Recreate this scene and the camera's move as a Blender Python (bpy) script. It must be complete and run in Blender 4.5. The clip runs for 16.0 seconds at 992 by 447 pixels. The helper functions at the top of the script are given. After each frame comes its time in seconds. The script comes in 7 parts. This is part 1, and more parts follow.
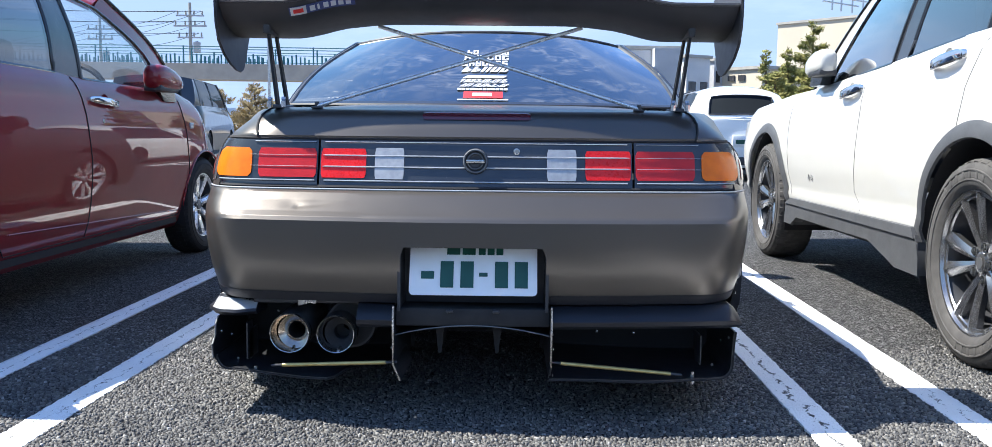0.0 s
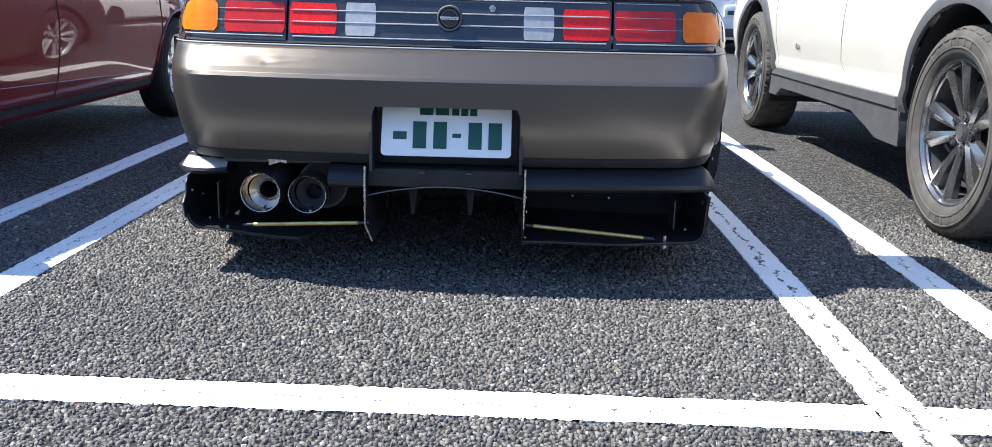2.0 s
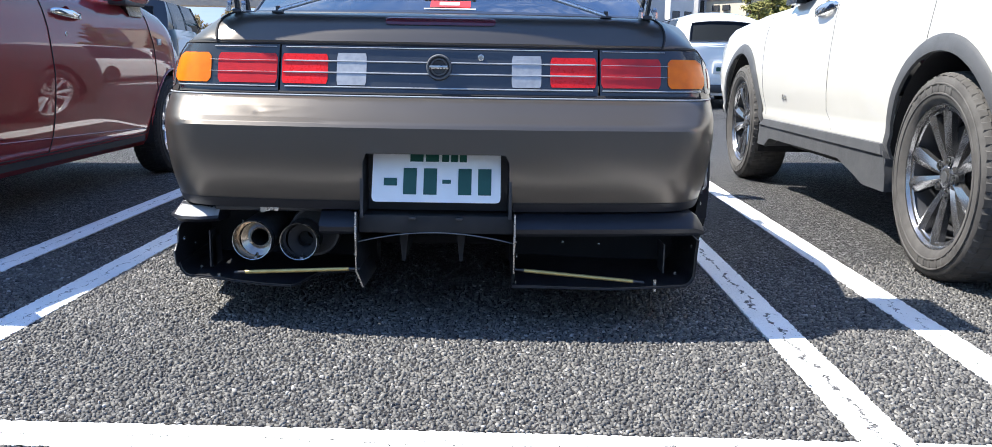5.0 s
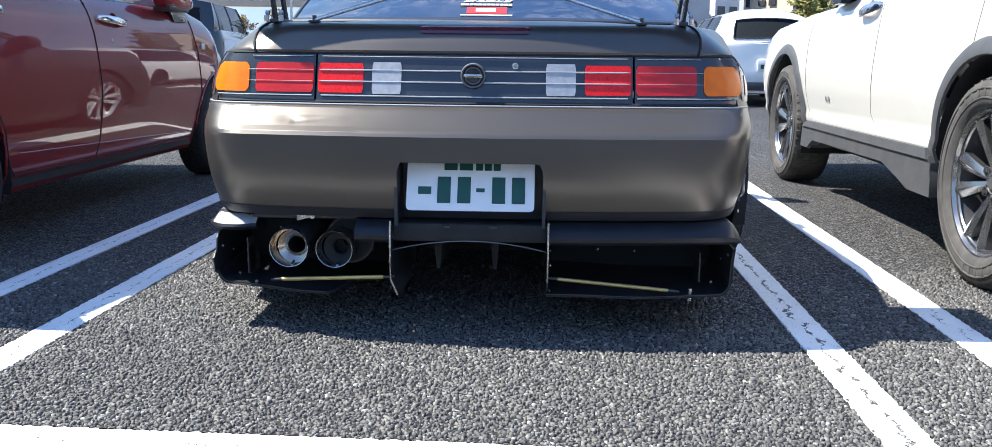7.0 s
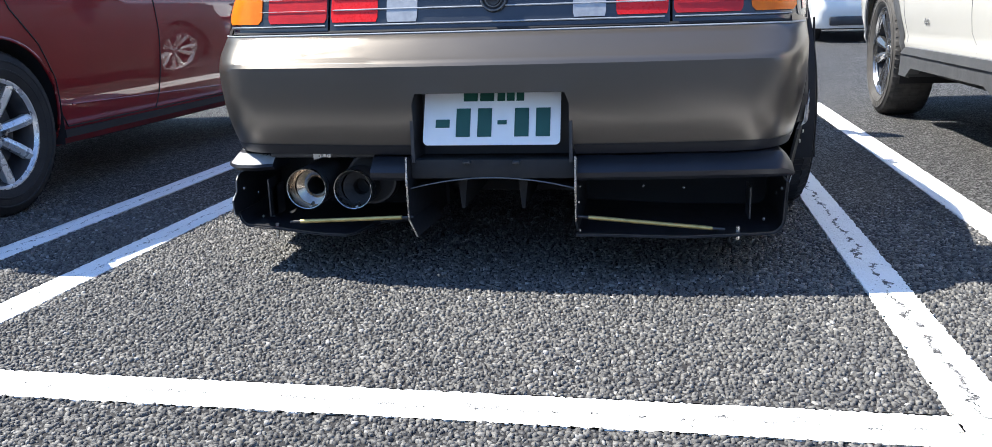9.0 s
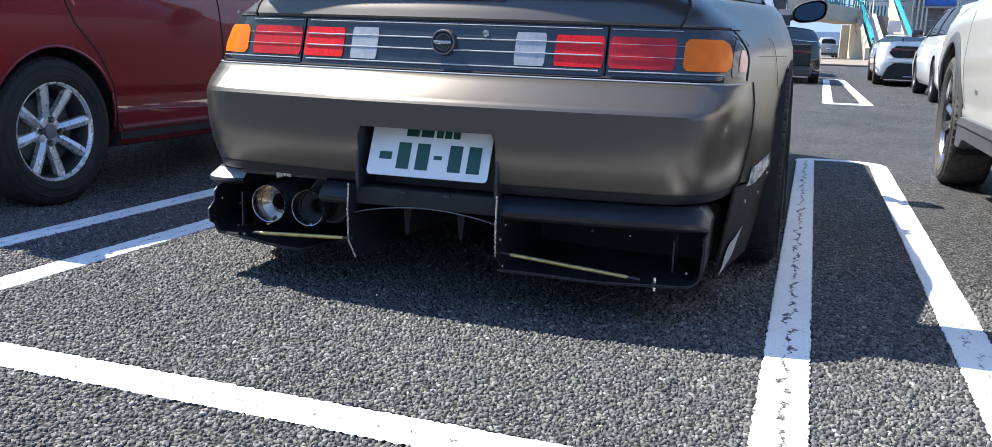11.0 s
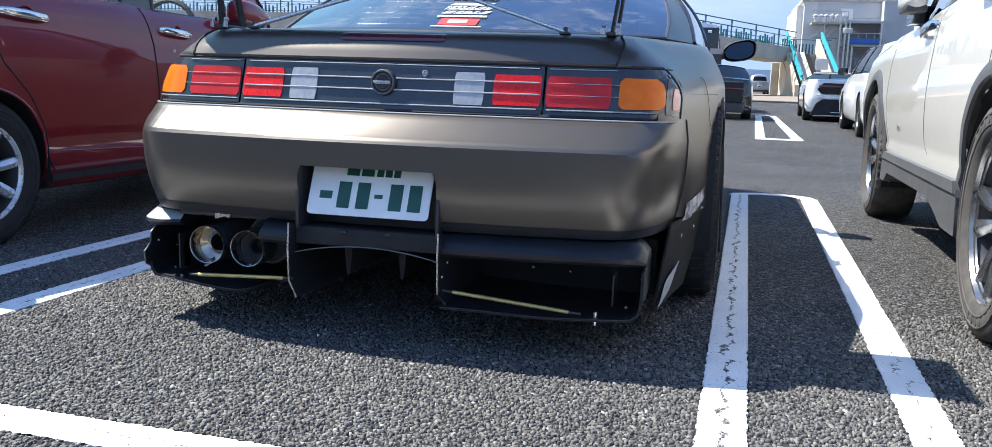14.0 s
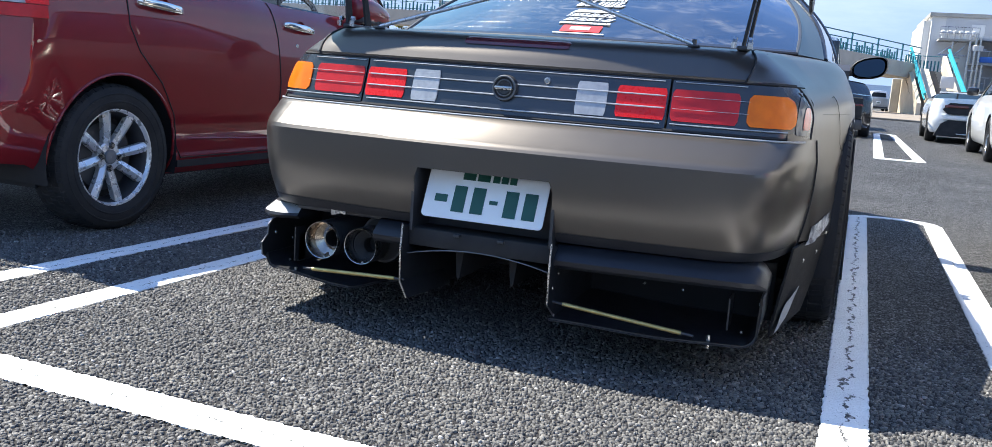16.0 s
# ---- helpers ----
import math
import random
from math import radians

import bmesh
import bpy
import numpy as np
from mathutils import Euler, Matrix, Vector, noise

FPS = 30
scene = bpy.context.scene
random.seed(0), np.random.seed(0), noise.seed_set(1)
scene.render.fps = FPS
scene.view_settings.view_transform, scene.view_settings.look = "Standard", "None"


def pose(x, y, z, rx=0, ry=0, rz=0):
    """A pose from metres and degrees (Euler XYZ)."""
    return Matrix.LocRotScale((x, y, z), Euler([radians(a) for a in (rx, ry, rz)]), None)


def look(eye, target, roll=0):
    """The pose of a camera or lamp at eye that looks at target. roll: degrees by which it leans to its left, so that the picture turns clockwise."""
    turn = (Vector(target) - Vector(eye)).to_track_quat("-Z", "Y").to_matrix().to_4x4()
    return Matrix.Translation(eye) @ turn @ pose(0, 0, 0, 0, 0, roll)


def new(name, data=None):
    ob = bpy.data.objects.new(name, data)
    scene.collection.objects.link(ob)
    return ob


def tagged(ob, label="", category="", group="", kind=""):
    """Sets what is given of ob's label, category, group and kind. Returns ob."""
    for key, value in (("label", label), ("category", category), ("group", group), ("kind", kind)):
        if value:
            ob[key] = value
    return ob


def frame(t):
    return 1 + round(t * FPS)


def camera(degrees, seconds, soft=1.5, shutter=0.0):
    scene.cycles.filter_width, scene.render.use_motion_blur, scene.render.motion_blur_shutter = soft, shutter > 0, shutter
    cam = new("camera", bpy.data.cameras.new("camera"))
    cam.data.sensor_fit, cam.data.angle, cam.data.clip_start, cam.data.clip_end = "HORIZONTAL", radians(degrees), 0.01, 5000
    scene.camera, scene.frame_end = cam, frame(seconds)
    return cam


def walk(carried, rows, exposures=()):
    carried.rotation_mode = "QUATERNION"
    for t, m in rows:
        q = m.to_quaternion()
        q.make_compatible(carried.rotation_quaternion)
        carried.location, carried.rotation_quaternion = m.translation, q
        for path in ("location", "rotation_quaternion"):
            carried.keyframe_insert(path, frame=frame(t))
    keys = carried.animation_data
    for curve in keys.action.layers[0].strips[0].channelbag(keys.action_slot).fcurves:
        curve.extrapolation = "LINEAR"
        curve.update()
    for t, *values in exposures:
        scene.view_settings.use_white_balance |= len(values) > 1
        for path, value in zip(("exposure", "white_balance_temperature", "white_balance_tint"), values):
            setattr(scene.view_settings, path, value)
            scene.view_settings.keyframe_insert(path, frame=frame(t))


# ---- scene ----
cam = camera(57.4, 16.0, soft=0.65)
PATH = [
    (0, (0.084, -2.296, 0.774), (0.061, -0.307, 0.561), 0.6),
    (0.5, (0.098, -2.292, 0.763), (0.088, -0.31, 0.496), 0.6),
    (1, (0.099, -2.279, 0.754), (0.093, -0.31, 0.403), 0.9),
    (1.5, (0.101, -2.265, 0.75), (0.103, -0.311, 0.323), 1.6),
    (2, (0.12, -2.271, 0.741), (0.13, -0.331, 0.253), 1.5),
    (2.5, (0.11, -2.275, 0.731), (0.132, -0.347, 0.2), 1.0),
    (3, (0.099, -2.271, 0.723), (0.138, -0.355, 0.151), 1.1),
    (3.5, (0.115, -2.267, 0.718), (0.176, -0.355, 0.133), 1.2),
    (4, (0.118, -2.282, 0.713), (0.191, -0.367, 0.142), 1.4),
    (4.5, (0.116, -2.284, 0.713), (0.187, -0.346, 0.224), 2.0),
    (4.7, (0.124, -2.294, 0.711), (0.173, -0.329, 0.343), 1.6),
    (6.8, (0.149, -2.296, 0.717), (0.1, -0.328, 0.366), 0.4),
    (7, (0.155, -2.29, 0.741), (0.08, -0.325, 0.371), 0.6),
    (7.5, (0.178, -2.268, 0.71), (-0.102, -0.311, 0.407), -0.3),
    (8, (0.109, -2.128, 0.682), (-0.059, -0.163, 0.346), -0.7),
    (8.5, (0.078, -2.03, 0.657), (-0.034, -0.094, 0.171), -1.2),
    (9, (0.347, -2.111, 0.666), (0.037, -0.192, 0.196), -1.8),
    (9.5, (0.718, -2.143, 0.683), (0.265, -0.253, 0.212), 3.7),
    (9.7, (0.796, -2.135, 0.708), (0.22, -0.27, 0.273), 1.2),
    (11.8, (0.862, -2.122, 0.687), (0.281, -0.248, 0.299), 2.9),
    (12, (0.859, -2.123, 0.683), (0.28, -0.246, 0.301), 3.4),
    (12.5, (0.849, -2.106, 0.678), (0.288, -0.226, 0.293), 4.5),
    (13, (0.859, -2.115, 0.677), (0.319, -0.22, 0.332), 4.1),
    (13.5, (0.873, -2.122, 0.683), (0.378, -0.208, 0.377), 2.3),
    (14, (0.865, -2.137, 0.704), (0.394, -0.22, 0.385), 1.8),
    (14.5, (0.853, -2.134, 0.71), (0.385, -0.219, 0.373), 1.9),
    (15, (0.845, -2.136, 0.713), (0.268, -0.244, 0.414), 2.4),
    (15.5, (0.825, -2.126, 0.717), (0.174, -0.26, 0.406), 3.8),
    (16, (0.815, -2.115, 0.717), (0.138, -0.262, 0.391), 4.2),
]
walk(cam, [(t, look(eye, target, roll)) for t, eye, target, roll in PATH], exposures=[(0.0, 1.28, 6400, 8), (0.5, 1.38, 6450, 8), (1.0, 1.28, 6550, 9), (2.5, 1.34, 6550, 9), (4.5, 1.34, 6550, 9), (6.9, 1.34, 6500, 8), (8.0, 1.5, 6650, 8), (9.0, 1.34, 6550, 8), (12.0, 1.2, 6500, 8), (15.0, 1.17, 6500, 8), (16.0, 1.28, 6550, 8)])

# ---- world and light ----
SUN = Vector((-0.66, 0.14, 1.0)).normalized()
world = bpy.data.worlds.new("world")
scene.world = world
world.use_nodes = True
wn = world.node_tree
sky = wn.nodes.new("ShaderNodeTexSky")
sky.sky_type, sky.sun_disc = "NISHITA", False
sky.sun_elevation, sky.sun_rotation = math.asin(SUN.z), math.atan2(SUN.x, SUN.y)
sky.dust_density, sky.ozone_density, sky.air_density, sky.altitude = 0.1, 4.0, 1.0, 800
wtc = wn.nodes.new("ShaderNodeTexCoord")
wmap = wn.nodes.new("ShaderNodeMapping")
wmap.inputs["Scale"].default_value = (1.0, 1.4, 4.5)
wnoise = wn.nodes.new("ShaderNodeTexNoise")
wnoise.inputs["Scale"].default_value, wnoise.inputs["Detail"].default_value, wnoise.inputs["Roughness"].default_value = 2.6, 9.0, 0.62
wramp = wn.nodes.new("ShaderNodeMapRange")
wramp.inputs[1].default_value, wramp.inputs[2].default_value, wramp.inputs[4].default_value = 0.50, 0.78, 0.34
wmix = wn.nodes.new("ShaderNodeMix")
wmix.data_type = "RGBA"
wmix.inputs[7].default_value = (4.2, 4.6, 5.2, 1)
wn.links.new(wtc.outputs["Generated"], wmap.inputs[0])
wn.links.new(wmap.outputs[0], wnoise.inputs["Vector"])
wn.links.new(wnoise.outputs[0], wramp.inputs[0])
wn.links.new(wramp.outputs[0], wmix.inputs[0])
wtint = wn.nodes.new("ShaderNodeMix")
wtint.data_type, wtint.blend_type = "RGBA", "MULTIPLY"
wtint.inputs[0].default_value, wtint.inputs[7].default_value = 1.0, (0.74, 0.84, 1.0, 1)
wcap = wn.nodes.new("ShaderNodeMix")
wcap.data_type, wcap.blend_type = "RGBA", "DARKEN"
wcap.inputs[0].default_value, wcap.inputs[7].default_value = 1.0, (1.62, 2.25, 3.5, 1)
wn.links.new(sky.outputs[0], wtint.inputs[6])
wn.links.new(wtint.outputs[2], wcap.inputs[6])
wn.links.new(wcap.outputs[2], wmix.inputs[6])
wn.links.new(wmix.outputs[2], wn.nodes["Background"].inputs[0])
wn.nodes["Background"].inputs[1].default_value = 0.143
sun = new("sun", bpy.data.lights.new("sun", "SUN"))
sun.data.energy, sun.data.angle, sun.data.color = 5.0, radians(0.55), (1.0, 0.955, 0.88)
sun.matrix_world = look((0, 0, 30), Vector((0, 0, 30)) - SUN)


# ---- materials ----
def mat(name, c1, c2=None, scale=6.0, rough=0.5, rvar=0.06, metal=0.0, coat=0.0, crough=0.03, bump=0.0, bscale=200.0, spec=0.5, detail=4.0):
    m = bpy.data.materials.new(name)
    m.use_nodes = True
    nt = m.node_tree
    b = nt.nodes["Principled BSDF"]
    tc = nt.nodes.new("ShaderNodeTexCoord")
    nz = nt.nodes.new("ShaderNodeTexNoise")
    nz.inputs["Scale"].default_value, nz.inputs["Detail"].default_value = scale, detail
    nt.links.new(tc.outputs["Object"], nz.inputs["Vector"])
    mix = nt.nodes.new("ShaderNodeMix")
    mix.data_type = "RGBA"
    mix.inputs[6].default_value, mix.inputs[7].default_value = (*c1, 1), (*(c2 or [v * 0.86 for v in c1]), 1)
    ramp = nt.nodes.new("ShaderNodeMapRange")
    ramp.inputs[1].default_value, ramp.inputs[2].default_value = 0.35, 0.65
    nt.links.new(nz.outputs[0], ramp.inputs[0])
    nt.links.new(ramp.outputs[0], mix.inputs[0])
    nt.links.new(mix.outputs[2], b.inputs["Base Color"])
    mr = nt.nodes.new("ShaderNodeMapRange")
    mr.inputs[3].default_value, mr.inputs[4].default_value = max(0.01, rough - rvar), rough + rvar
    n2 = nt.nodes.new("ShaderNodeTexNoise")
    n2.inputs["Scale"].default_value, n2.inputs["Detail"].default_value = scale * 4.3, 5
    nt.links.new(tc.outputs["Object"], n2.inputs["Vector"])
    nt.links.new(n2.outputs[0], mr.inputs[0])
    nt.links.new(mr.outputs[0], b.inputs["Roughness"])
    b.inputs["Metallic"].default_value = metal
    b.inputs["Coat Weight"].default_value, b.inputs["Coat Roughness"].default_value = coat, crough
    b.inputs["Specular IOR Level"].default_value = spec
    if bump:
        n3 = nt.nodes.new("ShaderNodeTexNoise")
        n3.inputs["Scale"].default_value, n3.inputs["Detail"].default_value = bscale, 3
        nt.links.new(tc.outputs["Object"], n3.inputs["Vector"])
        bp = nt.nodes.new("ShaderNodeBump")
        bp.inputs["Strength"].default_value, bp.inputs["Distance"].default_value = bump, 1.0 / bscale
        nt.links.new(n3.outputs[0], bp.inputs["Height"])
        nt.links.new(bp.outputs[0], b.inputs["Normal"])
    return m


def glass(name, tint, gloss=1.0, rough=0.0):
    m = bpy.data.materials.new(name)
    m.use_nodes = True
    nt = m.node_tree
    nt.nodes.remove(nt.nodes["Principled BSDF"])
    tr, gl = nt.nodes.new("ShaderNodeBsdfTransparent"), nt.nodes.new("ShaderNodeBsdfGlossy")
    tr.inputs[0].default_value = (*tint, 1)
    gl.inputs["Roughness"].default_value = rough
    fr, mx, mul = nt.nodes.new("ShaderNodeLayerWeight"), nt.nodes.new("ShaderNodeMixShader"), nt.nodes.new("ShaderNodeMath")
    fr.inputs[0].default_value = 0.5
    power, lift = nt.nodes.new("ShaderNodeMath"), nt.nodes.new("ShaderNodeMath")
    power.operation, lift.operation = "POWER", "MULTIPLY_ADD"
    power.inputs[1].default_value, lift.inputs[1].default_value, lift.inputs[2].default_value = 4.0, 0.9, 0.045
    nt.links.new(fr.outputs["Facing"], power.inputs[0])
    nt.links.new(power.outputs[0], lift.inputs[0])
    mul.operation, mul.use_clamp = "MULTIPLY", True
    mul.inputs[1].default_value = gloss
    nt.links.new(lift.outputs[0], mul.inputs[0])
    nt.links.new(mul.outputs[0], mx.inputs[0])
    nt.links.new(tr.outputs[0], mx.inputs[1])
    nt.links.new(gl.outputs[0], mx.inputs[2])
    nt.links.new(mx.outputs[0], nt.nodes["Material Output"].inputs[0])
    return m


def node(nt, kind, **values):
    n = nt.nodes.new("ShaderNode" + kind)
    for k, v in values.items():
        n.inputs[k].default_value = v
    return n


def asphalt_nodes(nt):
    """Colour, height and roughness of coarse open asphalt, of stones about a centimetre across."""
    tc = node(nt, "TexCoord")
    warp = node(nt, "TexNoise", Scale=85.0, Detail=3.0)
    nt.links.new(tc.outputs["Object"], warp.inputs["Vector"])
    add = nt.nodes.new("ShaderNodeMix")
    add.data_type = "RGBA"
    add.blend_type = "ADD"
    add.inputs[0].default_value = 0.019
    nt.links.new(tc.outputs["Object"], add.inputs[6])
    nt.links.new(warp.outputs["Color"], add.inputs[7])
    edge = node(nt, "TexVoronoi", Scale=78.0)
    edge.feature = "DISTANCE_TO_EDGE"
    cell = node(nt, "TexVoronoi", Scale=78.0)
    for v in (edge, cell):
        nt.links.new(add.outputs[2], v.inputs["Vector"])
    sep = node(nt, "SeparateColor")
    nt.links.new(cell.outputs["Color"], sep.inputs[0])
    stone = node(nt, "ValToRGB")
    r = stone.color_ramp
    r.elements[0].color, r.elements[1].color = (0.132, 0.131, 0.131, 1), (0.40, 0.395, 0.39, 1)
    for at, c in ((0.45, 0.242), (0.85, 0.32)):
        e = r.elements.new(at)
        e.color = (c, c * 0.985, c * 0.975, 1)
    nt.links.new(sep.outputs[0], stone.inputs[0])
    gap = node(nt, "MapRange")
    gap.inputs[1].default_value, gap.inputs[2].default_value = 0.03, 0.20
    nt.links.new(edge.outputs["Distance"], gap.inputs[0])
    dark = nt.nodes.new("ShaderNodeMix")
    dark.data_type = "RGBA"
    dark.inputs[6].default_value = (0.018, 0.018, 0.019, 1)
    nt.links.new(gap.outputs[0], dark.inputs[0])
    nt.links.new(stone.outputs[0], dark.inputs[7])
    big = node(nt, "TexNoise", Scale=0.9, Detail=5.0)
    nt.links.new(tc.outputs["Object"], big.inputs["Vector"])
    bm_ = node(nt, "MapRange")
    bm_.inputs[1].default_value, bm_.inputs[2].default_value, bm_.inputs[3].default_value, bm_.inputs[4].default_value = 0.3, 0.7, 0.8, 1.2
    nt.links.new(big.outputs[0], bm_.inputs[0])
    col = nt.nodes.new("ShaderNodeVectorMath")
    col.operation = "SCALE"
    nt.links.new(dark.outputs[2], col.inputs[0])
    nt.links.new(bm_.outputs[0], col.inputs["Scale"])
    fine = node(nt, "TexNoise", Scale=330.0, Detail=4.0, Roughness=0.65)
    nt.links.new(tc.outputs["Object"], fine.inputs["Vector"])
    fm = node(nt, "MapRange")
    fm.inputs[1].default_value, fm.inputs[2].default_value, fm.inputs[3].default_value, fm.inputs[4].default_value = 0.3, 0.7, 0.8, 1.2
    nt.links.new(fine.outputs[0], fm.inputs[0])
    col2 = nt.nodes.new("ShaderNodeVectorMath")
    col2.operation = "SCALE"
    nt.links.new(col.outputs[0], col2.inputs[0])
    nt.links.new(fm.outputs[0], col2.inputs["Scale"])
    hgt = node(nt, "Math")
    hgt.operation = "MULTIPLY_ADD"
    hm = node(nt, "MapRange")
    hm.inputs[1].default_value, hm.inputs[2].default_value = 0.0, 0.32
    nt.links.new(edge.outputs["Distance"], hm.inputs[0])
    nt.links.new(sep.outputs[1], hgt.inputs[0])
    hgt.inputs[1].default_value = 0.7
    nt.links.new(hm.outputs[0], hgt.inputs[2])
    rough_ = node(nt, "Math")
    rough_.operation = "MULTIPLY_ADD"
    rough_.inputs[1].default_value = 0.25
    nt.links.new(fine.outputs[0], rough_.inputs[0])
    nt.links.new(hgt.outputs[0], rough_.inputs[2])
    return tc, col2.outputs[0], rough_.outputs[0]


def make_asphalt():
    m = bpy.data.materials.new("asphalt")
    m.use_nodes = True
    nt = m.node_tree
    b = nt.nodes["Principled BSDF"]
    _, col, hgt = asphalt_nodes(nt)
    nt.links.new(col, b.inputs["Base Color"])
    b.inputs["Roughness"].default_value, b.inputs["Specular IOR Level"].default_value = 0.7, 0.17
    bp = node(nt, "Bump", Strength=1.0, Distance=0.013)
    nt.links.new(hgt, bp.inputs["Height"])
    nt.links.new(bp.outputs[0], b.inputs["Normal"])
    return m


def make_line_paint(name, crack):
    """White road paint over the same stones; crack: whether a long split runs down the middle."""
    m = bpy.data.materials.new(name)
    m.use_nodes = True
    nt = m.node_tree
    b = nt.nodes["Principled BSDF"]
    tc, col, hgt = asphalt_nodes(nt)
    wob = node(nt, "TexNoise", Scale=9.0, Detail=6.0, Roughness=0.7)
    nt.links.new(tc.outputs["Object"], wob.inputs["Vector"])
    sx = node(nt, "SeparateXYZ")
    nt.links.new(tc.outputs["Object"], sx.inputs[0])
    off = node(nt, "Math")
    off.operation = "MULTIPLY_ADD"
    off.inputs[1].default_value, off.inputs[2].default_value = 0.12, -0.06
    nt.links.new(wob.outputs[0], off.inputs[0])
    line = node(nt, "Math")
    line.operation = "SUBTRACT"
    nt.links.new(sx.outputs[0], line.inputs[0])
    nt.links.new(off.outputs[0], line.inputs[1])
    ab = node(nt, "Math")
    ab.operation = "ABSOLUTE"
    nt.links.new(line.outputs[0], ab.inputs[0])
    wid = node(nt, "TexNoise", Scale=22.0, Detail=4.0)
    nt.links.new(tc.outputs["Object"], wid.inputs["Vector"])
    wr = node(nt, "MapRange")
    wr.inputs[1].default_value, wr.inputs[2].default_value = 0.38, 0.72
    wr.inputs[3].default_value, wr.inputs[4].default_value = 0.0, 0.009 if crack else 0.003
    nt.links.new(wid.outputs[0], wr.inputs[0])
    less = node(nt, "Math")
    less.operation = "LESS_THAN"
    nt.links.new(ab.outputs[0], less.inputs[0])
    nt.links.new(wr.outputs[0], less.inputs[1])
    spots = node(nt, "TexNoise", Scale=130.0, Detail=3.0)
    nt.links.new(tc.outputs["Object"], spots.inputs["Vector"])
    sp = node(nt, "Math")
    sp.operation = "GREATER_THAN"
    sp.inputs[1].default_value = 0.70
    nt.links.new(spots.outputs[0], sp.inputs[0])
    worn = node(nt, "Math")
    worn.operation = "MAXIMUM"
    nt.links.new(less.outputs[0], worn.inputs[0])
    nt.links.new(sp.outputs[0], worn.inputs[1])
    dirt = node(nt, "TexNoise", Scale=5.0, Detail=8.0, Roughness=0.65)
    nt.links.new(tc.outputs["Object"], dirt.inputs["Vector"])
    dr = node(nt, "ValToRGB")
    dr.color_ramp.elements[0].position, dr.color_ramp.elements[1].position = 0.3, 0.62
    dr.color_ramp.elements[0].color, dr.color_ramp.elements[1].color = (0.85, 0.85, 0.84, 1), (0.93, 0.93, 0.925, 1)
    nt.links.new(dirt.outputs[0], dr.inputs[0])
    mx = nt.nodes.new("ShaderNodeMix")
    mx.data_type = "RGBA"
    nt.links.new(worn.outputs[0], mx.inputs[0])
    nt.links.new(dr.outputs[0], mx.inputs[6])
    nt.links.new(col, mx.inputs[7])
    nt.links.new(mx.outputs[2], b.inputs["Base Color"])
    b.inputs["Roughness"].default_value = 0.6
    bp = node(nt, "Bump", Strength=0.5, Distance=0.004)
    nt.links.new(hgt, bp.inputs["Height"])
    nt.links.new(bp.outputs[0], b.inputs["Normal"])
    return m


def make_stone():
    """Single chippings: each one its own grey, a few pale or brownish, with grain."""
    m = bpy.data.materials.new("chipping")
    m.use_nodes = True
    nt = m.node_tree
    b = nt.nodes["Principled BSDF"]
    geo, ramp = node(nt, "NewGeometry"), node(nt, "ValToRGB")
    r = ramp.color_ramp
    r.elements[0].color, r.elements[1].color = (0.060, 0.060, 0.063, 1), (0.34, 0.332, 0.324, 1)
    for at, c in ((0.30, (0.084, 0.082, 0.081)), (0.62, (0.121, 0.117, 0.112)), (0.86, (0.162, 0.156, 0.147)), (0.975, (0.220, 0.212, 0.199))):
        e = r.elements.new(at)
        e.color = (*c, 1)
    nt.links.new(geo.outputs["Random Per Island"], ramp.inputs[0])
    tc = node(nt, "TexCoord")
    grain = node(nt, "TexNoise", Scale=420.0, Detail=4.0, Roughness=0.7)
    big = node(nt, "TexNoise", Scale=1.1, Detail=4.0)
    for n in (grain, big):
        nt.links.new(tc.outputs["Object"], n.inputs["Vector"])
    gm, bm_, mul, col = node(nt, "MapRange"), node(nt, "MapRange"), node(nt, "Math"), node(nt, "VectorMath")
    gm.inputs[1].default_value, gm.inputs[2].default_value, gm.inputs[3].default_value, gm.inputs[4].default_value = 0.3, 0.7, 0.72, 1.28
    bm_.inputs[1].default_value, bm_.inputs[2].default_value, bm_.inputs[3].default_value, bm_.inputs[4].default_value = 0.3, 0.7, 0.85, 1.15
    nt.links.new(grain.outputs[0], gm.inputs[0])
    nt.links.new(big.outputs[0], bm_.inputs[0])
    mul.operation, col.operation = "MULTIPLY", "SCALE"
    nt.links.new(gm.outputs[0], mul.inputs[0])
    nt.links.new(bm_.outputs[0], mul.inputs[1])
    nt.links.new(ramp.outputs[0], col.inputs[0])
    nt.links.new(mul.outputs[0], col.inputs["Scale"])
    nt.links.new(col.outputs[0], b.inputs["Base Color"])
    b.inputs["Roughness"].default_value, b.inputs["Specular IOR Level"].default_value = 0.58, 0.34
    bp = node(nt, "Bump", Strength=0.5, Distance=0.002)
    nt.links.new(grain.outputs[0], bp.inputs["Height"])
    nt.links.new(bp.outputs[0], b.inputs["Normal"])
    return m


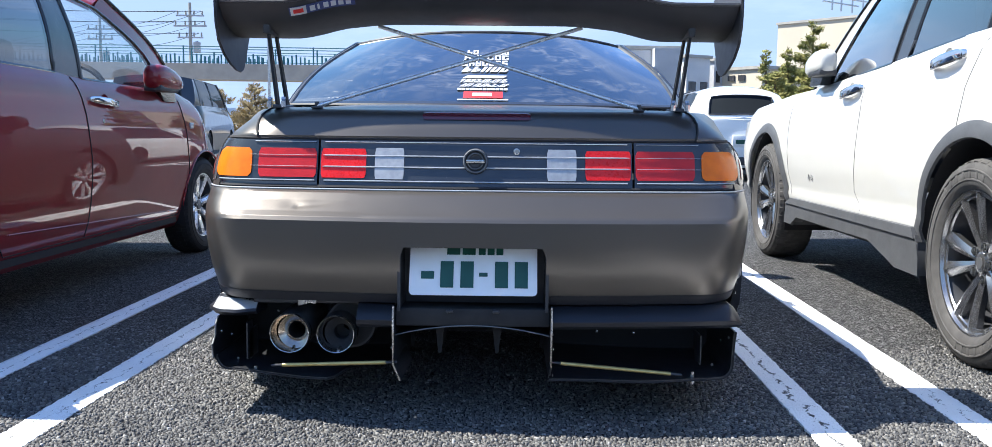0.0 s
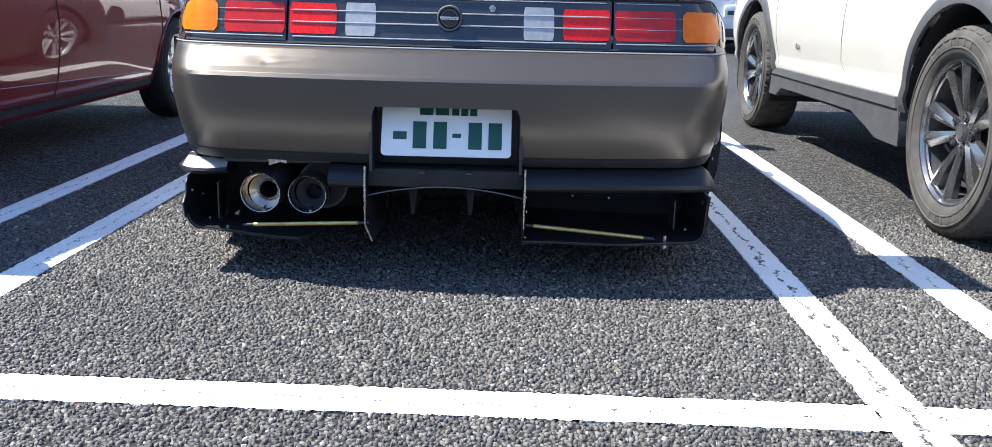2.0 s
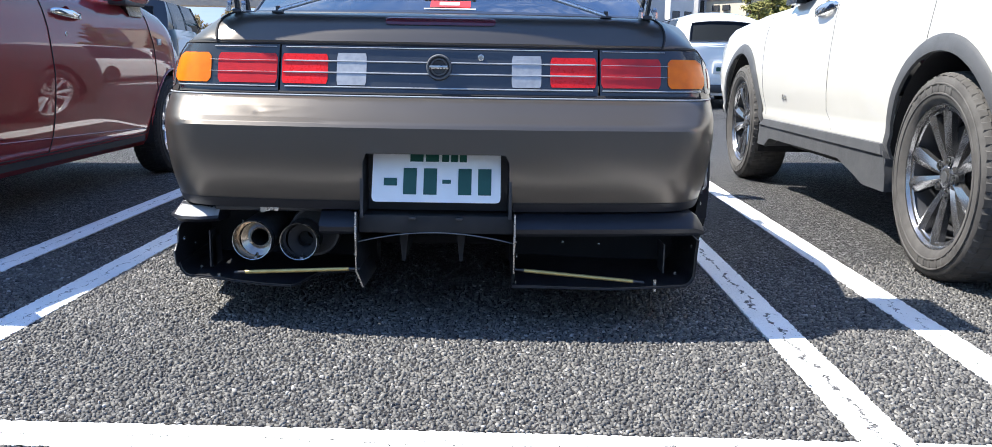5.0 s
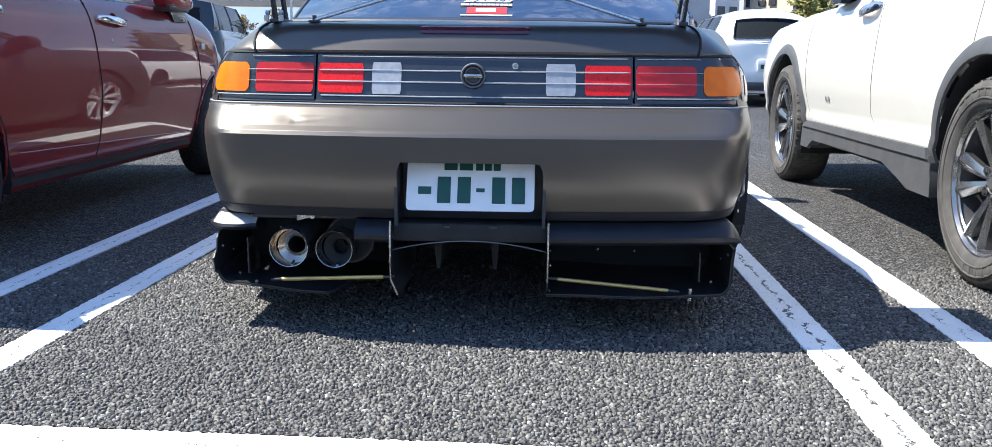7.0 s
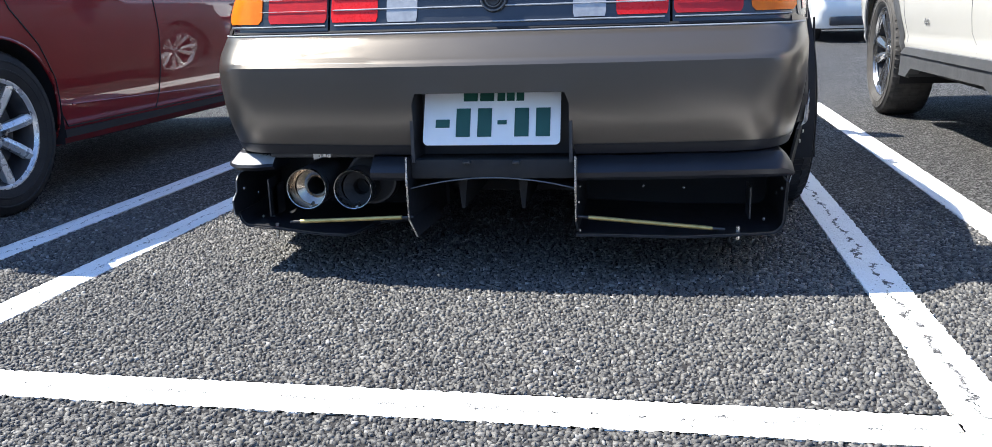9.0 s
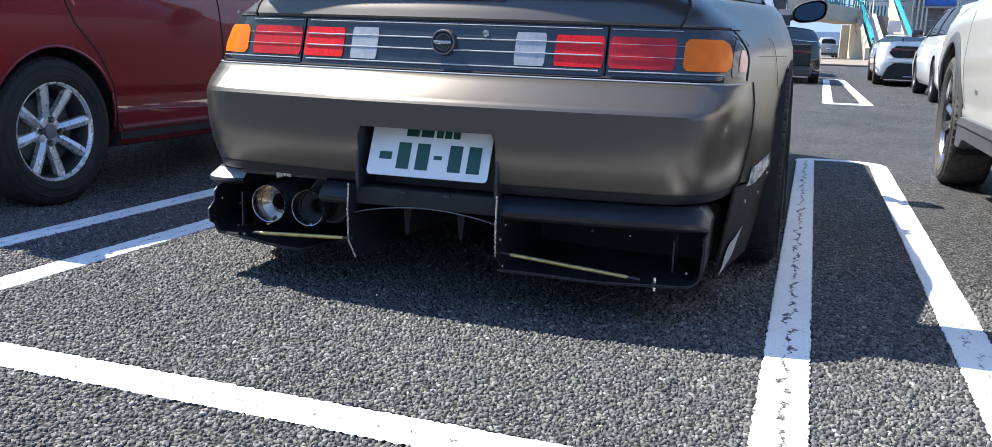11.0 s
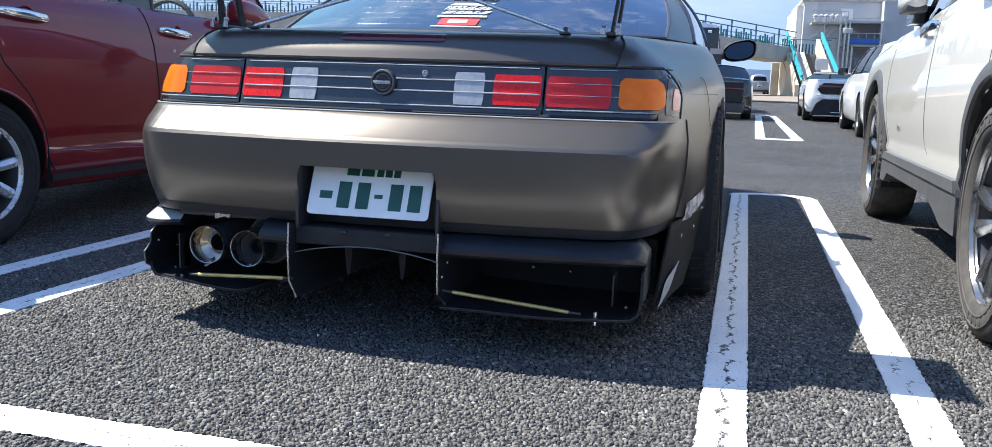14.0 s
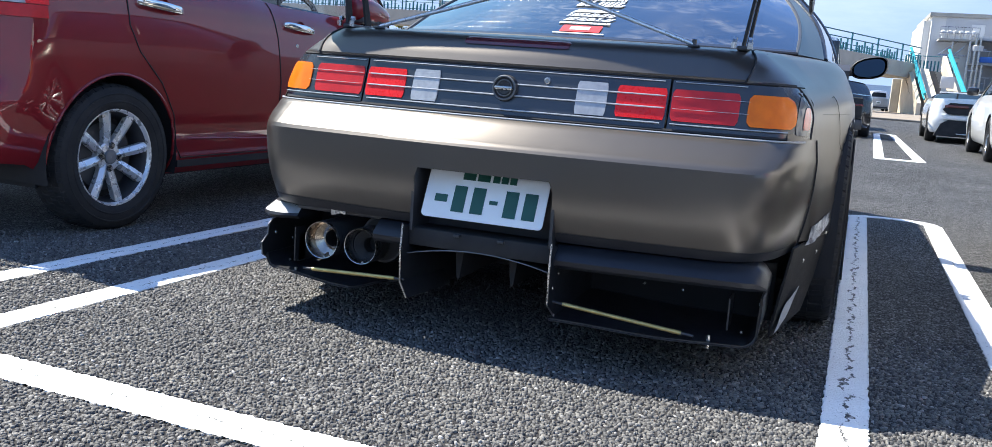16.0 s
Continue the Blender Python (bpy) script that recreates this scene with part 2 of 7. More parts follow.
ASPHALT = make_asphalt()
CHIPPING = make_stone()
LINE, LINE_SPLIT = make_line_paint("line_paint", False), make_line_paint("line_paint_split", True)
BRONZE = mat("satin_bronze", (0.140, 0.126, 0.113), (0.131, 0.118, 0.105), 3, 0.29, 0.02, 0.70, 0.0, bump=0.02, bscale=900)
RED = mat("red_pearl", (0.235, 0.012, 0.018), (0.205, 0.010, 0.016), 3, 0.42, 0.04, 0.1, 1.0, 0.0, spec=0.12)
RED.node_tree.nodes["Principled BSDF"].inputs["Coat IOR"].default_value = 1.58
WHITE = mat("white_pearl", (0.66, 0.645, 0.605), (0.635, 0.62, 0.585), 3, 0.35, 0.04, 0.0, 1.0, 0.0)
BLACK = mat("black_gloss", (0.022, 0.023, 0.027), None, 5, 0.22, 0.06, 0, 0.5)
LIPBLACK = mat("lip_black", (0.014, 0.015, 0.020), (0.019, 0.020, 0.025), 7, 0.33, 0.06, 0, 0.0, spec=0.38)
SATIN = mat("black_satin", (0.034, 0.035, 0.040), (0.046, 0.047, 0.053), 9, 0.42, 0.08)
DARKPLASTIC = mat("dark_plastic", (0.055, 0.057, 0.062), (0.07, 0.072, 0.078), 12, 0.55, 0.08, bump=0.2, bscale=700)
GREYPLASTIC = mat("grey_plastic", (0.13, 0.136, 0.145), (0.16, 0.166, 0.175), 9, 0.5, 0.06, bump=0.1, bscale=500)
RUBBERDARK = mat("dark_rubber", (0.026, 0.026, 0.028), (0.038, 0.037, 0.038), 14, 0.7, 0.1, bump=0.2, bscale=350, spec=0.2)
RUBBER = mat("rubber", (0.060, 0.057, 0.056), (0.092, 0.088, 0.085), 14, 0.75, 0.1, bump=0.2, bscale=350, spec=0.25)
DIFFUSER = mat("diffuser_black", (0.017, 0.018, 0.022), (0.025, 0.026, 0.030), 9, 0.40, 0.08)
FARWHITE = mat("white_paint", (0.84, 0.84, 0.83), (0.81, 0.81, 0.80), 3, 0.35, 0.04, 0.0, 1.0, 0.0)
VOID = mat("underside", (0.020, 0.020, 0.023), None, 5, 0.8)
CHROME = mat("chrome", (0.82, 0.82, 0.82), (0.74, 0.74, 0.74), 8, 0.07, 0.03, 1.0)
STEEL = mat("steel", (0.55, 0.55, 0.55), (0.42, 0.42, 0.42), 20, 0.28, 0.08, 1.0)
ALLOY = mat("silver_alloy", (0.80, 0.81, 0.82), (0.77, 0.78, 0.79), 9, 0.28, 0.05, 0.6, 0.5)
GUNALLOY = mat("dark_alloy", (0.31, 0.31, 0.32), (0.26, 0.26, 0.27), 9, 0.24, 0.06, 0.9, 0.4)
BELL = mat("brushed_bell", (0.50, 0.44, 0.37), (0.36, 0.31, 0.26), 25, 0.20, 0.05, 1.0)
BURNT = mat("burnt_steel", (0.45, 0.33, 0.22), (0.30, 0.22, 0.17), 25, 0.22, 0.06, 1.0)
GOLD = mat("gold_rod", (0.62, 0.50, 0.20), (0.5, 0.38, 0.14), 30, 0.35, 0.08, 0.6)
REDLENS = mat("red_lens", (0.85, 0.016, 0.016), (0.74, 0.014, 0.014), 30, 0.28, 0.05, 0, 0.2, spec=0.3)
REDLENS2 = mat("red_lens_outer", (0.60, 0.022, 0.026), (0.50, 0.018, 0.022), 30, 0.30, 0.05, 0, 0.15, spec=0.3)
AMBER = mat("amber_lens", (0.88, 0.19, 0.008), (0.78, 0.155, 0.007), 30, 0.30, 0.05, 0, 0.15, spec=0.25)
CLEARLENS = mat("clear_lens", (0.42, 0.43, 0.45), (0.34, 0.355, 0.375), 60, 0.2, 0.06, 0, 0.8)
PANEL = mat("tail_panel", (0.028, 0.032, 0.04), (0.04, 0.044, 0.05), 10, 0.25, 0.05, 0, 0.5)
SILVERLINE = mat("silver_line", (0.48, 0.49, 0.51), None, 30, 0.3, 0.05, 0.3)
PLATE = mat("plate_white", (0.88, 0.88, 0.88), (0.85, 0.85, 0.84), 20, 0.4, 0.05)
PLATEGREEN = mat("plate_green", (0.012, 0.085, 0.06), None, 20, 0.4)
STICKER = mat("sticker_white", (0.52, 0.53, 0.55), None, 20, 0.5)
STICKER_RED = mat("sticker_red", (0.7, 0.03, 0.03), None, 20, 0.45)
STICKER_BLUE = mat("sticker_blue", (0.05, 0.07, 0.2), None, 20, 0.45)
GLASS = glass("window_glass", (0.95, 0.975, 0.975), 1.0)
GLASSDARK = glass("privacy_glass", (0.10, 0.115, 0.125), 2.6)
GLASSFAR = glass("far_glass", (0.03, 0.035, 0.04), 0.6)
GLASSREAR = glass("rear_glass", (0.10, 0.13, 0.17), 2.2)


def smear(m, amount):
    """Wiped dust on a pane: streaked pale patches over the clear glass."""
    nt = m.node_tree
    out = nt.nodes["Material Output"]
    clear = out.inputs[0].links[0].from_socket
    tc = node(nt, "TexCoord")
    mp = node(nt, "Mapping")
    mp.inputs["Scale"].default_value = (1.0, 1.0, 2.2)
    big = node(nt, "TexNoise", Scale=3.1, Detail=3.0, Distortion=1.6)
    fine = node(nt, "TexNoise", Scale=11.0, Detail=6.0, Roughness=0.6, Distortion=2.4)
    nt.links.new(tc.outputs["Object"], mp.inputs[0])
    for n in (big, fine):
        nt.links.new(mp.outputs[0], n.inputs["Vector"])
    lo, hi, mul = node(nt, "MapRange"), node(nt, "MapRange"), node(nt, "Math")
    lo.inputs[1].default_value, lo.inputs[2].default_value = 0.46, 0.72
    hi.inputs[1].default_value, hi.inputs[2].default_value, hi.inputs[4].default_value = 0.44, 0.74, amount
    mul.operation = "MULTIPLY"
    nt.links.new(big.outputs[0], lo.inputs[0])
    nt.links.new(fine.outputs[0], hi.inputs[0])
    nt.links.new(lo.outputs[0], mul.inputs[0])
    nt.links.new(hi.outputs[0], mul.inputs[1])
    dust, mx = node(nt, "BsdfDiffuse", Color=(0.55, 0.55, 0.54, 1)), node(nt, "MixShader")
    nt.links.new(mul.outputs[0], mx.inputs[0])
    nt.links.new(clear, mx.inputs[1])
    nt.links.new(dust.outputs[0], mx.inputs[2])
    nt.links.new(mx.outputs[0], out.inputs[0])


smear(GLASSREAR, 0.34)
SEAT = mat("seat_cloth", (0.045, 0.046, 0.05), (0.06, 0.06, 0.065), 30, 0.85)


# ---- mesh tools ----
def part(name, bm, material, parent=None, label="", smooth=40):
    me = bpy.data.meshes.new(name)
    bmesh.ops.recalc_face_normals(bm, faces=bm.faces)
    bm.to_mesh(me)
    bm.free()
    me.materials.append(material)
    if smooth:
        for p in me.polygons:
            p.use_smooth = True
        me.set_sharp_from_angle(angle=radians(smooth))
    ob = new(name, me)
    if parent is not None:
        ob.parent = parent
    if label:
        tagged(ob, label)
    return ob


def thing(name, label, category, m=None, group="", kind=""):
    ob = new(name)
    ob.empty_display_size = 0.2
    ob.matrix_world = m or Matrix()
    return tagged(ob, label, category, group, kind)


def grid(rows, closed=False, bm=None):
    bm = bm or bmesh.new()
    vs = [[bm.verts.new(p) for p in row] for row in rows]
    for a, b in zip(vs, vs[1:]):
        n = len(a)
        for i in range(n if closed else n - 1):
            j = (i + 1) % n
            try:
                bm.faces.new((a[i], a[j], b[j], b[i]))
            except ValueError:
                pass
    return bm


def solid(bm, thick):
    """Gives a sheet thickness, away from its outer side."""
    bmesh.ops.recalc_face_normals(bm, faces=bm.faces)
    bmesh.ops.solidify(bm, geom=bm.faces[:], thickness=thick)
    return bm


def box(cx, cy, cz, sx, sy, sz, bevel=0.0, bm=None, rot=None, seg=2):
    b2 = bmesh.new()
    bmesh.ops.create_cube(b2, size=1.0)
    bmesh.ops.scale(b2, vec=(sx, sy, sz), verts=b2.verts)
    if bevel:
        bmesh.ops.bevel(b2, geom=b2.edges[:], offset=min(bevel, 0.45 * min(sx, sy, sz)), segments=seg, affect="EDGES", profile=0.5)
    m = Matrix.Translation((cx, cy, cz)) @ (rot or Matrix())
    bmesh.ops.transform(b2, matrix=m, verts=b2.verts)
    return join(bm, b2)


def join(bm, b2):
    if bm is None:
        return b2
    me = bpy.data.meshes.new("tmp")
    b2.to_mesh(me)
    b2.free()
    bm.from_mesh(me)
    bpy.data.meshes.remove(me)
    return bm


def tube(points, r, n=8, bm=None, caps=True):
    pts = [Vector(p) for p in points]
    rs = r if isinstance(r, (list, tuple)) else [r] * len(pts)
    rows = []
    for i, p in enumerate(pts):
        d = (pts[min(i + 1, len(pts) - 1)] - pts[max(i - 1, 0)]).normalized()
        a = d.cross(Vector((0, 0, 1)) if abs(d.z) < 0.9 else Vector((1, 0, 0))).normalized()
        b = d.cross(a)
        rows.append([p + rs[i] * (math.cos(t) * a + math.sin(t) * b) for t in (2 * math.pi * k / n for k in range(n))])
    b2 = grid(rows, closed=True)
    if caps:
        b2.verts.ensure_lookup_table()
        b2.faces.new(b2.verts[:n])
        b2.faces.new(b2.verts[-n:])
    return join(bm, b2)


def lathe(profile, axis="x", n=32, at=(0, 0, 0), bm=None):
    """Turns (distance along the axis, radius) about an axis through at."""
    rows = []
    for h, r in profile:
        row = []
        for k in range(n):
            t = 2 * math.pi * k / n
            c, s = r * math.cos(t), r * math.sin(t)
            p = {"x": (h, c, s), "y": (c, h, s), "z": (c, s, h)}[axis]
            row.append(Vector(p) + Vector(at))
        rows.append(row)
    return join(bm, grid(rows, closed=True))


def prism(poly, d0, d1, plane="yz", bm=None):
    """A flat polygon given thickness: plane yz runs along x from d0 to d1, xz along y, xy along z."""
    put = {"yz": lambda a, b, d: (d, a, b), "xz": lambda a, b, d: (a, d, b), "xy": lambda a, b, d: (a, b, d)}[plane]
    b2 = bmesh.new()
    lo = [b2.verts.new(put(a, b, d0)) for a, b in poly]
    hi = [b2.verts.new(put(a, b, d1)) for a, b in poly]
    b2.faces.new(lo)
    b2.faces.new(hi)
    for i in range(len(poly)):
        j = (i + 1) % len(poly)
        b2.faces.new((lo[i], lo[j], hi[j], hi[i]))
    return join(bm, b2)


def lerp(table, v):
    xs, ys = zip(*table)
    return float(np.interp(v, xs, ys))


def smoothstep(a, b, v):
    t = min(1.0, max(0.0, (v - a) / (b - a)))
    return t * t * (3 - 2 * t)


def bezier(p0, p1, p2, p3, n):
    p0, p1, p2, p3 = (Vector(p) for p in (p0, p1, p2, p3))
    return [p0 * (1 - t) ** 3 + 3 * p1 * t * (1 - t) ** 2 + 3 * p2 * t * t * (1 - t) + p3 * t**3 for t in (k / n for k in range(n + 1))]


def cut_arch(bm, y, z, r, xmin):
    """Opens a round wheel arch in a dense side: drops the faces inside the circle and draws the rim onto it."""
    inside = [f for f in bm.faces if abs(f.calc_center_median().x) > xmin and math.hypot(f.calc_center_median().y - y, f.calc_center_median().z - z) < r]
    rim = {v for f in inside for v in f.verts}
    bmesh.ops.delete(bm, geom=inside, context="FACES")
    for v in rim:
        if v.is_valid and v.link_faces:
            d = Vector((v.co.y - y, v.co.z - z))
            if d.length > 1e-4:
                d = d.normalized() * r
                v.co.y, v.co.z = y + d.x, z + d.y


def arch_liner(y, z, r, x0, x1, lo):
    """The dark inside of a wheel arch, open below, closed at its inner end."""
    a0 = math.asin(max(-0.95, min(0.95, (lo - z) / r)))
    angles = [a0 + (math.pi - 2 * a0) * k / 20 for k in range(21)]
    ring = [(y + r * math.cos(a), z + r * math.sin(a)) for a in angles]
    bm = grid([[(x, a, b) for a, b in ring] for x in (x0, x1)])
    vs = [bm.verts.new((x1, a, b)) for a, b in ring]
    bm.faces.new(vs)
    return bm


# ---- wheels ----
def wheel(parent, at, r, width, rim_r, side, style, clean=False):
    """A road wheel; side +1 shows its face to +x. Its parts hang on one wheel part."""
    x, y, z = at
    hw, s = width / 2, side
    tyre = [(-hw * 0.80, rim_r * 0.97), (-hw * 0.98, rim_r * 1.06), (-hw, (r + rim_r) / 2), (-hw * 0.93, r * 0.955), (-hw * 0.78, r * 0.99), (-hw * 0.4, r), (0, r * 1.001), (hw * 0.4, r), (hw * 0.78, r * 0.99), (hw * 0.93, r * 0.955), (hw, (r + rim_r) / 2), (hw * 0.98, rim_r * 1.06), (hw * 0.80, rim_r * 0.97)]
    bm = lathe(tyre, "x", 56, at)
    rub = RUBBER if style == "dark" and not clean else RUBBERDARK
    root = part("wheel", bm, rub, parent, "dusty grey tyre on a dark alloy rim" if style == "dark" and not clean else "black tyre on a silver alloy rim", 50)
    if style != "plain":
        rows = []
        for k in range(180):
            q = 2 * math.pi * k / 180
            row = []
            for n_, u in enumerate((-0.92, -0.74, -0.72, -0.38, -0.36, -0.03, 0.03, 0.36, 0.38, 0.72, 0.74, 0.92)):
                up = 0.003 if (k + (n_ // 2) * 2) % 4 < 3 else -0.005
                if 0.37 < abs(u) < 0.375 or abs(u) < 0.01:
                    up = -0.006
                rr = r * (1.0 if abs(u) < 0.5 else 0.988 if abs(u) < 0.8 else 0.962) + up
                row.append((x + u * hw, y + rr * math.cos(q), z + rr * math.sin(q)))
            rows.append(row)
        rows.append(rows[0])
        part("tread", grid(rows), rub, root, "", 15)
    f = s * hw * 0.80
    lip_ = [(f, rim_r * 1.0), (f + s * 0.006, rim_r * 0.99), (f + s * 0.005, rim_r * 0.965), (f * 0.95, rim_r * 0.945), (f * 0.86, rim_r * 0.93)]
    part("rim", lathe(lip_, "x", 48, at), ALLOY if style == "silver" or clean else GUNALLOY, root)
    part("barrel", lathe([(f * 0.86, rim_r * 0.93), (f * 0.5, rim_r * 0.88), (-f * 0.7, rim_r * 0.86)], "x", 48, at), SATIN, root)
    for rr in (0.30, 0.62):
        q_ = rim_r + (r - rim_r) * rr
        part("sidewall_rib", lathe([(s * hw * 0.985, q_ - 0.004), (s * (hw + 0.0015), q_ - 0.002), (s * (hw + 0.0015), q_ + 0.002), (s * hw * 0.985, q_ + 0.004)], "x", 56, at), rub, root)
    part("brake", lathe([(f * 0.1, rim_r * 0.70), (f * 0.1, rim_r * 0.42), (f * 0.14, rim_r * 0.40), (f * 0.14, 0.02)], "x", 32, at), DARKPLASTIC, root)
    part("drum", lathe([(-f * 0.3, rim_r * 0.86), (-f * 0.3, 0.01)], "x", 32, at), VOID, root)
    spoke_mat = ALLOY if style == "silver" or clean else GUNALLOY
    # (blades, half spread of a pair in degrees at the hub and at the rim, widths at the hub and at the rim in shares of the rim)
    count, pair0, pair1, w0, w1 = {"plain": (6, 0, 0, 0.15, 0.24), "silver": (4, 20, 21.5, 0.17, 0.21), "dark": (5, 13, 13.5, 0.125, 0.30)}[style]
    for k in range(count):
        for side_ in ((-1, 1) if pair1 else (0,)):
            a0 = 2 * math.pi * (k + (0.12 if style == "silver" else 0.25)) / count
            rows = []
            for t in (0.0, 0.12, 0.3, 0.5, 0.7, 0.88, 1.0):
                rr = rim_r * (0.17 + 0.79 * t)
                a = a0 + radians(side_ * (pair0 + (pair1 - pair0) * t))
                w = rim_r * (w0 + (w1 - w0) * t ** 1.3) * 0.5
                inner, outer = (w * 1.0, w * (0.75 if style == "dark" else 1.0))
                dep = f - s * (0.006 + 0.026 * (1 - t) ** 1.6)
                ridge = s * 0.007 * (1 - 0.4 * t)
                row = []
                for off, d_ in ((-outer, -s * 0.030), (-outer, -s * 0.007), (-outer * 0.30, 0.0), (outer * 0.05, ridge * 0.5), (inner * 0.35, 0.0), (inner, -s * 0.009), (inner, -s * 0.030)):
                    o = off * (side_ or 1)
                    cut = 0.05 * rim_r * (o / w) * side_ * t if style == "dark" else 0.0
                    r_ = rr + cut
                    row.append((x + dep + d_, y + r_ * math.sin(a) + o * math.cos(a), z + r_ * math.cos(a) - o * math.sin(a)))
                rows.append(row)
            part("spoke", grid(rows), spoke_mat, root, "", 18)
    if style == "dark":
        part("rim_step", lathe([(f * 0.93, rim_r * 0.955), (f * 0.90, rim_r * 0.90), (f * 0.84, rim_r * 0.885)], "x", 48, at), spoke_mat, root)
    hub_r = 0.30 if style == "silver" else 0.24
    part("hub", lathe([(f - s * 0.055, rim_r * (hub_r + 0.03)), (f - s * 0.034, rim_r * (hub_r + 0.01)), (f - s * 0.029, rim_r * (hub_r - 0.03)), (f - s * 0.030, 0.001)], "x", 28, at), spoke_mat, root)
    part("centre_cap", lathe([(f - s * 0.031, rim_r * 0.15), (f - s * 0.021, rim_r * 0.145), (f - s * 0.018, rim_r * 0.12), (f - s * 0.020, 0.001)], "x", 24, at), GREYPLASTIC if style == "silver" else spoke_mat, root)
    if style == "dark":
        part("cap_badge", lathe([(f - s * 0.0195, rim_r * 0.085), (f - s * 0.0175, rim_r * 0.08), (f - s * 0.0175, 0.001)], "x", 20, at), DARKPLASTIC, root)
    nuts = 5 if style == "dark" else 4
    for k in range(nuts):
        a = 2 * math.pi * (k + (0.5 if style == "dark" else 0.0)) / nuts + (0.25 * 2 * math.pi / nuts if style == "dark" else 0.12)
        p = Vector(at) + Vector((f - s * 0.034, rim_r * 0.235 * math.sin(a), rim_r * 0.235 * math.cos(a)))
        if style != "plain":
            part("nut_pocket", lathe([(s * 0.012, rim_r * 0.072), (s * 0.012, rim_r * 0.060), (0.0, rim_r * 0.055), (0.0, 0.001)], "x", 14, p), DARKPLASTIC, root)
        part("wheel_nut", tube([p, p + Vector((s * 0.018, 0, 0))], rim_r * 0.042, 6), STEEL, root, "", 20)
    if style == "dark" and not clean:
        # raised sidewall lettering as plain bars
        for k in range(14):
            a = radians((-40 if k < 7 else 135) + 9 * (k % 7))
            q_ = rim_r + (r - rim_r) * 0.46
            bar = box(0, 0, 0, 0.003, 0.016, 0.026, 0.001)
            bmesh.ops.transform(bar, matrix=Matrix.Translation(at) @ Matrix.Rotation(a, 4, "X") @ Matrix.Translation((s * hw * 0.995, 0, q_)), verts=bar.verts)
            part("sidewall_bar", bar, rub, root)
    return root


# ---- ground and markings ----
def make_ground():
    bm = bmesh.new()
    ticks = [-600, -150, -40, -12, -4, 0, 4, 8, 14, 25, 60, 150, 600]
    grid([[(x, y, 0.0) for x in ticks] for y in ticks], False, bm)
    ob = part("ground", bm, ASPHALT, None, "", 0)
    tagged(ob, "coarse dark asphalt of a car park", "asphalt", "", "structure")


make_ground()


def painted(name, outline, material, label, origin, turn=0.0):
    """A thin sheet of road paint with ragged edges; outline: corners in metres about origin."""
    rng = random.Random(hash(len(outline)) % 97 + int(abs(origin[0]) * 100))
    pts = []
    for i, a in enumerate(outline):
        b = outline[(i + 1) % len(outline)]
        d = math.dist(a, b)
        n = max(1, int(d / 0.007)) if d < 15 and origin[1] < 6 else max(1, int(d / 0.3))
        nx, ny = (b[1] - a[1]) / max(d, 1e-6), -(b[0] - a[0]) / max(d, 1e-6)
        for k in range(n):
            j = rng.uniform(-0.0032, 0.0032) if 0 < k else 0
            pts.append((a[0] + (b[0] - a[0]) * k / n + nx * j, a[1] + (b[1] - a[1]) * k / n + ny * j))
    bm = prism(pts, -0.004, 0.0035, "xy")
    bmesh.ops.triangulate(bm, faces=[f for f in bm.faces if len(f.verts) > 4])
    ob = part(name, bm, material, None, "", 0)
    ob.matrix_world = pose(origin[0], origin[1], origin[2] if len(origin) > 2 else 0, 0, 0, turn)
    return tagged(ob, label, "road marking", "parking bay lines", "structure")


BAY_TURN = -1.3
long_stripe = [(-0.05, -0.95), (0.05, -0.95), (0.05, 4.55), (-0.05, 4.55)]
stripe = [(-0.05, 0.0), (0.05, 0.0), (0.05, 4.55), (-0.05, 4.55)]
painted("bay_line", long_stripe, LINE_SPLIT, "cracked white painted bay line on asphalt", (0.896, -0.69, 0.0042), BAY_TURN)
painted("bay_line", stripe, LINE, "white painted bay line on asphalt", (1.318, -0.70), BAY_TURN)
painted("bay_line", stripe, LINE, "white painted bay line on asphalt", (-1.125, -0.64), BAY_TURN)
painted("bay_line", stripe, LINE, "white painted bay line on asphalt", (-1.508, -0.63), BAY_TURN)


# The rounded ends that tie the lines in pairs.
for cx, cy, half in ((1.195, 3.87, 0.211), (-1.227, 3.9, 0.19)):
    ro, ri = half + 0.05, half - 0.05
    ends = [(ro * math.cos(radians(a)), 0.17 * math.sin(radians(a)) ** 0.8) for a in range(0, 181, 12)]
    inner = [(ri * math.cos(radians(a)), 0.09 * math.sin(radians(a)) ** 0.8) for a in range(180, -1, -12)]
    painted("bay_line_end", ends + inner, LINE, "rounded white end of a pair of bay lines", (cx, cy), BAY_TURN)

painted("bay_line_cross", [(-0.055, -7.0), (0.055, -7.0), (0.055, 7.0), (-0.055, 7.0)], LINE, "white painted line across the bay ends", (0.0, -0.712), -91.7)


